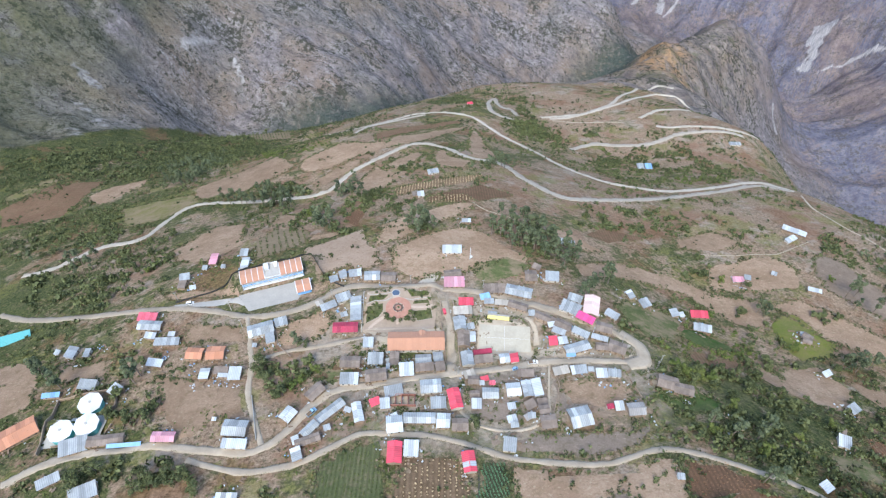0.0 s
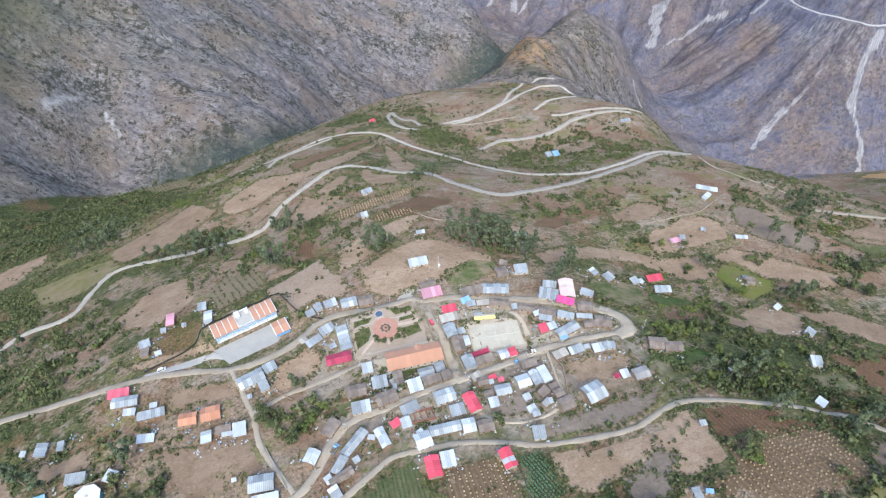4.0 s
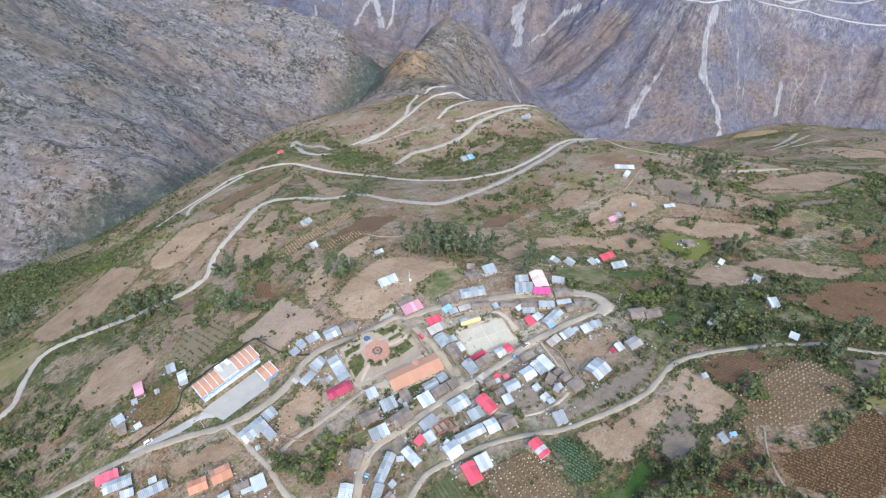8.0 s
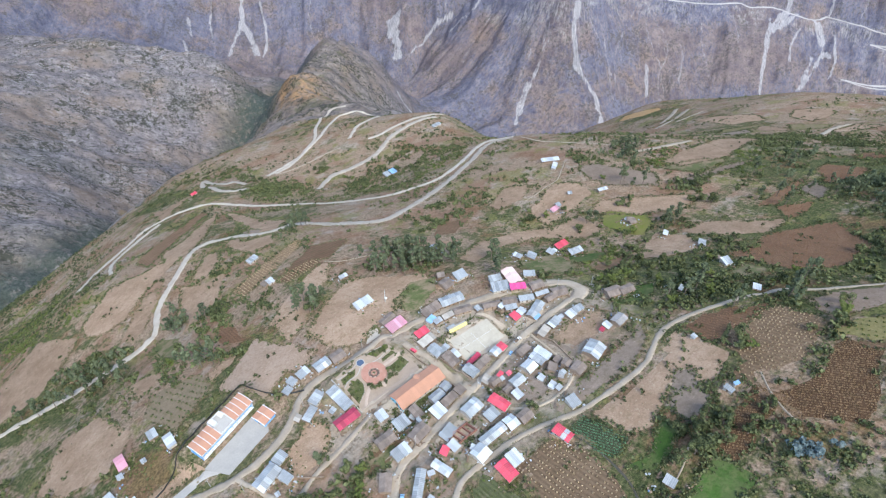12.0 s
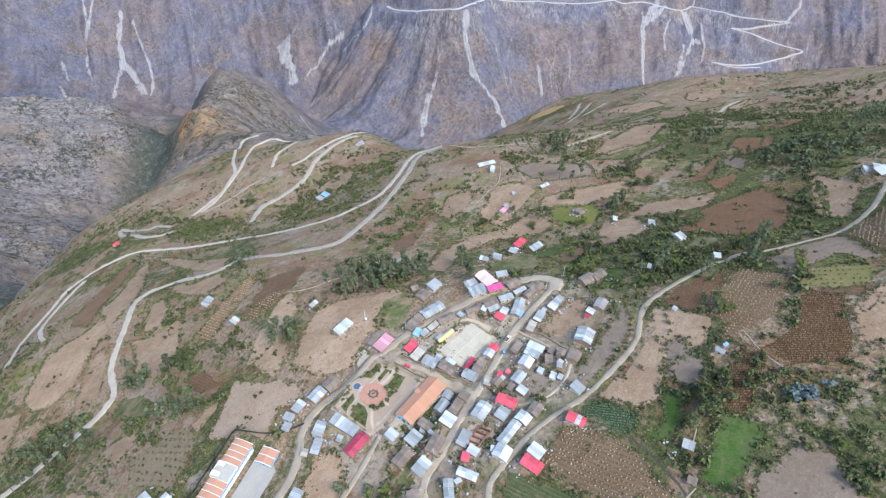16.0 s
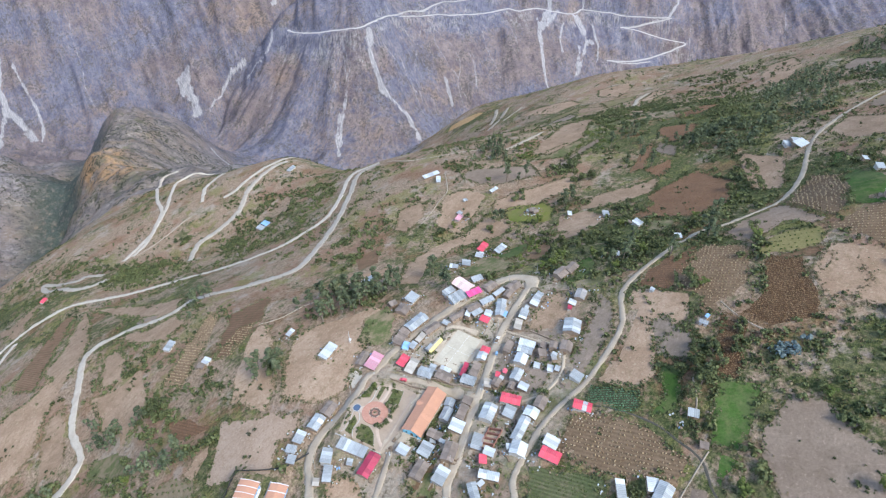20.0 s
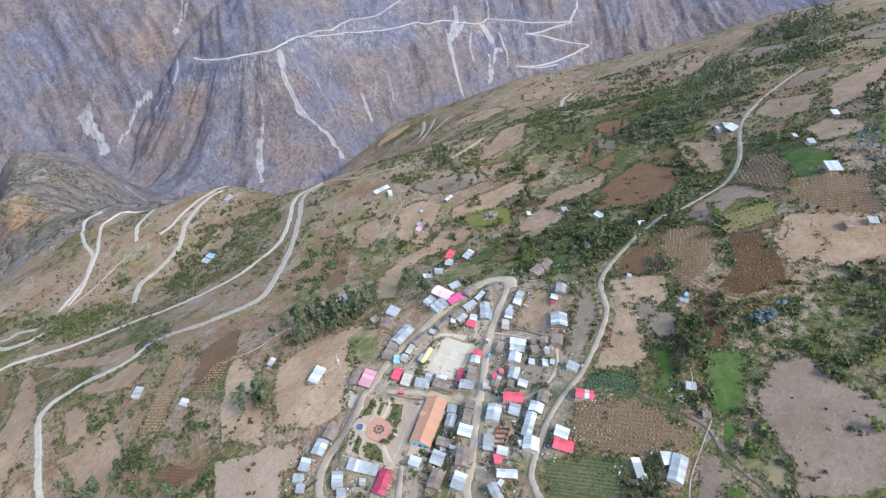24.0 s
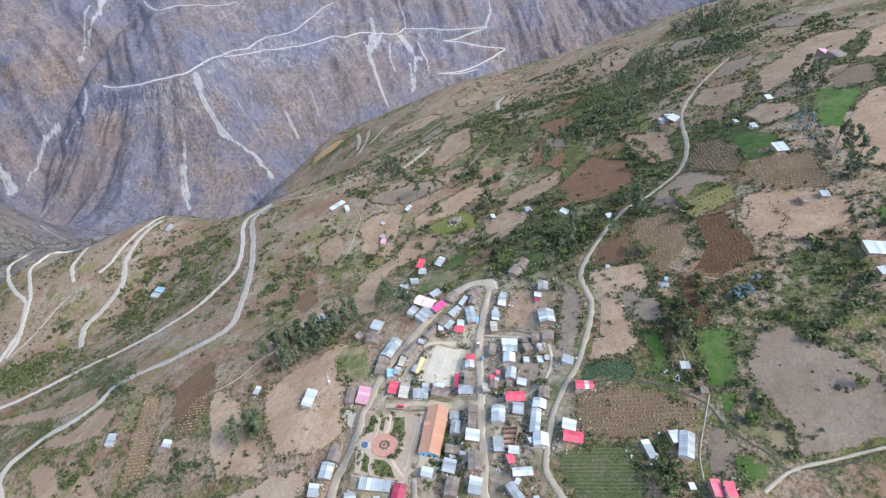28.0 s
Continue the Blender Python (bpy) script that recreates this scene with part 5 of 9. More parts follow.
REDBRICK = plain_material("fired_brick", (0.25, 0.105, 0.075), (0.34, 0.165, 0.12), 0.9, 0.9, 0.3)


def house(roof, form, x, y, length, width, yaw, high=2.6, wall=None, name=""):
    """A small house on the slope: walls down to the ground, roof in sheets, door and windows on the long sides."""
    rnd = random.Random(int(x * 31 + y * 57))
    c, s = math.cos(radians(yaw)), math.sin(radians(yaw))
    l, w = length / 2 - 0.3, width / 2 - 0.3
    low = [float(gz(x + u * c - v * s, y + u * s + v * c)) for u in (-l, 0, l) for v in (-w, 0, w)]
    base, floor = min(low) - 0.4, (sum(low) / len(low)) * 0.75 + max(low) * 0.25
    small = length < 5
    eave = floor + (1.9 if small else high)
    mat_r = ROOFS["red" if roof == "pinkwhite" else roof]
    mat_w = wall or (ADOBE if roof in ("brown", "clay", "pale", "grey") else rnd.choice([ADOBE, ADOBE, PLASTER, PLASTER, ADOBE]))
    kind = name or ("shed" if small else "house")
    top = thing(kind, x, y, floor, yaw, "%s%s %s with a %s roof" % ("small " if small else "", "adobe" if mat_w is ADOBE else "plastered", kind, LOOK[roof]), kind, "village houses")
    z0, ze = base - floor, eave - floor
    rise = (0.34 * w if form == "g" else 0.0)
    tilt = 0.0 if form == "g" else min(0.9, 0.11 * width)
    t = 0.3
    # walls, each with its thickness
    end = [(-w, ze - tilt / 2), (0, ze + rise), (w, ze + tilt / 2)] if form == "g" else [(-w, ze - tilt / 2), (w, ze + tilt / 2)]
    for sx in (-1, 1):
        prof = [(-w, z0), (w, z0)] + end[::-1]
        v = [(sx * l, a, b) for a, b in prof] + [(sx * (l - t), a, b) for a, b in prof]
        n = len(prof)
        f = [tuple(range(n)), tuple(range(2 * n - 1, n - 1, -1))] + [(k, n + k, n + (k + 1) % n, (k + 1) % n) for k in range(n)]
        piece("wall", mesh_of("end_wall", v, f if sx < 0 else [q[::-1] for q in f], mat_w), top)
    for sy, zt in ((-1, ze - tilt / 2), (1, ze + tilt / 2)):
        y0, y1 = sorted((sy * w, sy * (w - t)))
        piece("wall", box("side_wall", -l + t, y0, z0, l - t, y1, zt - 0.02, mat_w), top)
    # roof sheets
    over = 0.35
    n = max(2, round(length / 2.3)) if length > 4 else 2
    xs = np.linspace(-l - over, l + over, n + 1)
    for k in range(n):
        a, b = xs[k] + 0.012, xs[k + 1] - 0.012
        mr = ROOFS["white"] if roof == "pinkwhite" and k % 3 == 2 else mat_r
        if roof == "tin" and rnd.random() < 0.12:
            mr = ROOFS["white"]
        dz = rnd.uniform(0, 0.03)
        if form == "g":
            k1 = rise / w
            for sy in (-1, 1):
                e = sy * (w + over)
                zt, zr = ze - k1 * over + 0.06 + dz, ze + rise + 0.06 + dz
                cs = [(a, e, zt), (b, e, zt), (b, sy * 0.02, zr), (a, sy * 0.02, zr)]
                piece("roof_sheet", slab("sheet", cs if sy < 0 else cs[::-1], 0.05, mr), top)
        else:
            k1 = tilt / (2 * w)
            zl, zh = ze - tilt / 2 - k1 * over + 0.06 + dz, ze + tilt / 2 + k1 * over + 0.06 + dz
            piece("roof_sheet", slab("sheet", [(a, -w - over, zl), (b, -w - over, zl), (b, w + over, zh), (a, w + over, zh)], 0.05, mr), top)
    if form == "g":
        piece("ridge_cap", box("cap", -l - over, -0.14, ze + rise + 0.05, l + over, 0.14, ze + rise + 0.14, mat_r), top)
    # openings on the long sides
    for sy in (-1, 1):
        spots = max(1, int(length // 3.2))
        for k in range(spots):
            u = -l + (k + 0.5) * 2 * l / spots
            yo = sy * (w + 0.02)
            y0, y1 = sorted((yo, yo - sy * 0.1))
            if k == spots // 2:
                piece("door", box("door", u - 0.45, y0, -0.1, u + 0.45, y1, min(1.9, ze - tilt / 2 - 0.15), WOOD), top, label="dark wooden door")
            elif not small:
                piece("window", box("window", u - 0.4, y0, 0.9, u + 0.4, y1, 1.6, GLASS), top)
    return top


house("redpink", "s", -183.5, 220.9, 11.8, 5.9, -2)
house("tin", "g", -178.2, 212.5, 14.4, 6.8, -3)
house("white", "s", -173.4, 202.4, 6.7, 4.2, -7)
house("tin", "s", -160.2, 195.6, 14.4, 5.0, 2)
house("white", "s", -160.1, 202.3, 4.0, 3.2, 0)
house("tin", "s", -221.5, 196.1, 7.8, 5.8, 82)
house("tin", "s", -210.1, 194.0, 5.8, 3.7, -90)
house("white", "s", -233.6, 199.1, 3.2, 3.3, -14)
house("white", "s", -160.3, 178.7, 8.9, 4.7, -7)
house("clay", "g", -138.5, 183.2, 9.3, 7.3, -2)
house("clay", "g", -126.4, 182.8, 10.0, 8.4, 2)
house("pink", "s", -164.0, 285.9, 10.0, 5.7, -90)
house("tin", "s", -176.9, 264.3, 6.8, 5.7, 13)
house("brown", "s", -175.2, 255.3, 6.7, 5.3, -90)
house("white", "s", -165.6, 250.2, 4.0, 3.3, 14)
house("tin", "s", -167.2, 276.0, 3.6, 3.6, 0)
house("tin", "s", -152.7, 273.8, 3.1, 3.0, 0)
house("blue", "s", -212.3, 160.4, 9.4, 2.9, 6)
house("tin", "s", -193.5, 165.8, 9.9, 5.8, -4)
house("clay", "g", -217.0, 133.2, 24.3, 10.9, 37)
house("tin", "s", -178.4, 124.5, 13.3, 8.0, 18)
house("brown", "g", -162.6, 126.6, 17.2, 5.5, 7)
house("pink", "g", -133.3, 126.5, 11.2, 5.1, 0)
house("white", "s", -173.8, 159.6, 6.4, 5.6, 64)
house("tin", "s", -178.9, 104.9, 10.1, 4.7, 31)
house("tin", "s", -158.2, 97.9, 11.7, 7.0, 25)
house("tin", "s", -127.6, 167.4, 6.5, 5.5, -90)
house("brown", "s", -118.8, 169.1, 7.6, 4.1, 0)
house("white", "s", -110.7, 166.7, 6.7, 7.5, 0)
house("tin", "s", -116.8, 165.7, 5.5, 2.3, -3)
house("tin", "g", -99.1, 129.8, 11.7, 8.2, -4)
house("white", "s", -97.1, 121.0, 11.7, 4.6, -2)
house("tin", "s", -91.9, 93.5, 9.1, 3.1, 0)
house("white", "s", -112.2, 136.8, 2.2, 1.8, 0)
house("tin", "s", -142.5, 290.0, 5.7, 6.4, 0)
house("white", "s", -136.0, 272.5, 9.6, 5.5, -90)
house("tin", "s", -69.4, 244.8, 5.5, 4.7, 20)
house("tin", "s", -64.2, 249.1, 6.0, 4.8, -73)
house("tin", "s", -56.2, 249.2, 8.0, 5.6, 10)
house("tin", "g", -44.8, 245.3, 10.1, 7.3, 3)
house("brown", "g", -34.4, 243.8, 9.3, 7.3, 0)
house("tin", "s", -68.8, 219.6, 9.8, 4.8, 28)
house("tin", "s", -60.5, 226.0, 9.0, 6.0, 23)
house("tin", "s", -51.5, 214.7, 17.3, 6.6, -85)
house("maroon", "g", -56.1, 200.7, 14.4, 7.0, 2)
house("tin", "g", -105.7, 201.4, 14.7, 8.3, 19)
house("tin", "s", -98.6, 194.1, 7.2, 5.1, -72)
house("tin", "s", -95.1, 207.1, 7.3, 5.8, 19)
house("tin", "s", -106.2, 188.7, 2.5, 2.6, 0)
house("white", "s", -41.6, 187.9, 5.7, 6.3, 0)
house("tin", "s", -36.6, 176.6, 8.4, 7.1, 0)
house("brown", "g", -26.4, 176.3, 8.8, 5.3, -90)
house("tin", "s", -29.3, 170.5, 3.4, 2.1, -90)
house("white", "s", -19.0, 166.8, 7.5, 7.7, 5)
house("tin", "g", -10.6, 177.9, 8.7, 5.7, 3)
house("tin", "g", -2.6, 179.9, 5.4, 5.7, 8)
house("brown", "s", -9.5, 168.5, 9.9, 4.7, 6)
house("brown", "s", -1.3, 169.3, 5.2, 5.4, 8)
house("brown", "g", -49.7, 172.9, 10.7, 6.9, 0)
house("tin", "s", -48.6, 160.8, 9.7, 6.6, 0)
house("brown", "g", -34.9, 163.0, 11.0, 7.3, 9)
house("brown", "g", -64.9, 152.1, 9.6, 6.2, 50)
house("white", "g", -75.3, 137.5, 7.2, 6.4, 57)
house("tin", "g", -54.7, 138.6, 15.7, 4.9, 42)
house("tin", "g", -63.0, 128.5, 8.9, 4.4, 50)
house("white", "s", -68.6, 122.6, 4.3, 3.5, -66)
house("brown", "g", -62.6, 121.8, 11.8, 4.1, 22)
house("tin", "s", -66.3, 114.2, 6.5, 4.7, -70)
house("white", "g", -41.2, 137.8, 10.4, 4.8, -75)
house("tin", "s", -55.0, 129.5, 3.3, 2.9, 21)
house("tin", "s", -24.8, 151.8, 9.3, 5.9, 12)
house("white", "s", -28.5, 143.5, 5.0, 5.7, 7)
house("tin", "g", -6.0, 154.4, 10.7, 7.7, 5)
house("tin", "s", -2.1, 143.8, 7.6, 6.1, 3)
house("red", "g", 6.1, 146.5, 11.1, 6.4, -78)
house("white", "g", -22.7, 130.1, 7.8, 8.3, 7)
house("tin", "g", -11.1, 133.8, 15.5, 5.5, 0)
house("white", "g", 0.4, 132.5, 6.5, 7.5, -2)
house("brown", "g", 8.3, 130.4, 7.8, 6.3, 0)
house("red", "g", -21.6, 114.1, 10.2, 6.7, -90)
house("white", "s", -14.2, 116.3, 6.7, 7.4, -2)
house("white", "s", 6.1, 275.4, 13.0, 6.6, 0)
house("brown", "g", 6.0, 246.9, 10.9, 5.5, 8)
house("pink", "s", 7.0, 238.8, 12.8, 7.5, 2)
house("brown", "s", 32.0, 233.7, 14.0, 6.6, 0)
house("tin", "g", 46.6, 231.0, 16.3, 7.8, -15)
house("brown", "g", 56.0, 247.2, 7.6, 8.7, 0)
house("tin", "s", 70.0, 248.2, 8.7, 7.5, -6)
house("tin", "s", 79.9, 224.2, 8.5, 5.2, -23)
house("tin", "s", 75.4, 215.0, 11.7, 7.8, -27)
house("palepink", "g", 88.5, 217.4, 14.2, 9.2, 76)
house("magenta", "s", 82.6, 206.2, 10.6, 5.1, -32)
house("brown", "g", 91.9, 198.7, 9.3, 6.7, -17)
house("tin", "s", 100.0, 212.1, 8.1, 4.8, -37)
house("red", "s", 13.9, 221.4, 8.9, 5.4, 0)
house("pale", "s", 11.7, 213.8, 11.1, 5.7, 4)
house("tin", "s", 27.8, 222.4, 5.8, 3.8, 0)
house("pale", "s", 35.3, 221.0, 8.2, 3.8, -6)
house("brown", "g", 44.8, 218.2, 11.9, 5.4, -20)
house("tin", "s", 52.3, 212.0, 3.7, 4.0, 0)
house("tin", "g", 9.8, 202.9, 9.0, 7.0, -83)
house("brown", "g", 11.7, 191.3, 10.1, 6.7, -90)
house("white", "s", 16.9, 193.1, 6.8, 3.2, -90)
house("tin", "s", 16.1, 201.4, 4.0, 3.9, 11)
house("tin", "g", 13.3, 175.9, 8.8, 6.5, -83)
house("maroon", "s", 22.0, 182.9, 10.5, 2.9, 8)
house("brown", "s", 22.2, 175.8, 10.2, 4.9, 6)
house("white", "g", 33.6, 176.7, 5.6, 5.6, 7)
house("red", "s", 38.9, 177.0, 5.6, 4.4, -85)
house("brown", "g", 59.2, 206.5, 11.8, 4.6, -26)
house("brown", "g", 68.6, 200.0, 9.6, 5.8, -32)
house("tin", "s", 65.6, 195.6, 7.7, 3.9, -26)
house("red", "s", 61.3, 188.1, 6.3, 4.7, -90)
house("white", "s", 66.7, 188.2, 5.2, 4.7, 8)
house("tin", "g", 73.5, 182.5, 14.4, 6.1, 18)
house("tin", "s", 77.6, 194.1, 9.8, 4.3, -30)
house("tin", "s", 87.4, 189.9, 9.2, 3.2, -19)
house("brown", "g", 87.4, 183.4, 6.8, 4.8, -6)
house("brown", "g", 95.7, 183.0, 9.7, 7.4, -22)
house("pale", "s", 62.0, 165.6, 8.4, 4.6, 12)
house("tin", "s", 71.3, 165.8, 8.5, 4.9, 7)
house("tin", "s", 77.8, 166.4, 3.3, 2.7, 0)
house("white", "s", 82.5, 163.0, 5.9, 5.3, 0)
house("tin", "s", 89.1, 163.0, 6.7, 4.4, -8)
house("brown", "g", 15.9, 159.6, 5.9, 4.9, 0)
house("white", "s", 20.3, 158.3, 2.6, 2.6, 0)
house("redpink", "s", 25.6, 158.3, 3.2, 2.6, 0)
house("tin", "g", 24.1, 150.6, 8.3, 6.0, 0)
house("brown", "g", 16.2, 150.2, 4.9, 4.1, 0)
house("white", "s", 16.8, 143.6, 5.0, 5.5, 0)
house("white", "g", 35.9, 152.9, 7.3, 7.3, 5)
house("tin", "g", 42.9, 153.3, 9.0, 5.0, -82)
house("white", "s", 48.0, 154.1, 9.9, 4.7, -82)
house("brown", "s", 43.3, 164.0, 8.9, 4.3, 0)
house("white", "s", 34.0, 142.5, 4.0, 3.5, 9)
house("brown", "g", 49.2, 138.5, 5.1, 4.8, 10)
house("brown", "g", 50.2, 131.3, 7.4, 6.9, 7)
house("brown", "s", 49.3, 144.5, 5.1, 3.6, 7)
house("tin", "s", 42.9, 135.7, 3.8, 2.9, 0)
house("tin", "g", 65.4, 133.3, 10.6, 10.1, 13)
house("tin", "s", 34.3, 130.6, 3.8, 2.8, 5)
house("tin", "s", 30.8, 118.7, 6.0, 6.6, -8)
house("pinkwhite", "g", 11.8, 109.3, 9.6, 5.9, -82)
house("white", "s", 85.6, 140.1, 4.5, 4.8, 4)
house("maroon", "s", 81.4, 140.2, 3.4, 2.6, 10)
house("grey", "g", 92.8, 137.5, 8.3, 6.6, 4)
house("white", "s", 89.5, 300.8, 12.5, 5.3, -18)
house("tin", "s", 121.1, 241.5, 6.6, 4.2, -71)
house("tin", "s", 129.2, 234.9, 6.6, 6.6, 24)
house("tin", "s", 150.0, 233.5, 6.3, 5.1, -80)
house("white", "s", 156.3, 234.7, 3.9, 3.1, -81)
house("red", "s", 171.3, 239.8, 11.6, 5.7, -4)
house("tin", "s", 165.3, 221.8, 11.2, 5.6, -13)
house("pink", "s", 220.3, 287.5, 8.5, 4.8, 0)
house("tin", "s", 229.2, 291.1, 4.9, 4.7, -13)
house("white", "s", 271.1, 275.0, 9.6, 3.7, -19)
house("brown", "g", 235.2, 218.8, 5.8, 4.4, -22)
house("tin", "s", 235.6, 225.5, 3.0, 2.6, 0)
house("white", "s", 302.7, 363.9, 19.6, 5.6, -30)
house("white", "s", 291.3, 348.4, 10.8, 4.7, 29)
house("brown", "g", 116.8, 156.8, 7.1, 5.8, -8)
house("tin", "s", 193.8, 126.6, 5.8, 6.4, -20)
house("tin", "s", -9.4, 433.4, 10.3, 5.6, 14)
house("brown", "s", -23.5, 375.2, 5.6, 4.9, -74)
house("white", "s", -18.7, 374.6, 5.7, 5.4, 7)
house("tin", "s", 17.3, 319.8, 6.7, 3.5, 0)
house("tin", "s", 247.7, 591.6, 8.6, 9.6, 0)
house("blue", "s", 257.6, 591.4, 8.6, 9.5, 0)
house("tin", "s", 397.2, 664.8, 15.5, 6.0, 0)
house("red", "s", 39.1, 762.0, 8.5, 5.2, 15)
house("tin", "s", 74.5, 67.1, 4.7, 3.5, 89)
house("blue", "s", 79.1, 66.3, 3.1, 1.8, -18)
house("tin", "s", 99.2, 98.2, 3.1, 2.7, -4)
house("brown", "s", 198.5, 134.2, 4.4, 4.8, -22)
house("tin", "s", 252.0, 296.6, 4.0, 3.7, -28)
house("brown", "g", 236.9, 222.2, 6.4, 5.5, -45)
house("brown", "g", 114.5, 157.3, 8.7, 7.6, -19)
house("brown", "g", 122.0, 152.7, 9.7, 6.1, -15)
house("tin", "s", -29.3, 78.6, 10.3, 4.3, 24)
house("white", "s", -23.3, 66.8, 6.9, 5.4, 21)
house("tin", "g", -27.5, 62.1, 14.3, 7.2, -7)
house("white", "s", -33.2, 75.5, 3.0, 3.2, -67)
house("redpink", "s", -49.4, 51.7, 8.6, 4.6, 11)
house("red", "s", -50.1, 46.4, 7.5, 4.8, 11)
house("tin", "s", 19.5, 59.3, 5.2, 4.6, -79)
house("brown", "s", 3.7, 51.4, 4.1, 3.5, -79)
house("white", "s", -48.1, 61.2, 3.5, 3.0, 16)
house("white", "s", 184.6, -7.2, 9.1, 9.3, -70)
house("tin", "s", 131.6, -21.7, 5.5, 5.2, -79)
house("brown", "s", 129.3, -10.5, 6.3, 4.8, 25)
house("tin", "s", 343.4, 35.6, 12.8, 8.4, 26)
house("white", "s", 341.6, 33.5, 12.2, 8.4, -29)
house("tin", "s", 342.6, 41.7, 8.7, 7.4, 28)
house("pink", "s", 382.0, -88.3, 13.6, 7.9, 20)
house("brown", "s", 365.6, -92.2, 12.7, 13.3, -57)
house("white", "s", 80.1, -35.1, 14.2, 9.6, -83)
house("white", "s", 302.9, -28.5, 5.7, 6.5, -69)
house("tin", "s", 273.7, -1.0, 5.0, 4.1, 24)
house("tin", "s", 241.2, -4.7, 5.1, 5.6, -69)
house("tin", "s", 64.4, -34.4, 8.3, 5.3, -64)
house("tin", "s", 222.3, 155.6, 6.2, 5.3, 29)
house("white", "s", 227.5, 186.0, 5.7, 3.7, 24)
house("white", "s", 161.1, 95.9, 4.6, 4.3, -62)
house("blue", "s", 25.7, 226.5, 6.2, 4.2, 14)
house("white", "s", 63.3, 200.9, 6.5, 3.4, 10)
house("brown", "s", 61.4, 258.9, 5.5, 4.5, -30)
house("pinkwhite", "s", -33.5, 144.6, 5.2, 4.0, 25)
house("white", "s", -23.1, 135.1, 3.2, 2.8, 30)
house("grey", "s", 41.6, 135.3, 4.6, 3.2, 30)
house("tin", "s", 33.5, 134.4, 4.8, 3.6, 15)
house("white", "s", -52.1, 214.0, 4.4, 3.4, 30)
house("tin", "s", -58.5, 211.8, 4.0, 3.2, 20)
house("tin", "s", -35.7, 176.0, 4.6, 3.6, 25)
house("tin", "s", -28.5, 176.6, 5.0, 3.4, 25)
house("pale", "s", 13.9, 164.0, 6.0, 4.4, 20)
house("red", "s", 21.9, 161.3, 4.2, 2.8, 15)
house("white", "s", -46.3, 139.7, 3.6, 2.6, -20)
house("pale", "s", -75.0, 222.9, 4.6, 3.6, 30)
house("tin", "s", 139.4, 128.0, 5.0, 2.6, 12)
house("brown", "s", 43.2, 142.8, 5.6, 4.6, 30)

# ---- church, school, plaza, court, reservoirs ----
def gable_hall(name, x, y, z, length, width, yaw, high, rise, roof_mat, wall_mat, end_mat, label, category, strips):
    top = thing(name, x, y, z, yaw, label, category)
    l, w, t = length / 2, width / 2, 0.5
    for sx, m in ((-1, end_mat), (1, wall_mat)):
        prof = [(-w, -2.5), (w, -2.5), (w, high), (0, high + rise), (-w, high)]
        v = [(sx * l, a, b) for a, b in prof] + [(sx * (l - t), a, b) for a, b in prof]
        f = [tuple(range(5)), tuple(range(9, 4, -1))] + [(k, 5 + k, 5 + (k + 1) % 5, (k + 1) % 5) for k in range(5)]
        piece("gable_wall", mesh_of("gable", v, f if sx < 0 else [q[::-1] for q in f], m), top)
    for sy in (-1, 1):
        y0, y1 = sorted((sy * w, sy * (w - t)))
        piece("side_wall", box("side", -l + t, y0, -2.5, l - t, y1, high - 0.05, wall_mat), top)
    over, k1 = 0.6, rise / w
    xs = np.linspace(-l - over, l + over, strips + 1)
    for a, b in zip(xs, xs[1:]):
        for sy in (-1, 1):
            cs = [(a + 0.01, sy * (w + over), high - k1 * over + 0.1), (b - 0.01, sy * (w + over), high - k1 * over + 0.1), (b - 0.01, sy * 0.02, high + rise + 0.1), (a + 0.01, sy * 0.02, high + rise + 0.1)]
            piece("roof_panel", slab("panel", cs if sy < 0 else cs[::-1], 0.12, roof_mat), top)
    piece("ridge_cap", box("ridge", -l - over, -0.2, high + rise + 0.08, l + over, 0.2, high + rise + 0.26, roof_mat), top)
    return top


TURQUOISE = plain_material("turquoise_paint", (0.20, 0.55, 0.68), (0.28, 0.58, 0.68))
SKYBLUE = plain_material("school_blue_paint", (0.14, 0.38, 0.72), (0.2, 0.44, 0.72))
ADOBEDUST = plain_material("plaza_earth", (0.30, 0.225, 0.16), (0.36, 0.28, 0.205), 0.2)
TERRA = plain_material("terracotta_paving", (0.36, 0.175, 0.12), (0.42, 0.225, 0.165), 0.5, 0.9, 0.2, 0.04)
PINKPAVE = plain_material("pinkish_paving", (0.37, 0.285, 0.22), (0.43, 0.335, 0.26), 0.3)
TEAL = plain_material("teal_paint", (0.10, 0.42, 0.42), (0.15, 0.46, 0.45))
YELLOW = plain_material("yellow_paint", (0.80, 0.70, 0.22), (0.76, 0.66, 0.3))
COURT = plain_material("court_concrete", (0.40, 0.358, 0.275), (0.455, 0.41, 0.325), 0.1, 0.9, 0.1, 0.06)
BLACKNET = plain_material("dark_net", (0.03, 0.035, 0.035), (0.05, 0.05, 0.05))
WATER, _nt, _b = mat("pool_water")
_b.inputs["Base Color"].default_value, _b.inputs["Roughness"].default_value = (0.07, 0.10, 0.15, 1), 0.12

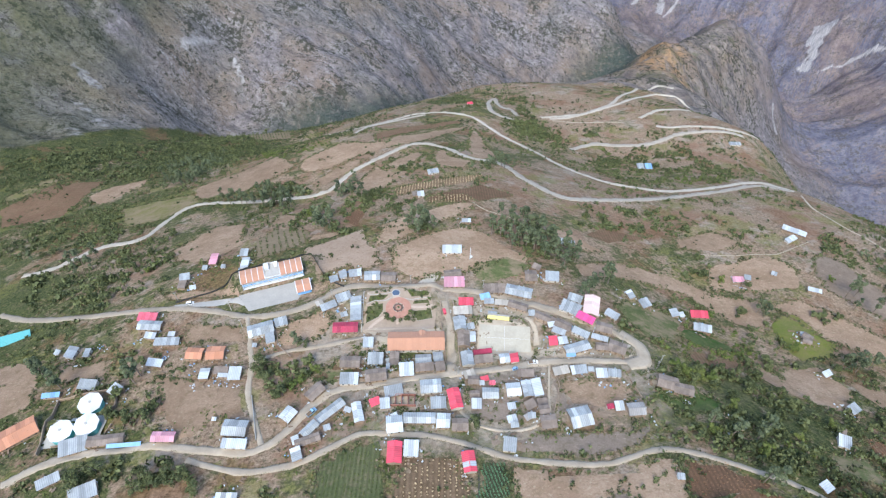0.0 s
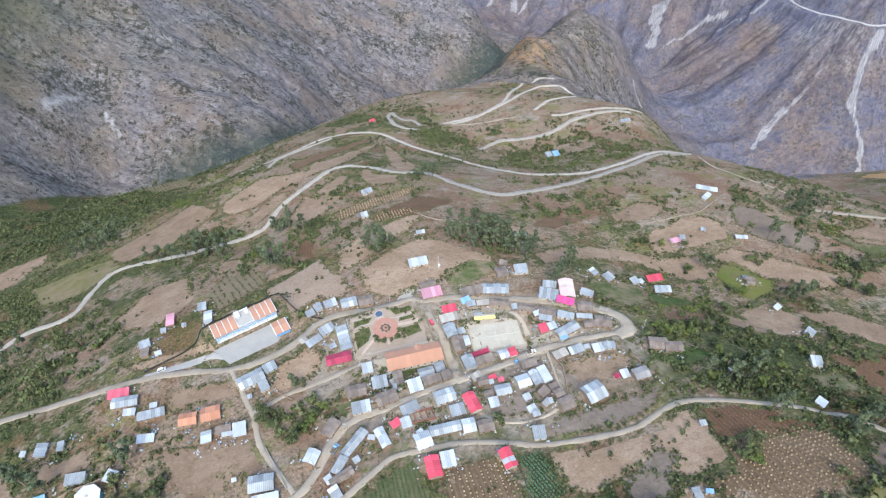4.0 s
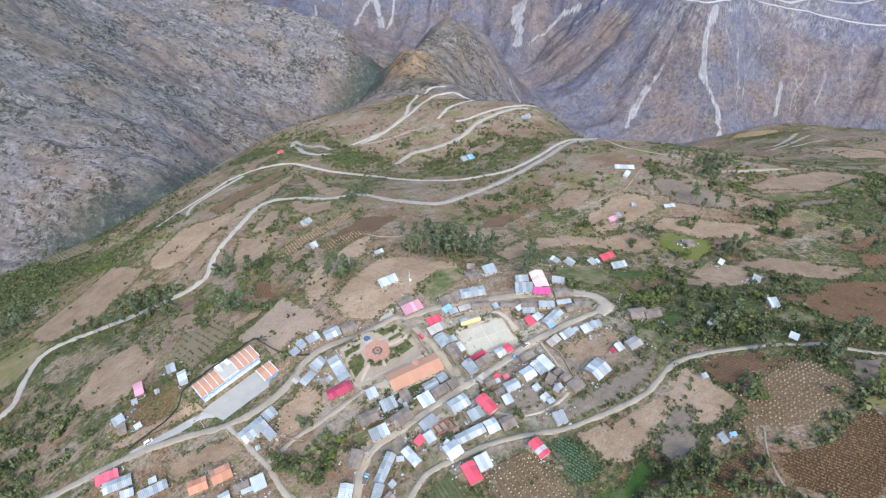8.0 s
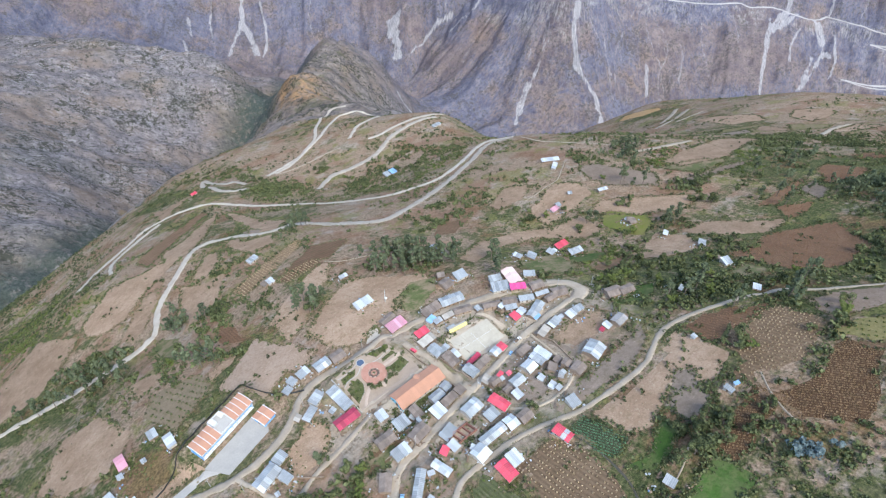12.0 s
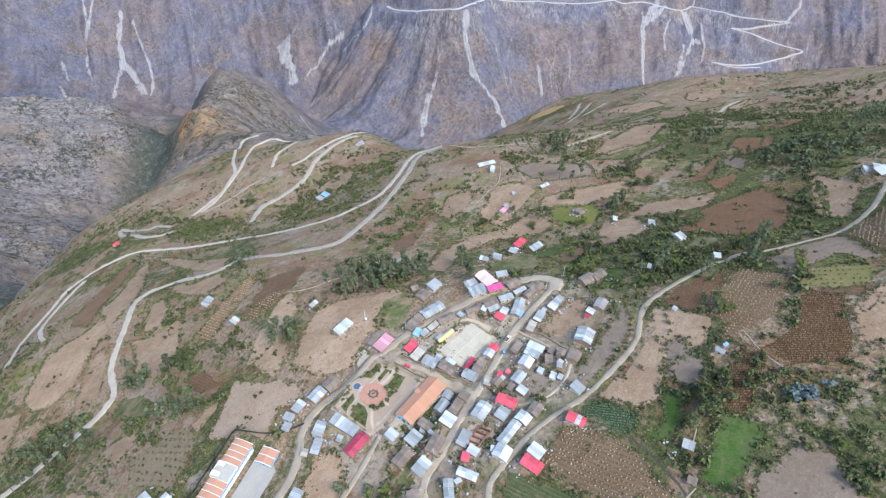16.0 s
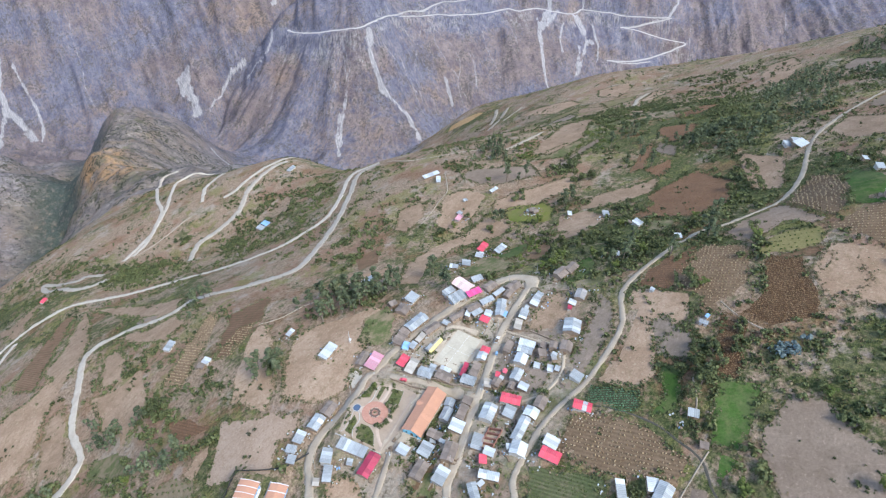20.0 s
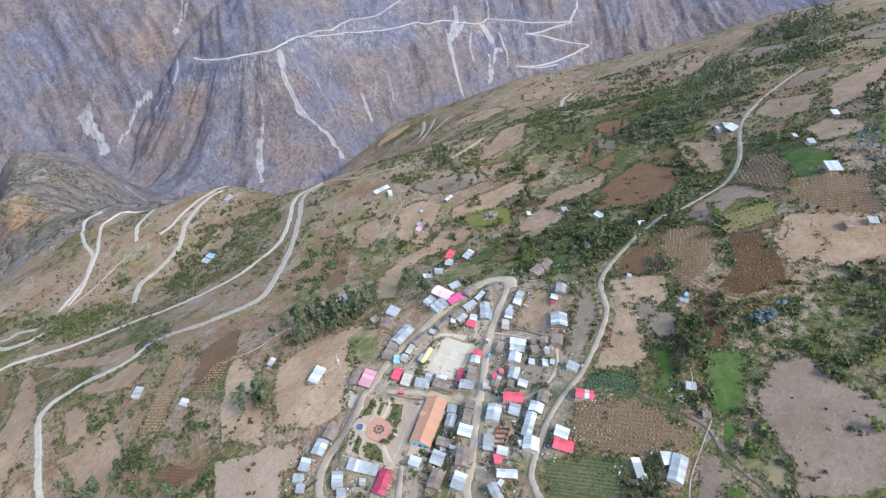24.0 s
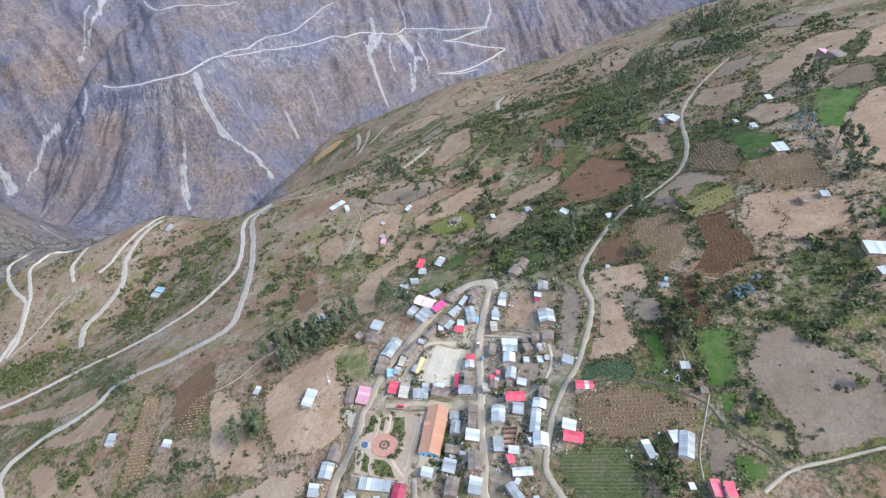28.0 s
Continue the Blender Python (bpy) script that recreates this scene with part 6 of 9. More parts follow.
church = gable_hall("church", -14.9, 189.6, 2.0, 30.6, 11.2, 1.2, 3.6, 2.7, ROOFS["evenclay"], PLASTER, TURQUOISE, "long church with orange clay roof and turquoise gable end", "church", 12)
piece("door", box("door", -15.42, -0.9, -0.2, -15.3, 0.9, 2.5, WOOD), church, label="dark wooden double door")
for u in (-3.2, 3.2):
    piece("window", box("window", -15.42, u - 0.45, 1.0, -15.32, u + 0.45, 2.2, GLASS), church)
for u in (-11, -7, -3, 1, 5, 9, 13):
    for sy in (-1, 1):
        y0, y1 = sorted((sy * 5.62, sy * 5.5))
        piece("window", box("window", u - 0.4, y0, 1.2, u + 0.4, y1, 2.4, GLASS), church)
piece("porch_roof", mesh_of("porch", [(1.5, 6.4, 3.9), (5.1, 6.4, 3.9), (3.3, 6.4, 5.0), (1.5, 3.0, 4.6), (5.1, 3.0, 4.6), (3.3, 2.4, 5.5)],
                            [(0, 1, 2), (0, 2, 5, 3), (1, 4, 5, 2), (3, 5, 4), (0, 3, 4, 1)], ROOFS["evenclay"]), church)


def build_school():
    top = thing("school_building", -109.4, 248.9, -12.5, 18.2, "two-storey blue and white school with banded orange roof", "school")
    l, w, h = 19.2, 4.9, 6.4
    piece("back_wall", box("wall", -l, w - 0.3, -2, l, w, h, WHITE), top)
    for sx in (-1, 1):
        x0, x1 = sorted((sx * l, sx * (l - 0.3)))
        piece("end_wall", box("wall", x0, -w, -2, x1, w - 0.3, h, SKYBLUE), top, label="sky blue end wall")
    piece("inner_wall", box("wall", -l + 0.3, -w + 2.0, -1, l - 0.3, -w + 2.25, h, BLUEPLASTER), top)
    for z in (0.0, 3.15, 6.3):
        piece("floor_slab", box("slab", -l + 0.02, -w - 0.25, z - 0.12, l - 0.02, w - 0.31, z + 0.12, WHITE), top)
    for k in range(13):
        u = -l + 0.35 + k * (2 * l - 0.7) / 12
        piece("column", box("column", u - 0.16, -w - 0.2, 0.12, u + 0.16, -w + 0.15, 6.18, WHITE), top)
        if k < 12:
            d = (2 * l - 0.7) / 12
            for z in (0.12, 3.27):
                piece("window", box("window", u + 0.5, -w + 1.92, z + 1.0, u + d - 0.5, -w + 1.99, z + 2.3, GLASS), top)
            piece("railing", box("rail", u + 0.18, -w - 0.16, 3.27, u + d - 0.18, -w - 0.08, 4.2, SKYBLUE), top, label="sky blue balcony railing")
    # roofs: four orange panels with white ribs at each end, a flat grey stair block between
    def banked(x0, x1, n):
        xs = np.linspace(x0, x1, n + 1)
        for a, b in zip(xs, xs[1:]):
            arc = [(-w - 0.7, h + 0.05), (-w + 2.5, h + 0.75), (0.6, h + 1.15), (w - 2.0, h + 0.9), (w + 0.6, h + 0.3)]
            for (ya, za), (yb, zb) in zip(arc, arc[1:]):
                piece("roof_panel", slab("panel", [(a + 0.17, ya, za), (b - 0.17, ya, za), (b - 0.17, yb, zb), (a + 0.17, yb, zb)], 0.1, ROOFS["evenclay"]), top)
        for a in xs:
            arc = [(-w - 0.8, h + 0.08), (-w + 2.5, h + 0.83), (0.6, h + 1.23), (w - 2.0, h + 0.98), (w + 0.7, h + 0.38)]
            for (ya, za), (yb, zb) in zip(arc, arc[1:]):
                piece("roof_rib", slab("rib", [(a - 0.18, ya, za), (a + 0.18, ya, za), (a + 0.18, yb, zb), (a - 0.18, yb, zb)], 0.25, WHITE), top)
    banked(-l - 0.3, -4.6, 4)
    banked(5.2, l + 0.3, 4)
    piece("stair_roof", box("flat", -4.2, -w + 0.2, h, 4.8, w + 1.0, h + 0.35, CONCRETE), top, label="flat grey concrete roof")
    piece("parapet", box("parapet", -4.3, w + 0.9, h, 4.9, w + 1.2, h + 1.2, WHITE), top)
    piece("water_tank_room", box("tower", -4.0, 1.0, h + 0.35, -1.0, w + 0.8, h + 2.1, WHITE), top)
    piece("water_tank_room", box("tower", 2.4, 2.0, h + 0.35, 4.6, w + 0.8, h + 1.6, WHITE), top)
    small = thing("classroom_block", -88.2, 239.8, -12.5, 18.2, "small blue classroom block with two orange roof panels", "school")
    for name, b in (("wall", (-4.2, -4.4, -1, 4.2, -4.1, 3.2)), ("wall", (-4.2, 4.1, -1, 4.2, 4.4, 3.2)), ("wall", (-4.2, -4.1, -1, -3.9, 4.1, 3.2)), ("wall", (3.9, -4.1, -1, 4.2, 4.1, 3.2))):
        piece(name, box("wall", *b, SKYBLUE), small)
    for a, b in ((-4.6, 0), (0, 4.6)):
        for (ya, za), (yb, zb) in (((-5, 3.2), (0.3, 4.2)), ((0.3, 4.2), (5, 3.4))):
            piece("roof_panel", slab("panel", [(a + 0.2, ya, za), (b - 0.2, ya, za), (b - 0.2, yb, zb), (a + 0.2, yb, zb)], 0.1, ROOFS["evenclay"]), small)
    for a in (-4.6, 0, 4.6):
        for (ya, za), (yb, zb) in (((-5.1, 3.28), (0.3, 4.28)), ((0.3, 4.28), (5.1, 3.48))):
            piece("roof_rib", slab("rib", [(a - 0.22, ya, za), (a + 0.22, ya, za), (a + 0.22, yb, zb), (a - 0.22, yb, zb)], 0.4, WHITE), small)
    piece("door", box("door", -4.3, -0.5, 0, -4.22, 0.5, 2.1, WOOD), small)
    yard = np.array([(-128.5, 233.5), (-119.5, 221.5), (-90.5, 230.5), (-83.5, 248.5), (-91, 246), (-123, 235.5)], float)
    tagged(new("school_yard", sheet("school_yard", yard, 4.0, 0.25, CONCRETE)), "pale concrete school yard", "yard", kind="structure")
    tagged(new("ramp", sheet("ramp", np.array([(-128, 232.5), (-122.5, 226), (-150, 228), (-171, 231), (-172, 234), (-150, 233)], float), 3.0, 0.3, CONCRETE)), "pale concrete ramp up to the school yard", "ramp", kind="structure")


build_school()


def wall_run(pts, high, material, label, name="garden_wall", thick=0.4):
    """A wall over the ground in straight lengths, each one a part."""
    x, y = pts[0]
    top = thing(name, x, y, float(gz(x, y)), 0, label, "wall")
    z = float(gz(x, y))
    for (ax, ay), (bx, by) in zip(pts, pts[1:]):
        n = max(1, int(math.hypot(bx - ax, by - ay) / 5))
        for k in range(n):
            p, q = [np.array((ax + (bx - ax) * s, ay + (by - ay) * s)) for s in (k / n, (k + 1) / n)]
            d = (q - p) / np.hypot(*(q - p))
            o = np.array((-d[1], d[0])) * thick / 2
            zp, zq = float(gz(*p)), float(gz(*q))
            v = []
            for dz in (-0.6, high):
                v += [(*(p - o - (x, y)), zp + dz - z), (*(q - o - (x, y)), zq + dz - z), (*(q + o - (x, y)), zq + dz - z), (*(p + o - (x, y)), zp + dz - z)]
            piece("wall_length", mesh_of("length", v, BOX, material), top)
    return top


def net_fence(pts, high=1.8):
    x, y = pts[0]
    z = float(gz(x, y))
    top = thing("fence", x, y, z, 0, "dark netting fence on thin posts", "fence")
    for (ax, ay), (bx, by) in zip(pts, pts[1:]):
        n = max(1, int(math.hypot(bx - ax, by - ay) / 3))
        for k in range(n):
            p, q = [np.array((ax + (bx - ax) * s, ay + (by - ay) * s)) for s in (k / n, (k + 1) / n)]
            d = (q - p) / np.hypot(*(q - p))
            o = np.array((-d[1], d[0])) * 0.03
            zp, zq = float(gz(*p)), float(gz(*q))
            v = []
            for dz in (0.05, high):
                v += [(*(p - o - (x, y)), zp + dz - z), (*(q - o - (x, y)), zq + dz - z), (*(q + o - (x, y)), zq + dz - z), (*(p + o - (x, y)), zp + dz - z)]
            piece("netting", mesh_of("netting", v, BOX, BLACKNET), top)
            piece("post", box("post", p[0] - x - 0.06, p[1] - y - 0.06, zp - z - 0.4, p[0] - x + 0.06, p[1] - y + 0.06, zp - z + high + 0.15, WOOD), top)


net_fence([(-129, 256), (-108, 264), (-88, 270), (-74, 246), (-62, 238)])
net_fence([(-129, 256), (-150, 242), (-172, 236)])

# the plaza: paved roundel with a planted middle, pool, winding paths and beds
PX, PY = -26.5, 216.2


def disc(name, cx, cy, r0, r1, z0, z1, material, n=48, parent=None, label=""):
    v, f = [], []
    for k in range(n):
        a = 2 * math.pi * k / n
        for r, z in ((r0, z1), (r1, z1), (r1, z0), (r0, z0)):
            v.append((cx + r * math.cos(a), cy + r * math.sin(a), z))
    for k in range(n):
        a, b = 4 * k, 4 * ((k + 1) % n)
        for s in range(4):
            f.append((a + s, b + s, b + (s + 1) % 4, a + (s + 1) % 4)[::-1])
    return piece(name, mesh_of(name, v, f, material), parent, label=label)


plaza_z = float(gz(PX, PY))
plaza_poly = np.array([(-46, 228), (-30, 232), (-8, 228), (-4, 212), (-5, 198), (-30, 197), (-46, 200)], float)
tagged(new("plaza_ground", sheet("plaza_ground", plaza_poly, 4.0, 0.28, ADOBEDUST)), "dusty earth of the village plaza", "plaza", kind="structure")
INNER = plain_material("inner_paving", (0.10, 0.07, 0.058), (0.15, 0.105, 0.085), 0.6, 0.9, 0.2, 0.05)
roundel = thing("plaza_roundel", PX, PY, plaza_z, 0, "round terracotta paved terrace with a planted middle", "terrace")
for k in range(24):
    a0, a1 = 2 * math.pi * k / 24, 2 * math.pi * (k + 1) / 24
    v = []
    for z in (-0.3, 0.75):
        v += [(r * math.cos(a), r * math.sin(a), z) for r, a in ((3.4, a0 + 0.004), (7.6, a0 + 0.004), (7.6, a1 - 0.004), (3.4, a1 - 0.004))]
    piece("paving_wedge", mesh_of("wedge", v, BOX, TERRA), roundel)
disc("inner_floor", 0, 0, 1.7, 3.38, -0.3, 0.35, INNER, 32, roundel, "dark red sunken inner floor")
for k in range(8):
    a0, a1 = 2 * math.pi * (k + 0.1) / 8, 2 * math.pi * (k + 0.75) / 8
    v = []
    for z in (0.3, 1.15):
        v += [(r * math.cos(a), r * math.sin(a), z) for r, a in ((3.1, a0), (3.42, a0), (3.42, a1), (3.1, a1))]
    piece("bench", mesh_of("bench", v, BOX, PINKPAVE), roundel, label="pale pinkish curved bench")
disc("planter", 0, 0, 1.3, 1.68, -0.3, 1.0, TERRA, 24, roundel)
pool = thing("fountain_pool", -28.5, 227.2, plaza_z, 0, "small round pool with a pale rim and blue water", "pool")
disc("rim", 0, 0, 2.2, 2.7, -0.3, 0.7, CONCRETE, 28, pool)
disc("water", 0, 0, 0.0, 2.19, -0.3, 0.5, WATER, 28, pool, "dark blue still water")
side = thing("side_terrace", -27.8, 223.0, plaza_z, 0, "small round pale side terrace", "terrace")
disc("floor", 0, 0, 0, 2.6, -0.3, 0.6, PINKPAVE, 28, side)
for pts, wd in (([(-30, 225), (-35, 221.5), (-41, 221.5), (-45.5, 219)], 0.8), ([(-24.5, 223.5), (-19, 222.5), (-14, 223.5), (-9.5, 224)], 0.8), ([(-31, 228), (-37, 226.5), (-45, 226)], 0.7)):
    strip("path", pts, wd, CONCRETE, "narrow pale winding garden path", "path", lift=0.45, step=1.5, ragged=0.0)
for pts, wd in (([(-19, 217), (-12, 217), (-6, 218)], 3.2), ([(-32, 211), (-38, 207), (-43, 201)], 3.2), ([(-26.5, 209), (-26.5, 204)], 3.0), ([(-46, 201), (-27, 201.5), (-5, 202)], 2.6)):
    strip("pavement", pts, wd, PINKPAVE, "pale pinkish paved walk of the plaza", "pavement", lift=0.42, step=2.0, ragged=0.05)
GREENBED = field_material("garden_bed", (0.065, 0.08, 0.028), (0.11, 0.11, 0.05), (0.19, 0.155, 0.095), scale=0.3)
for pts in ([(-45, 220), (-35.5, 222.5), (-33, 226), (-44, 225)], [(-45, 205), (-38, 209.5), (-35.5, 214), (-36, 219.5), (-45, 217)], [(-19, 224.5), (-9, 225.5), (-8, 228), (-22, 230)],
            [(-18, 219.2), (-8, 220), (-9, 222.5), (-17, 221.5)], [(-18, 214), (-7, 215), (-6, 209), (-15, 207)]):
    tagged(new("garden_bed", sheet("garden_bed", np.array(pts, float), 2.5, 0.36, GREENBED)), "green planted bed with shrubs", "garden bed", kind="structure")
# edging stones of the beds
edging = thing("edging_stones", -15, 210, plaza_z, 0, "row of whitewashed edging stones round the beds", "edging")
stone = box("stone", -0.22, -0.17, -0.2, 0.22, 0.17, 0.25, CONCRETE)
for line in ([(-18, 214), (-15, 207), (-6, 209), (-7, 215)], [(-18, 221.6), (-9, 222.6)], [(-35.5, 214), (-38, 209.5), (-45, 205)], [(-45, 226.5), (-33, 229.5), (-22, 230.3), (-8, 228.3)]):
    for (ax, ay), (bx, by) in zip(line, line[1:]):
        n = int(math.hypot(bx - ax, by - ay) / 1.3)
        for k in range(n):
            px, py = ax + (bx - ax) * k / n, ay + (by - ay) * k / n
            piece("stone", stone, edging, pose(px + 15, py - 210, float(gz(px, py)) - plaza_z + 0.3, 0, 0, 17 * k))

# the sports court in poured panels
court = thing("sports_court", 35.2, 194.1, 1.1, -3.5, "pale concrete sports court in poured panels", "court")
for i in range(7):
    for j in range(4):
        x0, y0 = -14.6 + i * 4.18, -8.6 + j * 4.3
        piece("slab_panel", box("panel", x0 + 0.02, y0 + 0.02, -0.5, x0 + 4.16, y0 + 4.28, 0.42, COURT), court)
for b in ((-14, -0.05, 14, 0.05), (-0.05, -8, 0.05, 8)):
    piece("court_line", box("line", b[0], b[1], 0.42, b[2], b[3], 0.426, WHITE), court)
stand = thing("bleacher", 32.5, 208.6, 0.6, -7, "long yellow painted concrete bleacher with a grey back row", "bleacher")
for k, m in enumerate((YELLOW, YELLOW, CONCRETE)):
    piece("step", box("step", -6.4, -1.2 + 0.95 * k, -0.6, 6.4, -0.27 + 0.95 * k, 0.75 + 0.3 * k, m), stand)
piece("back_wall", box("back", -6.4, 1.7, -0.6, -1.0, 3.3, 1.5, ROOFS["tin"]), stand)


# reservoirs
def reservoir(x, y, r, z):
    top = thing("water_reservoir", x, y, z, 22.5, "octagonal teal water tank with white panelled roof", "water tank", "reservoirs of the compound")
    c = [(r * math.cos(math.pi * k / 4), r * math.sin(math.pi * k / 4)) for k in range(8)]
    for k in range(8):
        (ax, ay), (bx, by) = c[k], c[(k + 1) % 8]
        s = 0.93
        v = [(ax * s, ay * s, -1.5), (bx * s, by * s, -1.5), (bx * 0.88, by * 0.88, -1.5), (ax * 0.88, ay * 0.88, -1.5), (ax * s, ay * s, 4.0), (bx * s, by * s, 4.0), (bx * 0.88, by * 0.88, 4.0), (ax * 0.88, ay * 0.88, 4.0)]
        piece("wall_panel", mesh_of("wall", v, BOX, TEAL), top)
        v = [(ax, ay, 4.02), (bx, by, 4.02), (0, 0, 5.0), (ax, ay, 4.16), (bx, by, 4.16), (0, 0, 5.14)]
        piece("roof_panel", mesh_of("roof", v, [(0, 2, 1), (3, 4, 5), (0, 1, 4, 3), (1, 2, 5, 4), (2, 0, 3, 5)], WHITE), top)
    disc("vent_cap", 0, 0, 0, 0.7, 4.9, 5.5, CONCRETE, 12, top, "small grey vent cap")


reservoir(-182.5, 150.4, 6.3, 2.6)
reservoir(-177.3, 136.5, 6.3, 7.2)
reservoir(-188.8, 132.9, 6.2, 7.2)
tagged(new("compound_floor", sheet("compound_floor", np.array([(-200, 143), (-170, 144), (-170, 128), (-198, 125)], float), 4.0, 0.3, CONCRETE)), "pale concrete floor of the tank compound", "yard", kind="structure")
wall_run([(-206, 157), (-190, 158.5), (-174, 160), (-170, 150), (-172, 143)], 2.2, ADOBE, "tall adobe compound wall round the reservoirs")
wall_run([(-206, 157), (-201, 140), (-196, 121)], 2.2, ADOBE, "tall adobe compound wall round the reservoirs")
wall_run([(-192, 126), (-168, 129), (-166, 138)], 1.6, ADOBE, "adobe compound wall beside the road")

# lane walls, the roofless ruin, yard walls
wall_run([(-1.5, 221), (-1, 206), (0, 190), (2, 176), (6, 168)], 1.5, ADOBE, "old adobe wall along the lane")
wall_run([(6.5, 222), (7, 206), (8.5, 190), (9.5, 172)], 1.6, ADOBE, "old adobe wall along the lane")
wall_run([(-48, 229), (-47.5, 214), (-47, 199)], 0.8, CONCRETE, "low grey plaza wall")
wall_run([(97, 160), (99, 147), (90, 138.5)], 1.0, ADOBE, "low adobe wall round a field")
wall_run([(58, 171), (60, 157), (57, 147), (54, 138)], 1.1, ADOBE, "low stone wall beside the footpath")
for k in range(5):
    u = -27 + 3.2 * k
    wall_run([(u, 149.7), (u + 0.3, 143.2)], 2.3, REDBRICK, "roofless red brick partition wall", "ruin_wall")
wall_run([(-27.4, 149.9), (-13.4, 149.9)], 2.3, REDBRICK, "roofless red brick house wall", "ruin_wall")
wall_run([(-27.2, 143.1), (-13.2, 142.8)], 1.9, REDBRICK, "roofless red brick house wall", "ruin_wall")
wall_run([(-95, 197), (-94, 190), (-84, 180)], 1.0, ADOBE, "low adobe wall beside the track")
wall_run([(-98, 152), (-91, 133), (-88, 124)], 1.1, CONCRETE, "low pale wall beside the track")


# parked vehicles
def vehicle(name, x, y, yaw, size, paint, label, category, bed=False):
    l, w, h = size
    z = float(gz(x, y)) + 0.5
    top = thing(name, x, y, z, yaw, label, category)
    prof = [(-l / 2, 0.35), (l / 2, 0.35), (l / 2, 0.75), (l * 0.28, 0.9), (-l / 2, 0.95)]
    v = [(a, s * w / 2, b) for s in (-1, 1) for a, b in prof]
    piece("body", mesh_of("body", v, [(0, 1, 2, 3, 4), (9, 8, 7, 6, 5)] + [(k, 5 + k, 5 + (k + 1) % 5, (k + 1) % 5) for k in range(5)], paint), top)
    back = -0.02 if bed else -l * 0.46
    for nm, s, z0, z1, m in (("cabin", 0.46, 0.9, h - 0.1, GLASS), ("roof", 0.43, h - 0.1, h, paint)):
        a, b = back + 0.1, l * 0.26 - (0.3 if nm == "roof" else 0)
        piece(nm, box(nm, a, -w * s, z0, b, w * s, z1, m), top)
    if bed:
        piece("cargo_bed", box("bed", -l * 0.48, -w * 0.45, 0.95, -0.1, w * 0.45, 1.15, WOOD), top)
    for sx in (-0.32, 0.3):
        for sy in (-1, 1):
            n = 12
            v = [(sx * l + 0.33 * math.cos(2 * math.pi * k / n), sy * (w / 2 - 0.1) + o, 0.33 + 0.33 * math.sin(2 * math.pi * k / n)) for o in (-0.11, 0.11) for k in range(n)]
            piece("wheel", mesh_of("wheel", v, [tuple(range(n))[::-1], tuple(range(n, 2 * n))] + [(k, (k + 1) % n, n + (k + 1) % n, n + k) for k in range(n)], BLACKNET), top)


vehicle("car", 0.9, 213.5, 100, (4.2, 1.75, 1.5), ROOFS["red"], "red car parked at the plaza", "car")
vehicle("pickup_truck", 48.6, 173.6, 8, (5.3, 1.9, 1.75), WHITE, "white pickup parked on the village street", "pickup", True)
vehicle("truck", -64.5, 139.5, 48, (5.6, 2.1, 2.1), BLUEPLASTER, "blue truck parked beside the street", "truck", True)
vehicle("mototaxi", 38.6, 169.4, 20, (3.0, 1.5, 1.7), ROOFS["blue"], "blue three-wheeled mototaxi parked at the street", "mototaxi")
vehicle("van", -160.5, 232.5, 14, (4.8, 1.9, 1.9), WHITE, "white van parked on the school ramp", "van")


def pole(x, y, high, label="thin concrete utility pole with a crossarm"):
    z = float(gz(x, y))
    top = thing("utility_pole", x, y, z, 20, label, "pole", "village poles")
    v = [(r * math.cos(math.pi * k / 4), r * math.sin(math.pi * k / 4), zz) for r, zz in ((0.18, -0.5), (0.11, high)) for k in range(8)]
    piece("shaft", mesh_of("shaft", v, [(k, (k + 1) % 8, 8 + (k + 1) % 8, 8 + k) for k in range(8)] + [tuple(range(8, 16))], CONCRETE), top)
    piece("crossarm", box("arm", -0.9, -0.08, high - 0.7, 0.9, 0.08, high - 0.55, CONCRETE), top)
    for u in (-0.8, 0, 0.8):
        piece("insulator", box("ins", u - 0.06, -0.06, high - 0.55, u + 0.06, 0.06, high - 0.3, WHITE), top)


for x, y in ((-130, 222), (-68, 229), (-20, 238), (25, 236), (70, 216), (100, 188), (-75, 133), (-40, 160), (8, 165), (60, 178), (-118, 205), (-172, 239), (118, 175)):
    pole(x, y, 8.5)
mast = thing("radio_mast", 18, 266, float(gz(18, 266)), 0, "white radio mast with a small dish beside the field", "mast")
for k in range(3):
    a = 2 * math.pi * k / 3
    piece("leg", slab("leg", [(0.5 * math.cos(a) - 0.08, 0.5 * math.sin(a), -0.3), (0.5 * math.cos(a) + 0.08, 0.5 * math.sin(a), -0.3), (0.12 * math.cos(a) + 0.06, 0.12 * math.sin(a), 12.5), (0.12 * math.cos(a) - 0.06, 0.12 * math.sin(a), 12.5)], 0.12, WHITE), mast)
for k in range(8):
    z = 0.8 + 1.4 * k
    r = 0.5 - 0.38 * z / 12.5
    disc("brace", 0, 0, r - 0.06, r + 0.03, z, z + 0.1, WHITE, 6, mast)
disc("dish", 0.6, 0, 0, 0.9, 3.0, 3.3, WHITE, 16, mast, "white dish")
tarp = thing("tarpaulin", -285, 225, float(gz(-285, 225)), 20, "teal green tarpaulin shelter", "tarpaulin")
piece("cover", slab("cover", [(-11, -4, 1.6), (11, -4, 1.6), (10, 4, 2.6), (-10, 4, 2.4)], 0.05, TEAL), tarp)
for u in (-9, 0, 9):
    for v in (-3.4, 3.2):
        piece("post", box("post", u - 0.08, v - 0.08, -3, u + 0.08, v + 0.08, 1.5, WOOD), tarp)
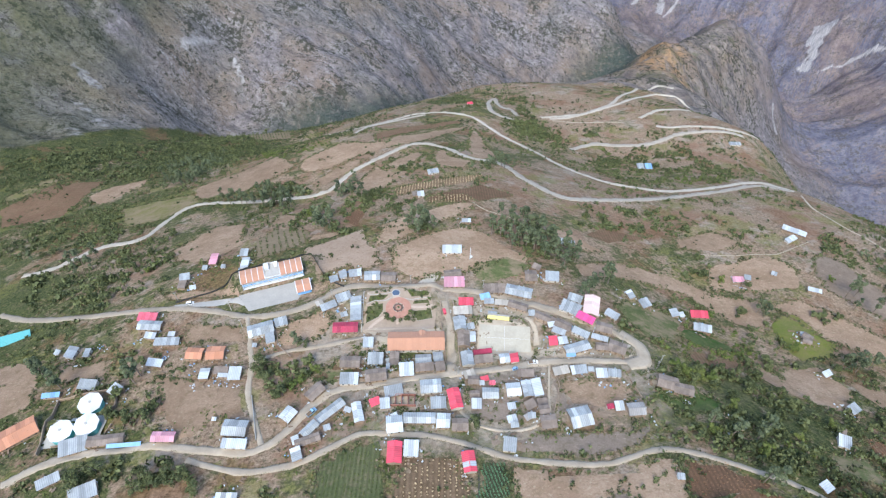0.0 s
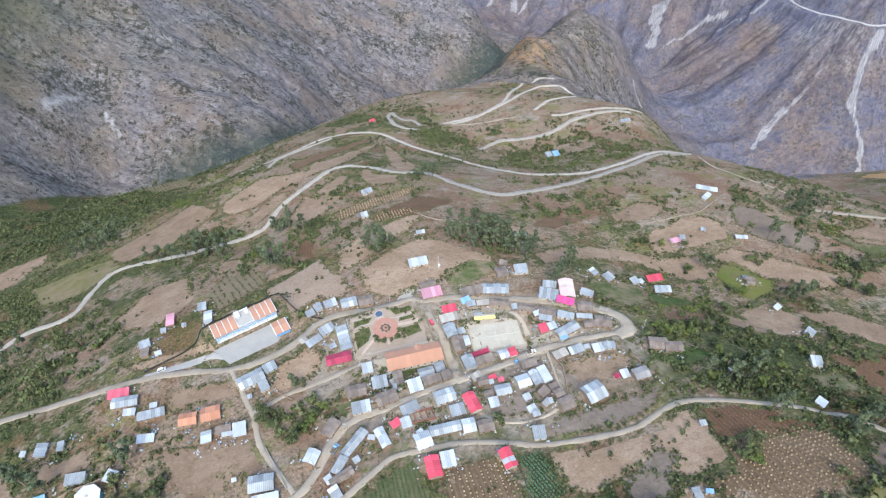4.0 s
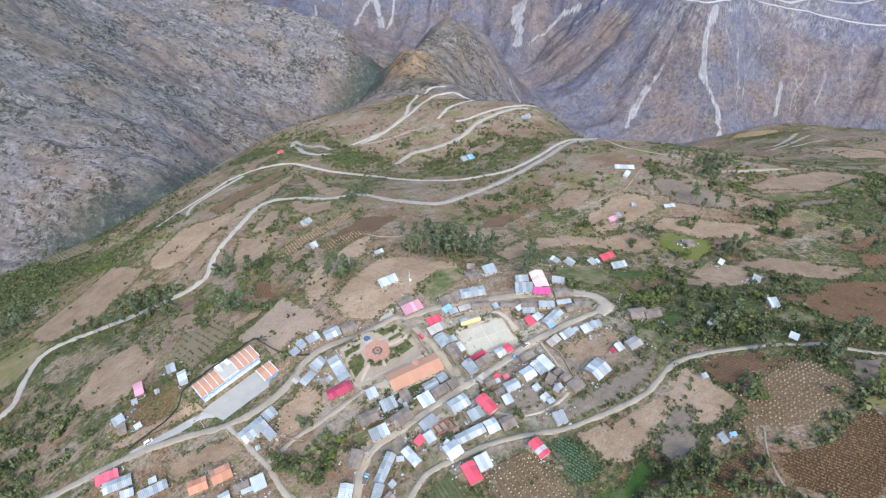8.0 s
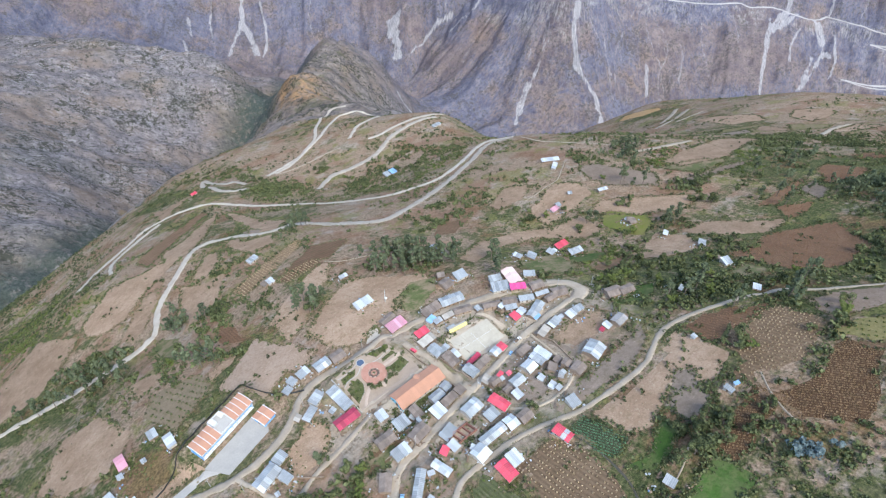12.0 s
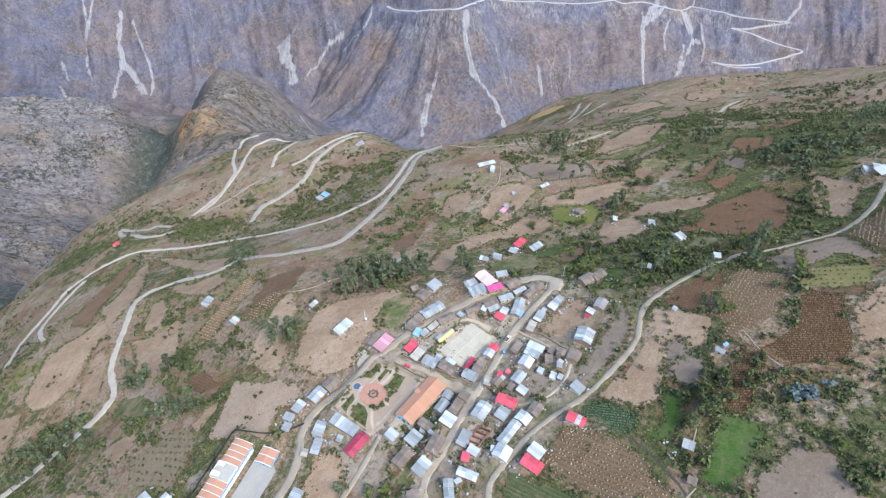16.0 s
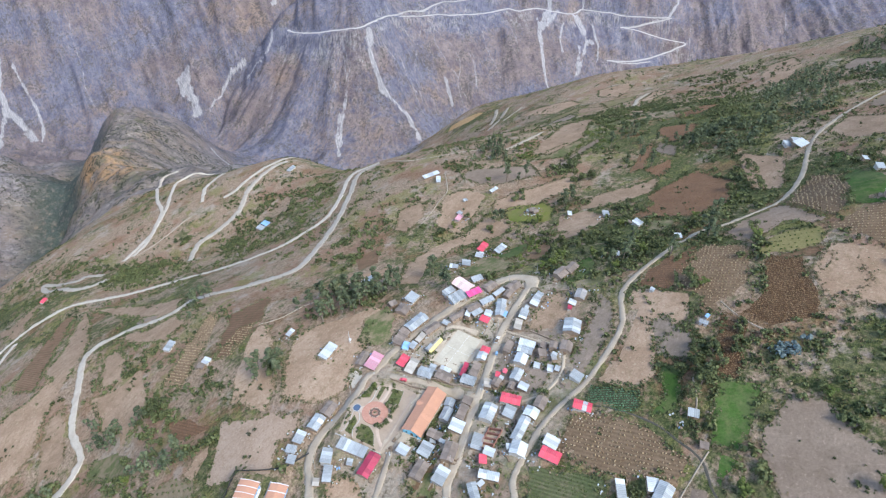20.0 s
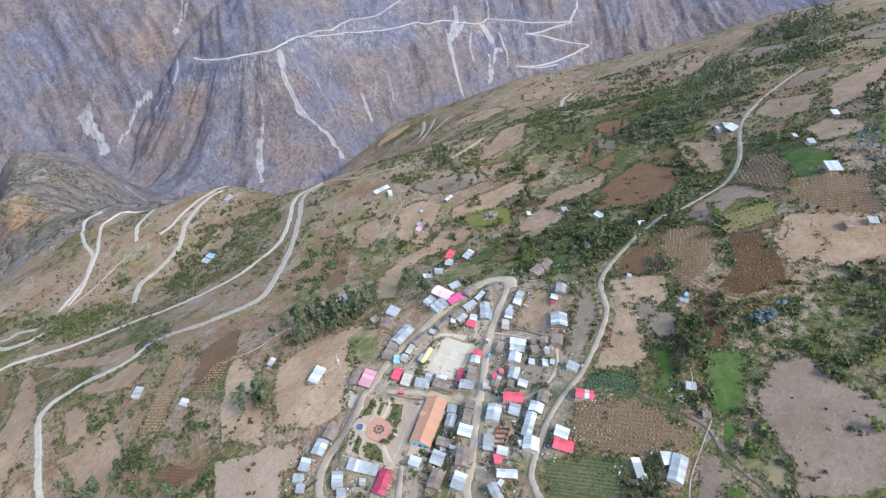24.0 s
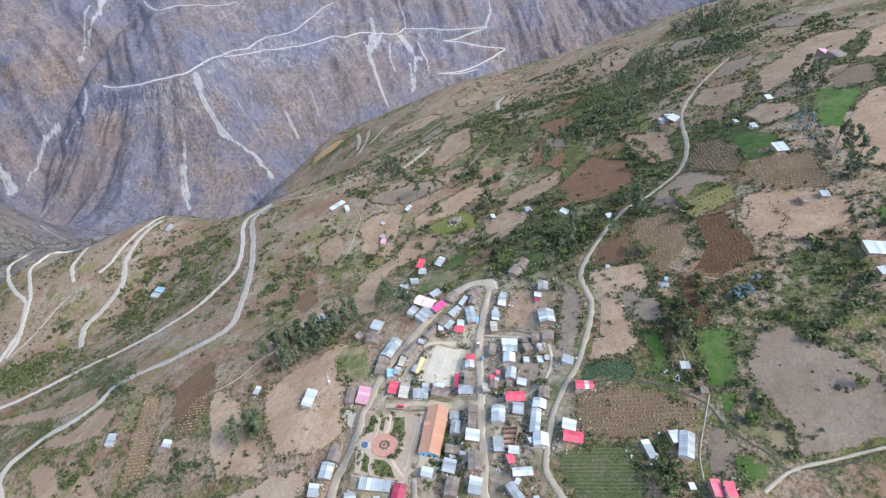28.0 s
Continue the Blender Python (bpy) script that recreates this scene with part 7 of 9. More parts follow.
for x, y, yaw, m, lb in ((69.5, 177.5, 5, ROOFS["blue"], "blue plastic awning beside the street"), (-152, 123.3, 5, ROOFS["blue"], "long blue shop awning above the road")):
    long = 8 if y < 150 else 2.6
    aw = thing("awning", x, y, float(gz(x, y)), yaw, lb, "awning")
    piece("cover", slab("cover", [(-long, -1, 2.3), (long, -1, 2.3), (long, 1, 2.8), (-long, 1, 2.8)], 0.05, m), aw)
    for u in (-long + 0.2, long - 0.2):
        piece("post", box("post", u - 0.06, -0.9, -1, u + 0.06, -0.78, 2.26, WOOD), aw)

# ---- plants ----
def leaf_material(name, dark, mid, light):
    m, nt, b = mat(name)
    g = nt.nodes.new("ShaderNodeNewGeometry")
    o = nt.nodes.new("ShaderNodeObjectInfo")
    n1 = noise_of(nt, coords(nt), 0.05, 3)
    r = times(nt, times(nt, g.outputs["Random Per Island"], 0.55), times(nt, n1, 0.75), "ADD")
    r = times(nt, r, times(nt, o.outputs["Random"], 0.25), "ADD")
    nt.links.new(stops(nt, r, (0.25, dark), (0.6, mid), (1.0, light)), b.inputs["Base Color"])
    b.inputs["Roughness"].default_value = 0.7
    b.inputs["Specular IOR Level"].default_value = 0.2
    return m


LEAF = leaf_material("bush_leaves", (0.011, 0.016, 0.007), (0.039, 0.052, 0.02), (0.135, 0.15, 0.062))
EUC = leaf_material("eucalyptus_leaves", (0.02, 0.03, 0.016), (0.058, 0.076, 0.04), (0.13, 0.15, 0.08))
BRIGHT = leaf_material("bright_leaves", (0.035, 0.055, 0.014), (0.07, 0.10, 0.024), (0.14, 0.16, 0.045))
BLUELEAF = leaf_material("blue_green_leaves", (0.05, 0.08, 0.08), (0.09, 0.13, 0.13), (0.16, 0.2, 0.19))
DRYLEAF = leaf_material("dry_leaves", (0.085, 0.07, 0.038), (0.14, 0.112, 0.06), (0.22, 0.178, 0.10))
DRYSTRAW = leaf_material("straw", (0.28, 0.2, 0.105), (0.38, 0.28, 0.16), (0.48, 0.37, 0.23))
MAIZELEAF = leaf_material("maize_leaves", (0.13, 0.076, 0.038), (0.21, 0.13, 0.068), (0.29, 0.19, 0.105))
CROPLEAF = leaf_material("crop_leaves", (0.055, 0.12, 0.06), (0.10, 0.20, 0.105), (0.15, 0.26, 0.14))
BARK = plain_material("bark", (0.16, 0.12, 0.09), (0.24, 0.19, 0.15))


def leaf_cloud(rng, centres, radii, per, size):
    """Small four-cornered leaf clumps on the shells of a few lobes."""
    v = []
    for c, r in zip(centres, radii):
        d = rng.normal(size=(per, 3))
        d /= np.linalg.norm(d, axis=1)[:, None]
        d[:, 2] = np.where(d[:, 2] < -0.35, -d[:, 2], d[:, 2])
        p = np.array(c) + d * np.array(r) * rng.uniform(0.65, 1.05, (per, 1))
        a = rng.normal(size=(per, 3)) * 0.8 + d * 0.2
        a -= (a * d).sum(1)[:, None] * d * 0.75
        a /= np.linalg.norm(a, axis=1)[:, None]
        b = np.cross(d + rng.normal(size=(per, 3)) * 0.4, a)
        b /= np.linalg.norm(b, axis=1)[:, None]
        s = size * rng.uniform(0.6, 1.3, (per, 1))
        quad = np.stack([p - a * s, p - b * s * 0.7, p + a * s, p + b * s * 0.7], 1)
        v.append(quad)
    return np.concatenate(v)


def quads_mesh(name, quads, material):
    q = quads.reshape(-1, 3)
    me = bpy.data.meshes.new(name)
    n = len(quads)
    me.vertices.add(len(q))
    me.vertices.foreach_set("co", q.astype(np.float32).ravel())
    me.loops.add(4 * n)
    me.loops.foreach_set("vertex_index", np.arange(4 * n, dtype=np.int32))
    me.polygons.add(n)
    me.polygons.foreach_set("loop_start", np.arange(n, dtype=np.int32) * 4)
    me.update(calc_edges=True)
    me.materials.append(material)
    return me


def limb(v, f, p, q, r0, r1, n=6):
    p, q = np.array(p, float), np.array(q, float)
    d = (q - p) / np.linalg.norm(q - p)
    a = np.cross(d, (0.3, 0.9, 0.1))
    a /= np.linalg.norm(a)
    b = np.cross(d, a)
    k0 = len(v)
    for c, r in ((p, r0), (q, r1)):
        for k in range(n):
            t = 2 * math.pi * k / n
            v.append(tuple(c + r * (a * math.cos(t) + b * math.sin(t))))
    f.extend([(k0 + k, k0 + (k + 1) % n, k0 + n + (k + 1) % n, k0 + n + k) for k in range(n)])


def tree_meshes(kind, seed):
    rng = np.random.default_rng(seed)
    v, f, cen, rad = [], [], [], []
    if kind == "euc":
        h = rng.uniform(9.5, 12)
        bend = rng.uniform(-0.5, 0.5, 2)
        topp = (bend[0], bend[1], h * 0.85)
        limb(v, f, (0, 0, -0.6), topp, 0.24, 0.07)
        for k in range(11):
            z = h * rng.uniform(0.38, 1.0)
            a, r = rng.uniform(0, 6.28), rng.uniform(0.4, 1.9) * (1.15 - 0.6 * z / h)
            c = (bend[0] * z / h + r * math.cos(a), bend[1] * z / h + r * math.sin(a), z)
            limb(v, f, (bend[0] * z / h * 0.8, bend[1] * z / h * 0.8, z * 0.82), c, 0.07, 0.03, 4)
            cen.append(c)
            s = rng.uniform(0.6, 1.15)
            rad.append((s, s, s * rng.uniform(0.8, 1.2)))
        return v, f, leaf_cloud(rng, cen, rad, 55, 0.38), EUC
    if kind == "blue":
        for k in range(5):
            cen.append((*rng.uniform(-0.9, 0.9, 2), rng.uniform(0.6, 2.2)))
            rad.append((0.8, 0.8, 0.9))
        limb(v, f, (0, 0, -0.5), (0, 0, 1.6), 0.12, 0.06)
        return v, f, leaf_cloud(rng, cen, rad, 34, 0.34), BLUELEAF
    wide, h = (2.0, 3.6) if kind == "round" else (2.7, 5.4)
    limb(v, f, (0, 0, -0.6), (0.1, 0.05, h * 0.45), 0.22, 0.12)
    for k in range(9):
        a, r = rng.uniform(0, 6.28), wide * math.sqrt(rng.uniform(0.02, 0.8))
        c = (r * math.cos(a), r * math.sin(a), h * rng.uniform(0.3, 0.85) * (1 - 0.12 * r / wide))
        limb(v, f, (0.1, 0.05, h * 0.3), c, 0.1, 0.04, 4)
        cen.append(c)
        s = wide * rng.uniform(0.32, 0.52)
        rad.append((s, s, s * 0.85))
    return v, f, leaf_cloud(rng, cen, rad, 80, 0.26), BRIGHT if seed % 4 == 0 and kind == "round" else LEAF


TREE_LOOK = {"euc": ("tall slender eucalyptus tree with loose dark crown", "tree"), "round": ("low rounded green tree beside the fields", "tree"),
             "dark": ("dense dark green tree on the slope", "tree"), "blue": ("small blue-green shrub in a cluster", "shrub")}
STOCK = {}
for kind in TREE_LOOK:
    for seed in range(5):
        v, f, quads, material = tree_meshes(kind, 100 + 7 * seed + len(kind))
        STOCK[kind, seed] = (mesh_of("trunk", v, f, BARK), quads_mesh("crown", quads, material))
TREES = []


def tree(kind, x, y, scale=1.0):
    rnd = random.Random(int(x * 13 + y * 7))
    s = scale * rnd.uniform(1.15, 1.85)
    name = {"blue": "shrub", "euc": "eucalyptus_tree"}.get(kind, "tree")
    top = thing(name, x, y, float(gz(x, y)), rnd.uniform(0, 360), *TREE_LOOK[kind], group="hillside trees")
    trunk, crown = STOCK[kind, rnd.randrange(5)]
    for nm, me in (("trunk", trunk), ("crown", crown)):
        piece(nm, me, top, Matrix.Diagonal((s, s, s * rnd.uniform(0.9, 1.15), 1)))
    TREES.append((x, y))


def grove(kind, pts):
    for x, y in pts:
        d = np.hypot(ROAD_SPOTS[:, 0] - x, ROAD_SPOTS[:, 1] - y) - ROAD_SPOTS[:, 2]
        if d.min() < 2.0:          # beside the road, not on it
            k = int(d.argmin())
            out = np.array([x, y]) - ROAD_SPOTS[k, :2]
            x, y = ROAD_SPOTS[k, :2] + out / (np.hypot(*out) + 1e-6) * (ROAD_SPOTS[k, 2] + 3.0)
        tree(kind, float(x), float(y))


grove("euc", [(-179, 426), (-167, 414), (-156, 414), (-149, 418), (-97, 325), (-90, 319), (-87, 327), (-90, 408), (-83, 404), (-71, 391), (-96, 412)])
grove("euc", [(-23, 315), (-26, 313)])
grove("euc", [(-84, 186)])
grove("euc", [(-322, 538), (-300, 522), (-291, 523), (-281, 524), (-339, 559), (-310, 681), (-307, 521)])
grove("dark", [(111, 752), (118, 742), (127, 765), (128, 739), (120, 781)])
grove("euc", [(35, 303), (41, 300), (47, 294), (52, 292), (58, 286), (63, 283), (69, 282), (44, 314), (53, 311), (62, 300), (70, 298), (76, 287), (63, 329), (68, 316), (48, 284)])
grove("euc", [(-302, 332), (-287, 322), (-292, 339), (-292, 310), (-316, 337), (-374, 363)])
grove("round", [(191, 293), (196, 292), (187, 296), (207, 285), (224, 280), (203, 247), (293, 291), (261, 248), (272, 246), (178, 190), (198, 220), (216, 213), (221, 211)])
grove("euc", [(106, 254), (109, 253), (85, 227), (88, 231), (91, 234)])
grove("round", [(18, 131), (-166, 142), (-171, 144), (-159, 141), (-149, 144), (-147, 148), (-150, 140), (-171, 157)])
grove("dark", [(-130, 104), (-123, 101), (-118, 102), (-114, 105), (-136, 107), (-124, 108), (-108, 97), (-135, 99), (-164, 108), (-159, 110), (-164, 103)])
grove("euc", [(-174, 175), (-166, 171), (-166, 165), (-221, 172), (-226, 177), (-210, 166)])
grove("round", [(-68, 170), (-72, 166), (-77, 156), (-81, 160), (-75, 162), (-82, 152), (-74, 176)])
grove("dark", [(-421, 402), (-423, 392), (-407, 410), (-405, 393), (-368, 371), (-358, 373)])
grove("euc", [(361, 309), (383, 317), (362, 330), (350, 306), (391, 313)])
grove("euc", [(301, 273), (293, 271)])
grove("round", [(235, 147), (235, 141), (228, 130), (196, 197), (194, 193), (191, 188), (307, 199), (302, 206), (207, 250)])
grove("euc", [(256, 200), (251, 192), (263, 196), (244, 196)])
grove("euc", [(71, 311), (77, 306), (79, 300), (66, 288), (79, 286), (70, 278), (76, 273), (61, 292), (56, 299), (89, 294), (82, 268), (65, 313), (93, 282)])
grove("euc", [(-13, 308), (-7, 309), (-11, 313), (-18, 301)])
grove("round", [(180, 243), (257, 248), (260, 240), (197, 139), (197, 135), (153, 174), (138, 166), (136, 170), (132, 59), (156, 55)])
grove("dark", [(353, 218), (344, 214), (340, 222), (350, 230), (306, 197), (311, 192)])
grove("euc", [(388, 327), (375, 317), (371, 326), (217, 250), (220, 245), (292, 258), (304, 255)])
grove("blue", [(63, 32), (65, 29), (66, 26), (70, 23), (62, 35), (59, 31), (61, 28), (62, 26), (71, 20)])
grove("round", [(2, -12), (31, 1), (41, 9), (45, 13), (36, 19), (30, 5), (27, -1), (-0, 29), (-7, 27), (-19, 20), (-13, 33), (71, -14), (74, -19), (90, -27), (89, -12), (87, -19), (60, -28), (49, -28), (54, -22), (100, -42)])
grove("round", [(110, -40), (41, -15)])
grove("dark", [(54, 66), (46, 64), (38, 61), (31, 63), (59, 66), (41, 58), (52, 54), (-38, 73), (-44, 69), (-50, 71), (-44, 76), (-41, 66), (285, 65), (268, 62), (277, 57), (261, 54), (315, 68), (296, 62), (267, 75)])
grove("dark", [(689, -39), (588, -34), (681, -58), (758, -57), (505, -29), (551, -3), (693, -73), (560, -51), (922, 84), (855, 77), (770, 63), (847, 51), (795, 96), (723, 105), (587, 116), (491, 99), (451, 88), (485, 75), (511, 131), (497, 144)])
grove("dark", [(578, 160)])
grove("euc", [(413, 129), (399, 135), (372, 123), (384, 117), (368, 140), (393, 152), (383, 164), (347, 156), (338, 166), (334, 144), (459, 188), (432, 180), (420, 191), (392, 195), (324, -49), (334, -56), (344, -62), (307, -56), (318, -63), (179, -37)])
grove("euc", [(172, -39), (165, -40), (151, -40), (141, -39)])
grove("round", [(103, 79), (102, 84), (109, 79), (104, 73), (65, 50), (58, 49), (72, 51), (77, 50), (57, 59), (48, 66), (44, 71), (72, 38), (146, 52), (204, 84), (206, 91), (194, 91), (183, 92), (126, 126), (126, 119), (135, 120)])
grove("round", [(135, 113), (144, 113)])
grove("round", [(127, 171), (131, 169), (137, 168), (143, 167), (132, 163), (125, 173), (154, 186), (178, 176), (239, 193), (253, 202), (260, 190), (163, 162), (148, 154), (183, 162), (167, 125), (162, 113), (184, 153), (192, 145), (156, 134), (147, 129)])
grove("round", [(146, 145)])
grove("euc", [(124, 128), (133, 123), (145, 122), (133, 96), (158, 79), (176, 79), (167, 80), (138, 97)])
grove("round", [(232, 144), (229, 129), (153, 54)])
grove("euc", [(-172, 427), (-164, 425), (-156, 412), (-149, 411), (-143, 393), (-167, 439), (-154, 431), (-139, 402), (-218, 438), (-210, 435), (-202, 431), (-194, 427), (-187, 421), (-179, 417), (-22, 320), (-17, 320), (-14, 310)])
grove("dark", [(-81, 187), (-255, 287), (-247, 275), (-246, 259), (-237, 243), (-248, 247), (-234, 258), (-99, 174), (-96, 168), (-94, 162), (-101, 169), (-326, 608), (-315, 613), (-304, 618), (-291, 621), (-322, 570), (-304, 544), (-290, 550), (-292, 648), (-321, 543)])
grove("round", [(-219, 288), (-247, 326), (-232, 362), (-209, 309), (-237, 301), (-259, 334), (-237, 328), (-215, 294), (-110, 360), (-100, 374), (-92, 350)])
grove("euc", [(47, 337), (53, 330), (59, 323), (65, 316), (71, 309), (75, 302), (79, 294), (85, 287), (88, 281), (91, 275), (49, 313), (56, 304), (64, 292), (57, 476), (60, 469), (62, 463)])
grove("dark", [(-14, 308), (-11, 306), (-16, 309), (-21, 302), (-61, 389), (-57, 384), (-63, 374), (-65, 381), (203, 713), (209, 704), (214, 695), (192, 713)])
grove("round", [(214, 649), (219, 634), (221, 617), (55, 593)])
grove("dark", [(242, 142), (236, 126), (110, 81), (308, 191), (329, 217), (164, 56)])

# ---- thickets: outlines within which bushes stand close ----
THICKETS = []
THICKETS.append(("dark", [(319, 240), (335, 236), (344, 214), (331, 206), (313, 221)]))
THICKETS.append(("dark", [(296, 204), (321, 193), (311, 178), (292, 179), (287, 194)]))
THICKETS.append(("bright", [(353, 281), (405, 282), (414, 230), (396, 221), (356, 246)]))
THICKETS.append(("mixed", [(701, 243), (792, 167), (816, 131), (703, 122), (520, 158), (472, 203)]))
THICKETS.append(("bright", [(489, 164), (500, 124), (462, 118), (466, 156)]))
THICKETS.append(("euc", [(455, 112), (442, 88), (356, 78), (334, 77), (359, 107), (394, 129)]))
THICKETS.append(("euc", [(474, 200), (507, 175), (401, 164), (381, 175), (409, 190)]))
THICKETS.append(("bright", [(232, 86), (280, 74), (277, 57), (238, 61), (220, 75)]))
THICKETS.append(("euc", [(734, 65), (782, 6), (638, -11), (442, 17), (376, 45), (377, 75)]))
THICKETS.append(("mixed", [(867, 132), (922, 84), (723, 81), (703, 122)]))
THICKETS.append(("mixed", [(719, 130), (723, 81), (446, 82), (457, 124)]))
THICKETS.append(("mixed", [(395, 202), (392, 164), (323, 162), (335, 189)]))
THICKETS.append(("dark", [(571, -1), (726, -66), (610, -92), (488, -56), (546, -20)]))
THICKETS.append(("euc", [(929, -132), (716, -98), (741, -62), (968, -55)]))
THICKETS.append(("dark", [(474, -88), (590, -136), (520, -154), (466, -158), (469, -123), (461, -94)]))
THICKETS.append(("mixed", [(752, -98), (852, -150), (765, -167), (546, -108), (566, -69)]))
THICKETS.append(("dark", [(378, -20), (395, -59), (352, -34)]))
THICKETS.append(("dark", [(304, -11), (352, -34), (305, -20)]))
THICKETS.append(("euc", [(310, -47), (379, -80), (356, -80), (300, -60), (285, -47)]))
THICKETS.append(("blue", [(201, -17), (248, -36), (247, -43), (194, -30), (191, -20)]))
THICKETS.append(("euc", [(160, -30), (195, -44), (186, -48), (166, -49), (142, -35), (139, -29)]))
THICKETS.append(("dark", [(262, -70), (257, -75), (195, -55), (187, -46)]))
THICKETS.append(("dark", [(108, -30), (121, -37), (122, -42), (101, -39), (95, -26)]))
THICKETS.append(("dark", [(97, -8), (99, -22), (93, -31), (84, -28), (90, -7)]))
THICKETS.append(("dark", [(134, 176), (147, 165), (119, 160), (108, 169)]))
THICKETS.append(("dark", [(180, 86), (186, 75), (147, 81), (142, 87)]))
THICKETS.append(("mixed", [(169, 180), (174, 165), (175, 134), (140, 125), (133, 140)]))
THICKETS.append(("bright", [(167, 102), (173, 117), (195, 101), (205, 84), (190, 85)]))
THICKETS.append(("mixed", [(135, 66), (136, 54), (102, 46), (106, 61)]))
THICKETS.append(("dark", [(276, 34), (295, 27), (254, 31), (221, 44)]))
THICKETS.append(("mixed", [(149, 16), (156, 8), (158, 21)]))
THICKETS.append(("mixed", [(334, 62), (423, 20), (405, 14), (316, 32), (306, 59)]))
THICKETS.append(("mixed", [(941, 194), (932, 133), (917, 94), (816, 131), (834, 178)]))
THICKETS.append(("dark", [(741, 276), (714, 217), (670, 162), (578, 160), (588, 206), (577, 253)]))
THICKETS.append(("mixed", [(210, -6), (215, -21), (183, -20), (176, -12)]))
THICKETS.append(("mixed", [(195, -29), (199, -45), (159, -33), (167, -27)]))
THICKETS.append(("dark", [(-588, 630), (-548, 693), (-458, 736), (-468, 839), (-451, 855), (-458, 658), (-520, 619), (-577, 608)]))
THICKETS.append(("mixed", [(-464, 625), (-388, 659), (-441, 983), (-277, 567), (-373, 612)]))
THICKETS.append(("mixed", [(-569, 594), (-514, 648), (-457, 625), (-498, 593), (-528, 550)]))
THICKETS.append(("euc", [(-363, 608), (-380, 658), (-322, 671), (-264, 571), (-279, 537), (-334, 562)]))
THICKETS.append(("dark", [(-398, 396), (-379, 433), (-357, 473), (-345, 476), (-309, 416), (-296, 367), (-334, 365)]))
THICKETS.append(("dark", [(-433, 428), (-417, 472), (-400, 445), (-407, 410)]))
THICKETS.append(("mixed", [(-361, 543), (-349, 579), (-316, 525), (-334, 506)]))
THICKETS.append(("dark", [(-434, 395), (-421, 402), (-397, 386), (-394, 365), (-417, 372)]))
THICKETS.append(("dark", [(-348, 359), (-304, 353), (-284, 321), (-314, 327)]))
THICKETS.append(("euc", [(-189, 429), (-189, 470), (-147, 442), (-140, 395)]))
THICKETS.append(("dark", [(-280, 350), (-262, 347), (-250, 322), (-264, 327)]))
THICKETS.append(("mixed", [(-253, 313), (-229, 335), (-202, 319), (-199, 285)]))
THICKETS.append(("bright", [(-214, 531), (-228, 616), (-151, 578), (-118, 584), (-126, 553), (-180, 529)]))
THICKETS.append(("dark", [(98, 730), (135, 763), (136, 679), (109, 652)]))
THICKETS.append(("dark", [(112, 804), (127, 874), (147, 851), (142, 793)]))
THICKETS.append(("mixed", [(-47, 457), (-25, 467), (-13, 446), (-33, 419)]))
THICKETS.append(("dark", [(-71, 391), (-42, 399), (-31, 381), (-44, 365)]))
THICKETS.append(("mixed", [(-63, 334), (-44, 365), (-20, 364), (-24, 341)]))
THICKETS.append(("euc", [(-108, 334), (-109, 378), (-79, 350), (-70, 318), (-91, 318)]))
THICKETS.append(("mixed", [(25, 447), (43, 473), (47, 454), (46, 381), (32, 384)]))
THICKETS.append(("dark", [(48, 310), (64, 334), (78, 328), (74, 303), (51, 297)]))
THICKETS.append(("dark", [(136, 679), (169, 731), (193, 725), (215, 710), (209, 682), (168, 675), (138, 666)]))
THICKETS.append(("mixed", [(202, 615), (220, 662), (320, 664), (265, 520), (204, 476), (173, 514)]))
THICKETS.append(("bright", [(228, 581), (273, 537), (345, 549), (315, 504), (223, 494)]))
THICKETS.append(("dark", [(110, 356), (132, 387), (165, 393), (174, 371), (136, 345), (111, 341)]))
THICKETS.append(("mixed", [(195, 376), (216, 417), (227, 412), (212, 373)]))
THICKETS.append(("mixed", [(332, 616), (350, 652), (372, 640), (355, 608)]))
THICKETS.append(("dark", [(240, 351), (260, 373), (276, 364), (261, 343)]))
THICKETS.append(("dark", [(181, 295), (188, 302), (199, 299), (197, 289), (186, 289)]))
THICKETS.append(("dark", [(313, 349), (344, 379), (341, 353), (317, 331)]))
THICKETS.append(("mixed", [(318, 349), (348, 364), (343, 297), (322, 267), (316, 306)]))
THICKETS.append(("dark", [(209, 209), (219, 222), (225, 219), (217, 207)]))
THICKETS.append(("dark", [(127, 171), (147, 178), (159, 173), (150, 164), (129, 160)]))
THICKETS.append(("dark", [(171, 182), (188, 189), (185, 175), (170, 169)]))
THICKETS.append(("mixed", [(73, 98), (89, 113), (93, 109), (85, 100), (74, 92)]))
THICKETS.append(("mixed", [(102, 145), (155, 160), (176, 156), (184, 144), (171, 135), (140, 132), (112, 132)]))
THICKETS.append(("bright", [(160, 127), (177, 134), (181, 123), (164, 107), (159, 116)]))
THICKETS.append(("mixed", [(138, 114), (164, 107), (193, 121), (196, 102), (157, 94)]))
THICKETS.append(("dark", [(180, 109), (204, 123), (212, 118), (198, 103), (178, 100)]))
THICKETS.append(("dark", [(211, 149), (246, 158), (230, 139), (211, 136)]))
THICKETS.append(("euc", [(233, 195), (255, 205), (259, 200), (235, 187)]))
THICKETS.append(("dark", [(-236, 179), (-239, 191), (-225, 186), (-217, 171)]))
THICKETS.append(("mixed", [(-214, 167), (-220, 178), (-209, 175), (-201, 165)]))
THICKETS.append(("bright", [(-173, 144), (-173, 152), (-166, 149), (-156, 141)]))
THICKETS.append(("dark", [(-163, 141), (-165, 149), (-153, 150), (-143, 147), (-143, 138)]))
THICKETS.append(("dark", [(-171, 112), (-168, 116), (-163, 118), (-156, 111), (-160, 105)]))
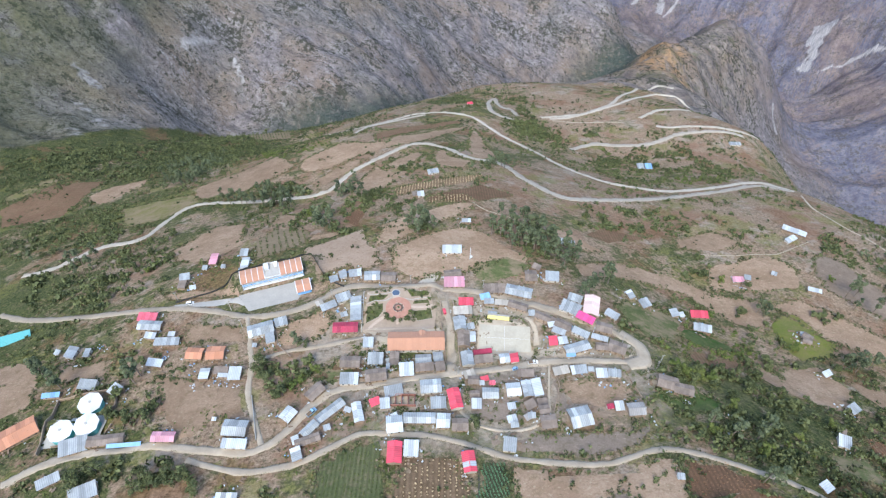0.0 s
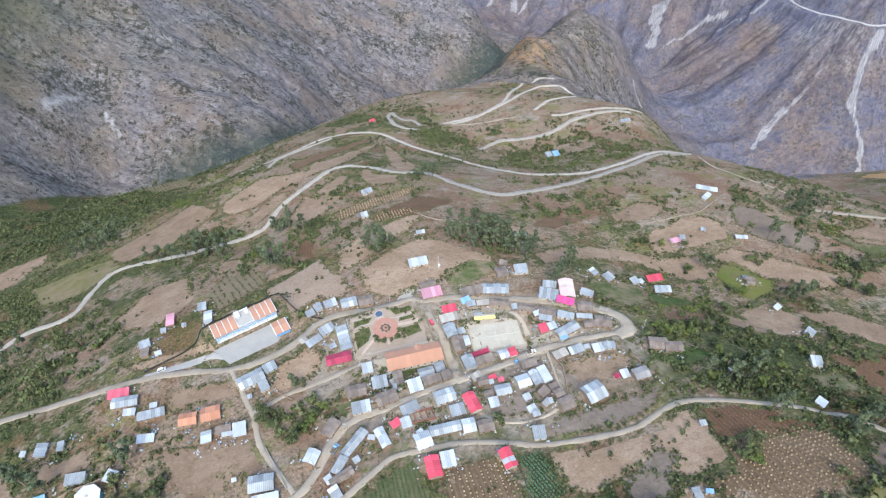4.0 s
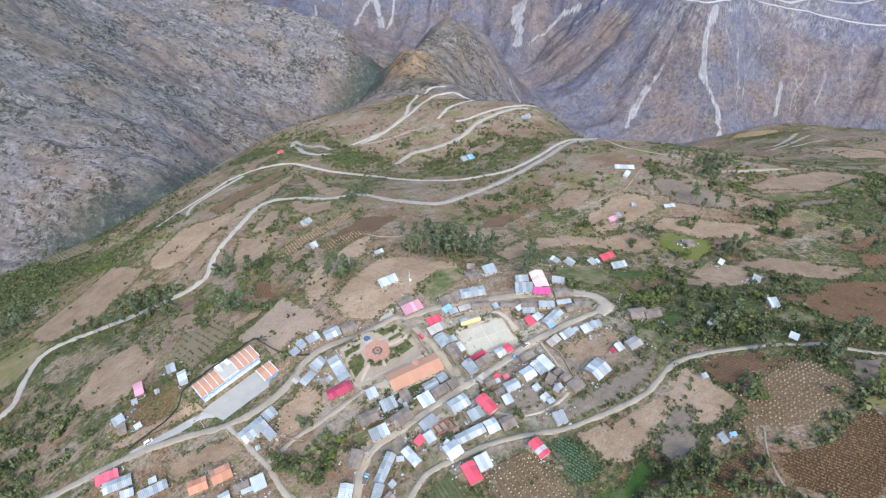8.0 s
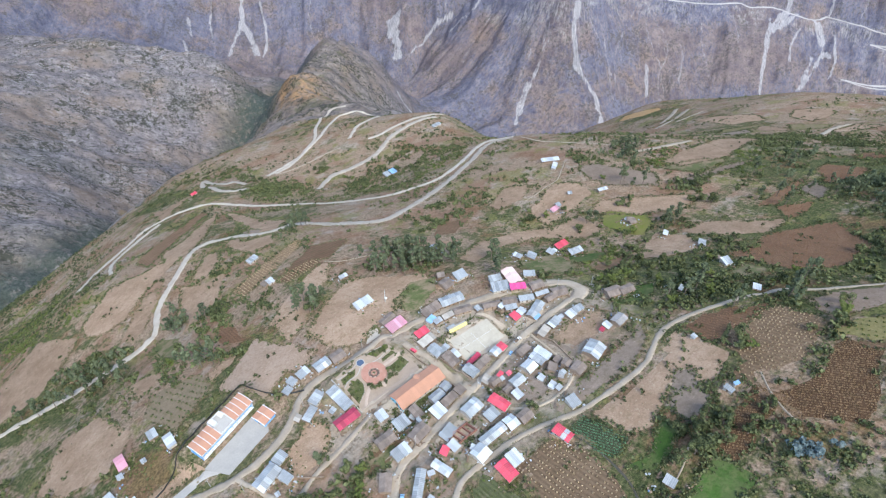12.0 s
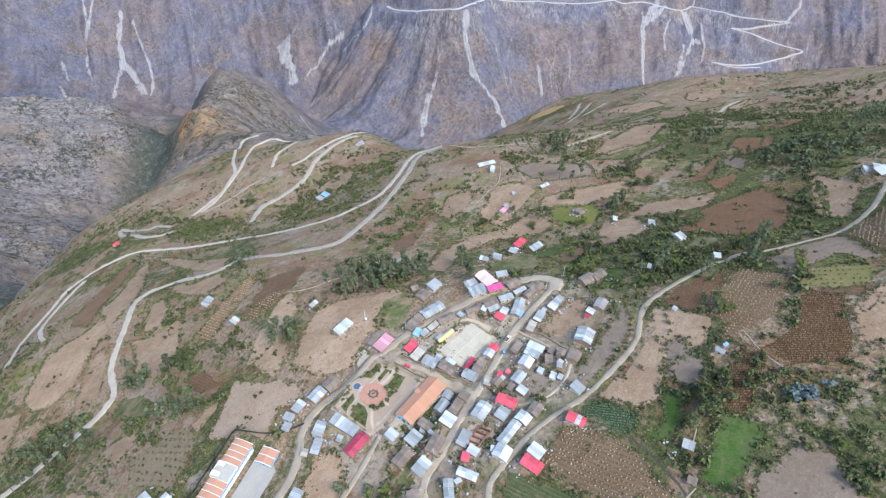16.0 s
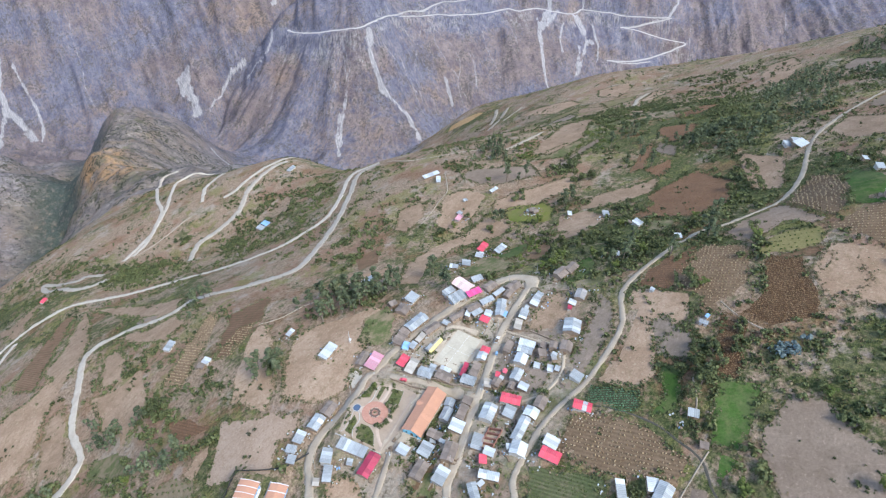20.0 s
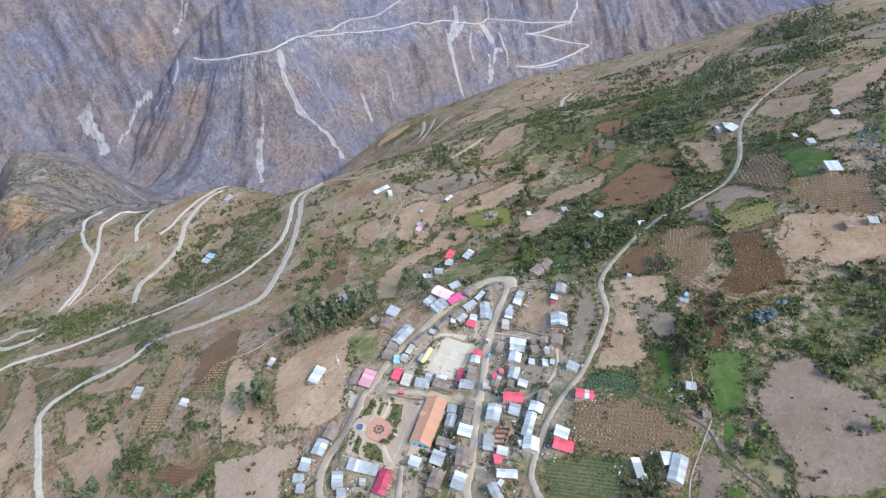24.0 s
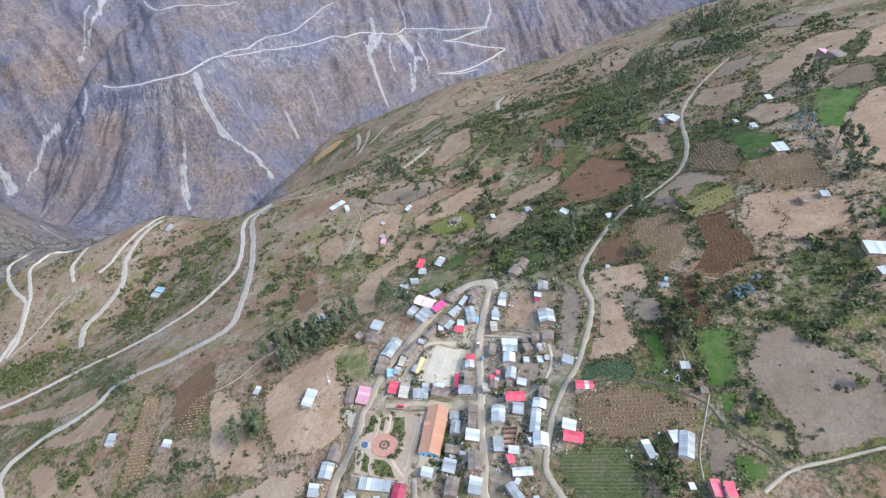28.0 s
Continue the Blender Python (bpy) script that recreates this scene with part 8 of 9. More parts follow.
THICKETS.append(("dark", [(-160, 111), (-158, 117), (-141, 118), (-127, 116), (-109, 103), (-110, 94), (-144, 96), (-153, 102)]))
THICKETS.append(("mixed", [(-110, 114), (-88, 111), (-87, 108), (-106, 109)]))
THICKETS.append(("dark", [(-85, 111), (-79, 117), (-71, 115), (-67, 112), (-77, 108)]))
THICKETS.append(("dark", [(-100, 100), (-91, 104), (-66, 105), (-62, 93), (-83, 94)]))
THICKETS.append(("dark", [(-182, 173), (-176, 179), (-170, 176), (-170, 166)]))
THICKETS.append(("mixed", [(-175, 183), (-130, 179), (-128, 174), (-165, 176)]))
THICKETS.append(("mixed", [(-99, 165), (-86, 170), (-79, 168), (-83, 156)]))
THICKETS.append(("mixed", [(26, 842), (63, 866), (100, 859), (125, 850), (128, 819), (66, 758), (6, 730)]))
THICKETS.append(("dark", [(113, 835), (127, 834), (124, 794), (102, 760), (96, 789)]))
THICKETS.append(("dark", [(84, 703), (128, 737), (177, 677), (153, 643), (101, 665)]))
THICKETS.append(("mixed", [(181, 708), (209, 720), (222, 684), (192, 659)]))
THICKETS.append(("mixed", [(218, 654), (234, 648), (242, 609), (183, 543), (195, 613)]))
THICKETS.append(("euc", [(39, 67), (58, 66), (69, 63), (60, 58), (48, 57), (42, 60), (44, 62), (32, 66)]))
THICKETS.append(("mixed", [(79, 70), (68, 60), (52, 58), (39, 64), (61, 66)]))
THICKETS.append(("mixed", [(48, 34), (64, 35), (68, 26), (64, 13), (45, 13), (44, 26)]))
THICKETS.append(("dark", [(46, 16), (48, 9), (37, 2), (33, 0), (28, -8), (22, -5), (27, 6), (38, 12)]))
THICKETS.append(("dark", [(1, 38), (20, 34), (20, 30), (-0, 31), (-7, 27), (-6, 37)]))
THICKETS.append(("mixed", [(74, 48), (76, 37), (59, 33), (57, 41), (62, 46)]))
THICKETS.append(("dark", [(95, 17), (99, 11), (77, 16), (74, 26)]))
THICKETS.append(("mixed", [(108, 50), (101, 43), (87, 47), (84, 53)]))
THICKETS.append(("mixed", [(82, -5), (66, -36), (-5, -20), (15, -10), (42, -6)]))
THICKETS.append(("dark", [(57, -9), (61, -14), (55, -18), (48, -14)]))
THICKETS.append(("dark", [(74, -19), (77, -27), (67, -32), (51, -33), (49, -26)]))
THICKETS.append(("mixed", [(34, -14), (45, -31), (12, -24), (13, -18)]))
THICKETS.append(("dark", [(37, 32), (47, 27), (37, 27), (20, 32)]))
THICKETS.append(("bright", [(-42, 40), (-30, 35), (-32, 32), (-39, 34)]))
THICKETS.append(("dark", [(-44, 44), (-44, 35), (-53, 36), (-53, 42)]))
THICKETS.append(("mixed", [(-39, 21), (-42, 9), (-52, 13), (-52, 23)]))
THICKETS.append(("dark", [(-38, 77), (-34, 68), (-50, 68), (-50, 76)]))
THICKETS.append(("dark", [(-34, 63), (-36, 55), (-40, 57), (-40, 63)]))
THICKETS.append(("mixed", [(-4, 39), (-1, 24), (-12, 23), (-14, 35)]))
THICKETS.append(("dark", [(-18, 22), (-17, 15), (-25, 18), (-24, 22)]))
THICKETS.append(("mixed", [(100, 86), (97, 74), (88, 72), (91, 79)]))
THICKETS.append(("mixed", [(94, 56), (100, 51), (125, 54), (135, 53), (125, 49), (100, 44), (90, 48)]))
THICKETS.append(("mixed", [(75, 102), (87, 108), (94, 108), (75, 93), (67, 90)]))
THICKETS.append(("mixed", [(68, 72), (67, 65), (48, 56), (45, 61)]))
THICKETS.append(("dark", [(51, 71), (59, 68), (52, 59), (45, 62)]))
THICKETS.append(("mixed", [(83, 135), (109, 130), (124, 114), (93, 114), (77, 120)]))
THICKETS.append(("mixed", [(177, 149), (193, 121), (196, 102), (214, 83), (165, 80), (143, 99), (138, 122)]))
THICKETS.append(("dark", [(159, 179), (151, 170), (130, 165), (126, 170)]))
THICKETS.append(("mixed", [(108, 123), (134, 113), (152, 98), (126, 109)]))
THICKETS.append(("dark", [(141, 90), (165, 80), (152, 72), (134, 78)]))
THICKETS.append(("mixed", [(214, 83), (245, 65), (241, 54), (209, 65)]))
THICKETS.append(("euc", [(150, 76), (190, 85), (189, 79), (154, 69)]))
THICKETS.append(("dark", [(19, 216), (27, 218), (37, 214), (42, 213), (40, 210), (31, 212), (23, 207), (15, 202), (13, 207)]))
THICKETS.append(("dark", [(62, 201), (70, 200), (66, 194), (54, 190), (54, 195)]))
THICKETS.append(("dark", [(95, 169), (93, 162), (85, 158), (86, 164)]))
THICKETS.append(("mixed", [(36, 149), (45, 150), (41, 144), (35, 144)]))
THICKETS.append(("mixed", [(121, 242), (149, 245), (154, 223), (125, 207), (109, 222)]))
THICKETS.append(("dark", [(124, 170), (143, 172), (144, 164), (127, 158), (120, 161)]))
THICKETS.append(("bright", [(19, 137), (21, 135), (17, 131), (16, 134)]))
THICKETS.append(("dark", [(116, 854), (133, 876), (138, 815), (122, 763), (102, 735), (103, 801)]))
THICKETS.append(("dark", [(76, 683), (114, 727), (144, 722), (152, 682), (128, 642), (97, 648)]))
THICKETS.append(("mixed", [(138, 713), (172, 698), (190, 672), (150, 619), (129, 637)]))
THICKETS.append(("dark", [(187, 705), (204, 720), (219, 701), (203, 681)]))
THICKETS.append(("mixed", [(206, 643), (222, 637), (212, 568), (174, 522), (185, 593)]))
THICKETS.append(("euc", [(23, 450), (64, 509), (75, 495), (69, 461), (51, 461), (32, 452)]))
THICKETS.append(("mixed", [(-2, 573), (20, 610), (33, 609), (20, 571), (1, 553)]))
THICKETS.append(("dark", [(48, 599), (61, 610), (60, 596), (44, 572)]))
THICKETS.append(("dark", [(-18, 321), (-6, 329), (-2, 314), (-15, 298)]))
THICKETS.append(("mixed", [(-41, 453), (-24, 461), (2, 435), (-17, 425), (-41, 425)]))
THICKETS.append(("dark", [(-36, 367), (-17, 385), (-14, 366), (-33, 350)]))
THICKETS.append(("mixed", [(-52, 325), (-45, 362), (-36, 367), (-30, 339), (-21, 344), (-10, 349), (-46, 320)]))
THICKETS.append(("dark", [(-69, 405), (-57, 410), (-51, 393), (-62, 370), (-72, 371), (-75, 387)]))
THICKETS.append(("dark", [(-102, 340), (-84, 360), (-77, 348), (-78, 325), (-90, 315), (-100, 320)]))
THICKETS.append(("euc", [(-110, 357), (-103, 362), (-94, 344), (-104, 335)]))
THICKETS.append(("dark", [(-143, 388), (-129, 409), (-110, 376), (-113, 349), (-125, 348), (-138, 368)]))
THICKETS.append(("euc", [(-148, 446), (-132, 442), (-135, 407), (-146, 381), (-153, 420)]))
THICKETS.append(("dark", [(-167, 432), (-156, 443), (-150, 426), (-160, 413)]))
THICKETS.append(("mixed", [(-75, 322), (-56, 321), (-70, 303), (-77, 313)]))
THICKETS.append(("mixed", [(-96, 530), (-83, 527), (-95, 508)]))
THICKETS.append(("mixed", [(-128, 504), (-120, 505), (-126, 491)]))
THICKETS.append(("dark", [(-132, 576), (-118, 572), (-107, 578), (-110, 563), (-134, 540)]))
THICKETS.append(("mixed", [(38, 944), (37, 887), (-22, 862)]))
THICKETS.append(("mixed", [(100, 979), (108, 888), (81, 853), (57, 912), (47, 925)]))
THICKETS.append(("dark", [(288, 649), (324, 649), (342, 585), (352, 550), (294, 496), (284, 575), (260, 609)]))
THICKETS.append(("dark", [(102, 389), (150, 405), (164, 388), (143, 363), (107, 352), (92, 372)]))
THICKETS.append(("bright", [(195, 403), (220, 411), (214, 391), (190, 373), (183, 385)]))
THICKETS.append(("dark", [(220, 378), (239, 384), (245, 378), (195, 348), (183, 347)]))
THICKETS.append(("dark", [(187, 326), (212, 321), (246, 329), (241, 324), (202, 314)]))
THICKETS.append(("dark", [(178, 298), (201, 301), (217, 286), (207, 280), (181, 291)]))
THICKETS.append(("dark", [(223, 278), (238, 280), (240, 272), (220, 264)]))
THICKETS.append(("mixed", [(245, 378), (278, 385), (279, 356), (248, 344)]))
THICKETS.append(("euc", [(343, 317), (403, 333), (405, 312), (342, 277)]))
THICKETS.append(("bright", [(333, 279), (388, 278), (338, 256), (320, 267)]))
THICKETS.append(("euc", [(76, 318), (96, 323), (99, 284), (93, 258), (77, 248), (65, 303)]))
THICKETS.append(("dark", [(100, 220), (124, 219), (130, 190), (115, 188), (97, 204)]))
THICKETS.append(("bright", [(-40, 326), (4, 352), (26, 359), (22, 354), (-6, 342), (-40, 322)]))
THICKETS.append(("mixed", [(-303, 429), (-279, 454), (-234, 373), (-232, 323), (-255, 316), (-277, 335)]))
THICKETS.append(("mixed", [(-217, 309), (-204, 327), (-187, 282), (-192, 262)]))
THICKETS.append(("dark", [(-267, 302), (-239, 285), (-221, 245), (-227, 223), (-251, 240)]))
THICKETS.append(("mixed", [(-102, 180), (-88, 176), (-86, 159), (-98, 158)]))
THICKETS.append(("dark", [(-359, 340), (-318, 325), (-249, 281), (-213, 252), (-249, 256), (-300, 275), (-326, 293)]))
THICKETS.append(("dark", [(-549, 660), (-494, 735), (-418, 800), (-388, 1029), (-334, 1040), (-289, 786), (-321, 641), (-371, 635), (-380, 577), (-445, 581), (-514, 595)]))
THICKETS.append(("euc", [(-353, 588), (-307, 589), (-266, 501), (-319, 525)]))
THICKETS.append(("dark", [(-253, 480), (-187, 438), (-146, 460), (-117, 420), (-131, 383), (-182, 418)]))
THICKETS.append(("euc", [(-105, 452), (-74, 436), (-71, 388), (-95, 396)]))
THICKETS.append(("mixed", [(-67, 488), (-9, 463), (-21, 403), (-52, 413)]))
THICKETS.append(("dark", [(127, 380), (183, 402), (215, 364), (181, 344), (135, 341)]))
THICKETS.append(("mixed", [(233, 402), (292, 387), (285, 356), (244, 359)]))
THICKETS.append(("euc", [(340, 341), (415, 340), (378, 298), (335, 304)]))
THICKETS.append(("dark", [(187, 300), (209, 305), (210, 289), (186, 286)]))
THICKETS.append(("mixed", [(115, 161), (160, 184), (205, 172), (240, 141), (225, 127), (177, 138), (115, 141)]))
THICKETS.append(("bright", [(145, 225), (187, 242), (213, 222), (197, 203), (142, 193)]))
THICKETS.append(("dark", [(116, 136), (143, 123), (159, 108), (134, 102), (116, 117)]))
THICKETS.append(("dark", [(-189, 169), (-171, 174), (-147, 159), (-141, 137), (-159, 136), (-178, 147)]))
THICKETS.append(("bright", [(-178, 153), (-165, 153), (-161, 140), (-172, 143)]))
THICKETS.append(("mixed", [(-96, 170), (-70, 179), (-56, 160), (-77, 137), (-89, 146)]))
THICKETS.append(("mixed", [(-98, 201), (-72, 206), (-64, 187), (-89, 186)]))
THICKETS.append(("dark", [(-187, 199), (-141, 178), (-147, 167), (-177, 182)]))
THICKETS.append(("dark", [(-256, 212), (-223, 193), (-217, 174), (-235, 179)]))
THICKETS.append(("mixed", [(-232, 248), (-193, 232), (-188, 211), (-211, 213)]))
THICKETS.append(("dark", [(-124, 119), (-92, 113), (-93, 105), (-122, 110)]))
THICKETS.append(("mixed", [(-176, 478), (-141, 455), (-137, 404), (-165, 418)]))
THICKETS.append(("dark", [(-84, 441), (-57, 397), (-60, 346), (-87, 372)]))
THICKETS.append(("dark", [(-82, 345), (-53, 323), (-54, 291), (-81, 311)]))
THICKETS.append(("dark", [(-345, 817), (-299, 805), (-249, 693), (-260, 579), (-299, 590)]))
THICKETS.append(("bright", [(-258, 753), (-204, 819), (-160, 737), (-191, 580), (-221, 562)]))
THICKETS.append(("dark", [(-90, 237), (-71, 250), (-67, 239), (-86, 218)]))
THICKETS.append(("dark", [(-100, 175), (-69, 173), (-59, 160), (-78, 151), (-98, 163)]))
THICKETS.append(("dark", [(46, 334), (91, 321), (98, 283), (69, 264), (37, 296)]))
THICKETS.append(("bright", [(363, 290), (418, 249), (389, 216), (332, 254)]))
THICKETS.append(("dark", [(522, 246), (723, 270), (468, 178), (439, 197)]))
THICKETS.append(("dark", [(304, 250), (352, 213), (319, 207), (299, 235)]))
THICKETS.append(("mixed", [(122, 180), (169, 146), (176, 100), (152, 93), (125, 133), (108, 163)]))
THICKETS.append(("dark", [(249, 188), (265, 176), (219, 159)]))
THICKETS.append(("dark", [(117, 66), (151, 54), (145, 43), (126, 48), (112, 56)]))
THICKETS.append(("dark", [(43, 68), (67, 62), (65, 49), (51, 43), (35, 57)]))
THICKETS.append(("dark", [(-133, 415), (-102, 354), (-109, 318), (-133, 329), (-146, 370)]))
THICKETS.append(("dark", [(-62, 435), (-37, 401), (-54, 359), (-85, 326), (-88, 371)]))
THICKETS.append(("mixed", [(-177, 483), (-146, 449), (-150, 408), (-173, 420), (-190, 448)]))
THICKETS.append(("mixed", [(314, 739), (348, 672), (285, 596), (239, 630)]))
THICKETS.append(("dark", [(136, 407), (174, 353), (143, 321), (109, 351)]))
THICKETS.append(("dark", [(224, 356), (242, 328), (186, 309), (190, 338)]))
THICKETS.append(("bright", [(403, 317), (442, 252), (501, 220), (412, 183), (358, 221), (344, 275)]))
THICKETS.append(("mixed", [(658, 324), (751, 229), (717, 118), (467, 81), (415, 132), (437, 219)]))
THICKETS.append(("dark", [(230, 118), (263, 84), (232, 66), (179, 84), (192, 106)]))
THICKETS.append(("dark", [(324, 95), (310, 66), (261, 60), (264, 80)]))
THICKETS.append(("euc", [(415, 132), (461, 94), (382, 63), (335, 82), (349, 109)]))
THICKETS.append(("dark", [(32, 71), (46, 61), (29, 51), (10, 46), (13, 61)]))
THICKETS.append(("mixed", [(66, 49), (75, 35), (75, 13), (61, 14), (48, 36)]))
THICKETS.append(("dark", [(46, 12), (49, 5), (29, -8), (19, -7), (27, 3)]))
THICKETS.append(("dark", [(66, -9), (63, -21), (47, -21), (44, -11)]))
THICKETS.append(("dark", [(99, -1), (101, -16), (90, -27), (79, -24), (79, -9), (85, -1)]))
THICKETS.append(("bright", [(12, 39), (6, 34), (-6, 39), (-1, 49)]))
THICKETS.append(("dark", [(271, 63), (207, 39), (186, 57), (179, 78), (215, 88)]))
THICKETS.append(("mixed", [(510, 129), (494, 69), (345, 49), (278, 71), (352, 105)]))
THICKETS.append(("euc", [(875, -29), (849, -105), (518, -61), (516, -27), (641, -7)]))
THICKETS.append(("dark", [(-23, 26), (-26, 8), (-38, 15), (-41, 34)]))
THICKETS.append(("dark", [(41, 51), (33, 31), (12, 30), (-6, 41), (13, 51)]))
THICKETS.append(("mixed", [(333, 345), (368, 289), (344, 250), (295, 292)]))
THICKETS.append(("bright", [(171, 221), (198, 199), (132, 180), (110, 196)]))
THICKETS.append(("wood", [(-549, 660), (-494, 735), (-418, 800), (-388, 960), (-334, 980), (-289, 786), (-321, 641), (-371, 635), (-380, 577), (-445, 581), (-514, 595)]))
THICKETS.append(("wood", [(-345, 817), (-299, 805), (-249, 693), (-260, 579), (-299, 590), (-340, 640)]))
THICKETS.append(("wood", [(-480, 900), (-400, 1030), (-250, 1050), (-160, 980), (-230, 930), (-330, 930), (-420, 860)]))
THICKETS.append(("wood", [(-359, 340), (-318, 325), (-249, 281), (-213, 252), (-249, 256), (-300, 275), (-326, 293)]))
THICKETS.append(("wood", [(-260, 330), (-215, 300), (-190, 250), (-225, 243), (-262, 290)]))
THICKETS.append(("dark", [(-458, 526), (-416, 518), (-354, 470), (-289, 389), (-301, 375), (-347, 389), (-384, 396)]))

RUSTLEAF = leaf_material("bracken", (0.14, 0.068, 0.035), (0.22, 0.11, 0.058), (0.30, 0.17, 0.09))

# plaza and garden shrubs
for x, y, s in ((-26.5, 216.2, 0.3), (-33.5, 210, 0.75), (-30.5, 207.5, 0.85), (-20.5, 208, 0.85), (-18.5, 212, 0.8), (-42, 223, 0.5), (-38, 225, 0.5), (-42, 213, 0.5), (-40, 219, 0.45), (-15, 226.5, 0.55),
                (-11, 226, 0.7), (-20, 228, 0.5), (-8.5, 215, 0.5), (-14, 212, 0.4), (-35, 228.5, 0.5), (-44, 208, 0.4), (-8, 223, 0.6)):
    tree("round", x, y, s * 0.72)
for x, y in ((-43, 222), (-39, 223.5), (-36, 224.5), (-43.5, 209), (-40, 212), (-37.5, 216), (-43, 215.5), (-18, 226), (-13, 227), (-16, 220.3), (-12, 221), (-10, 212), (-13, 210.5), (-16, 212.5), (-9, 218.5), (-33, 229), (-40, 227.5)):
    tree("round", x, y, 0.27)
for x, y, s in ((-33.1, 208.4, 0.62), (-28.5, 206.4, 0.66), (-24.7, 206.8, 0.6), (-16.9, 210.2, 0.66), (-17.0, 206.6, 0.5), (-8.3, 212.1, 0.42), (-5.6, 215.4, 0.4), (-12.7, 224.5, 0.42), (-18.1, 228.3, 0.48),
                (-38.2, 224.0, 0.42), (-37.4, 228.4, 0.4), (-31.8, 230.6, 0.36), (-41.8, 218.4, 0.42), (-44.6, 212.0, 0.4), (-40.4, 209.0, 0.36), (-10.5, 227.4, 0.46), (-22.6, 229.4, 0.36)):
    tree("dark", x, y, s * 0.62)

# what is built on stays clear
for key, width, line in ROADS:
    if not key.startswith("ledge"):
        for x, y in smooth_line(line, 2.0):
            i, j = int((x - MX0) / MS + 0.5), int((y - MY0) / MS + 0.5)
            r = 2 if width > 4 else 1
            if 3 < i < 636 and 3 < j < 616:
                TAKEN[i - r:i + r + 1, j - r:j + r + 1] = 2
for ob in list(scene.objects):
    if ob.parent is None and ob.type == "EMPTY" and ob.name.split(".")[0] in ("house", "shed", "church", "school_building", "classroom_block", "water_reservoir", "sports_court", "plaza_roundel"):
        x, y = ob.location[:2]
        half = [max((abs(v[k]) for c in ob.children for v in c.bound_box), default=3) for k in (0, 1)]
        c, s = math.cos(ob.rotation_euler[2]), math.sin(ob.rotation_euler[2])
        i, j, r = int((x - MX0) / MS + 0.5), int((y - MY0) / MS + 0.5), int(max(half) * 1.5 / MS + 2)
        if 0 <= i < 640 and 0 <= j < 620:
            win = (slice(max(i - r, 0), i + r + 1), slice(max(j - r, 0), j + r + 1))
            dx, dy = MXX[win] - x, MYY[win] - y
            TAKEN[win][(abs(dx * c + dy * s) < half[0] + 0.9) & (abs(dy * c - dx * s) < half[1] + 0.9)] = 3
TAKEN[(abs(MXX + 26) < 22) & (abs(MYY - 210) < 20)] = 3
TAKEN[(abs(MXX + 105) < 26) & (abs(MYY - 242) < 18)] = 3


def taken(x, y):
    i, j = ((x - MX0) / MS + 0.5).astype(int), ((y - MY0) / MS + 0.5).astype(int)
    ok = (i >= 0) & (i < 640) & (j >= 0) & (j < 620)
    return np.where(ok, TAKEN[np.clip(i, 0, 639), np.clip(j, 0, 619)], 0)


def scatter(name, spots, sizes, templates, material, label, category, seed):
    if len(spots) == 0:
        return None
    rng = np.random.default_rng(seed)
    out = []
    for k, (x, y) in enumerate(spots):
        q = templates[k % len(templates)]
        a, s = rng.uniform(0, 6.28), sizes[k]
        c, n = math.cos(a) * s, math.sin(a) * s
        z = float(gz(x, y))
        out.append(np.stack([q[..., 0] * c - q[..., 1] * n + x, q[..., 0] * n + q[..., 1] * c + y, q[..., 2] * s * rng.uniform(0.8, 1.2) + z], -1))
    return tagged(new(name, quads_mesh(name, np.concatenate(out), material)), label, category, kind="stuff")


def low_template(seed):
    rng = np.random.default_rng(seed)
    return leaf_cloud(rng, [(0, 0, 0.2), (*rng.uniform(-0.6, 0.6, 2), 0.25)], [(0.75, 0.6, 0.42), (0.5, 0.5, 0.4)], 6, 0.34)


def tall_template(seed):
    """A slender tree-like bush, taller than wide."""
    rng = np.random.default_rng(seed)
    cen = [(*rng.uniform(-0.35, 0.35, 2), z) for z in (0.5, 1.0, 1.6, 2.2)]
    return leaf_cloud(rng, cen, [(0.6, 0.6, 0.5), (0.65, 0.6, 0.5), (0.5, 0.55, 0.5), (0.3, 0.3, 0.45)], 8, 0.33)


def full_template(seed):
    rng = np.random.default_rng(seed)
    cen = [(0, 0, 0.45)] + [(*rng.uniform(-0.7, 0.7, 2), rng.uniform(0.15, 0.75)) for _ in range(4)]
    return leaf_cloud(rng, cen, [(s, s, 0.8 * s) for s in rng.uniform(0.35, 0.62, 5)], 5, 0.36)


BUSH = [low_template(s) for s in range(6)]
FULL = [full_template(s) for s in range(6)]
TALL = [tall_template(s) for s in range(5)]


def wild_spots(n, seed, box_, keep):
    rng = np.random.default_rng(seed)
    x, y = rng.uniform(box_[0], box_[1], n), rng.uniform(box_[2], box_[3], n)
    d = 0.5 * vnoise(x / 55, y / 55, 61) + 0.3 * vnoise(x / 19, y / 19, 62) + 0.2 * vnoise(x / 7, y / 7, 63)
    ok = (d + keep(x, y) > 0.585) & (taken(x, y) == 0) & (wildness(x, y) < 0.5)
    return np.c_[x, y][ok]


def green_zone(x, y):
    s = 0.14 * ramp(-x, 120, 260) + 0.05 * ramp(x, 110, 230) * (1 - ramp(y, 180, 420)) * (1 - ramp(x, 480, 800)) + 0.05 * ramp(y, 330, 480)
    return s + 0.16 * (1 - ramp(y, 90, 150)) * ramp(x, 20, 80) - 0.10 * (1 - ramp(np.hypot(x + 10, y - 180), 70, 130)) - 0.03


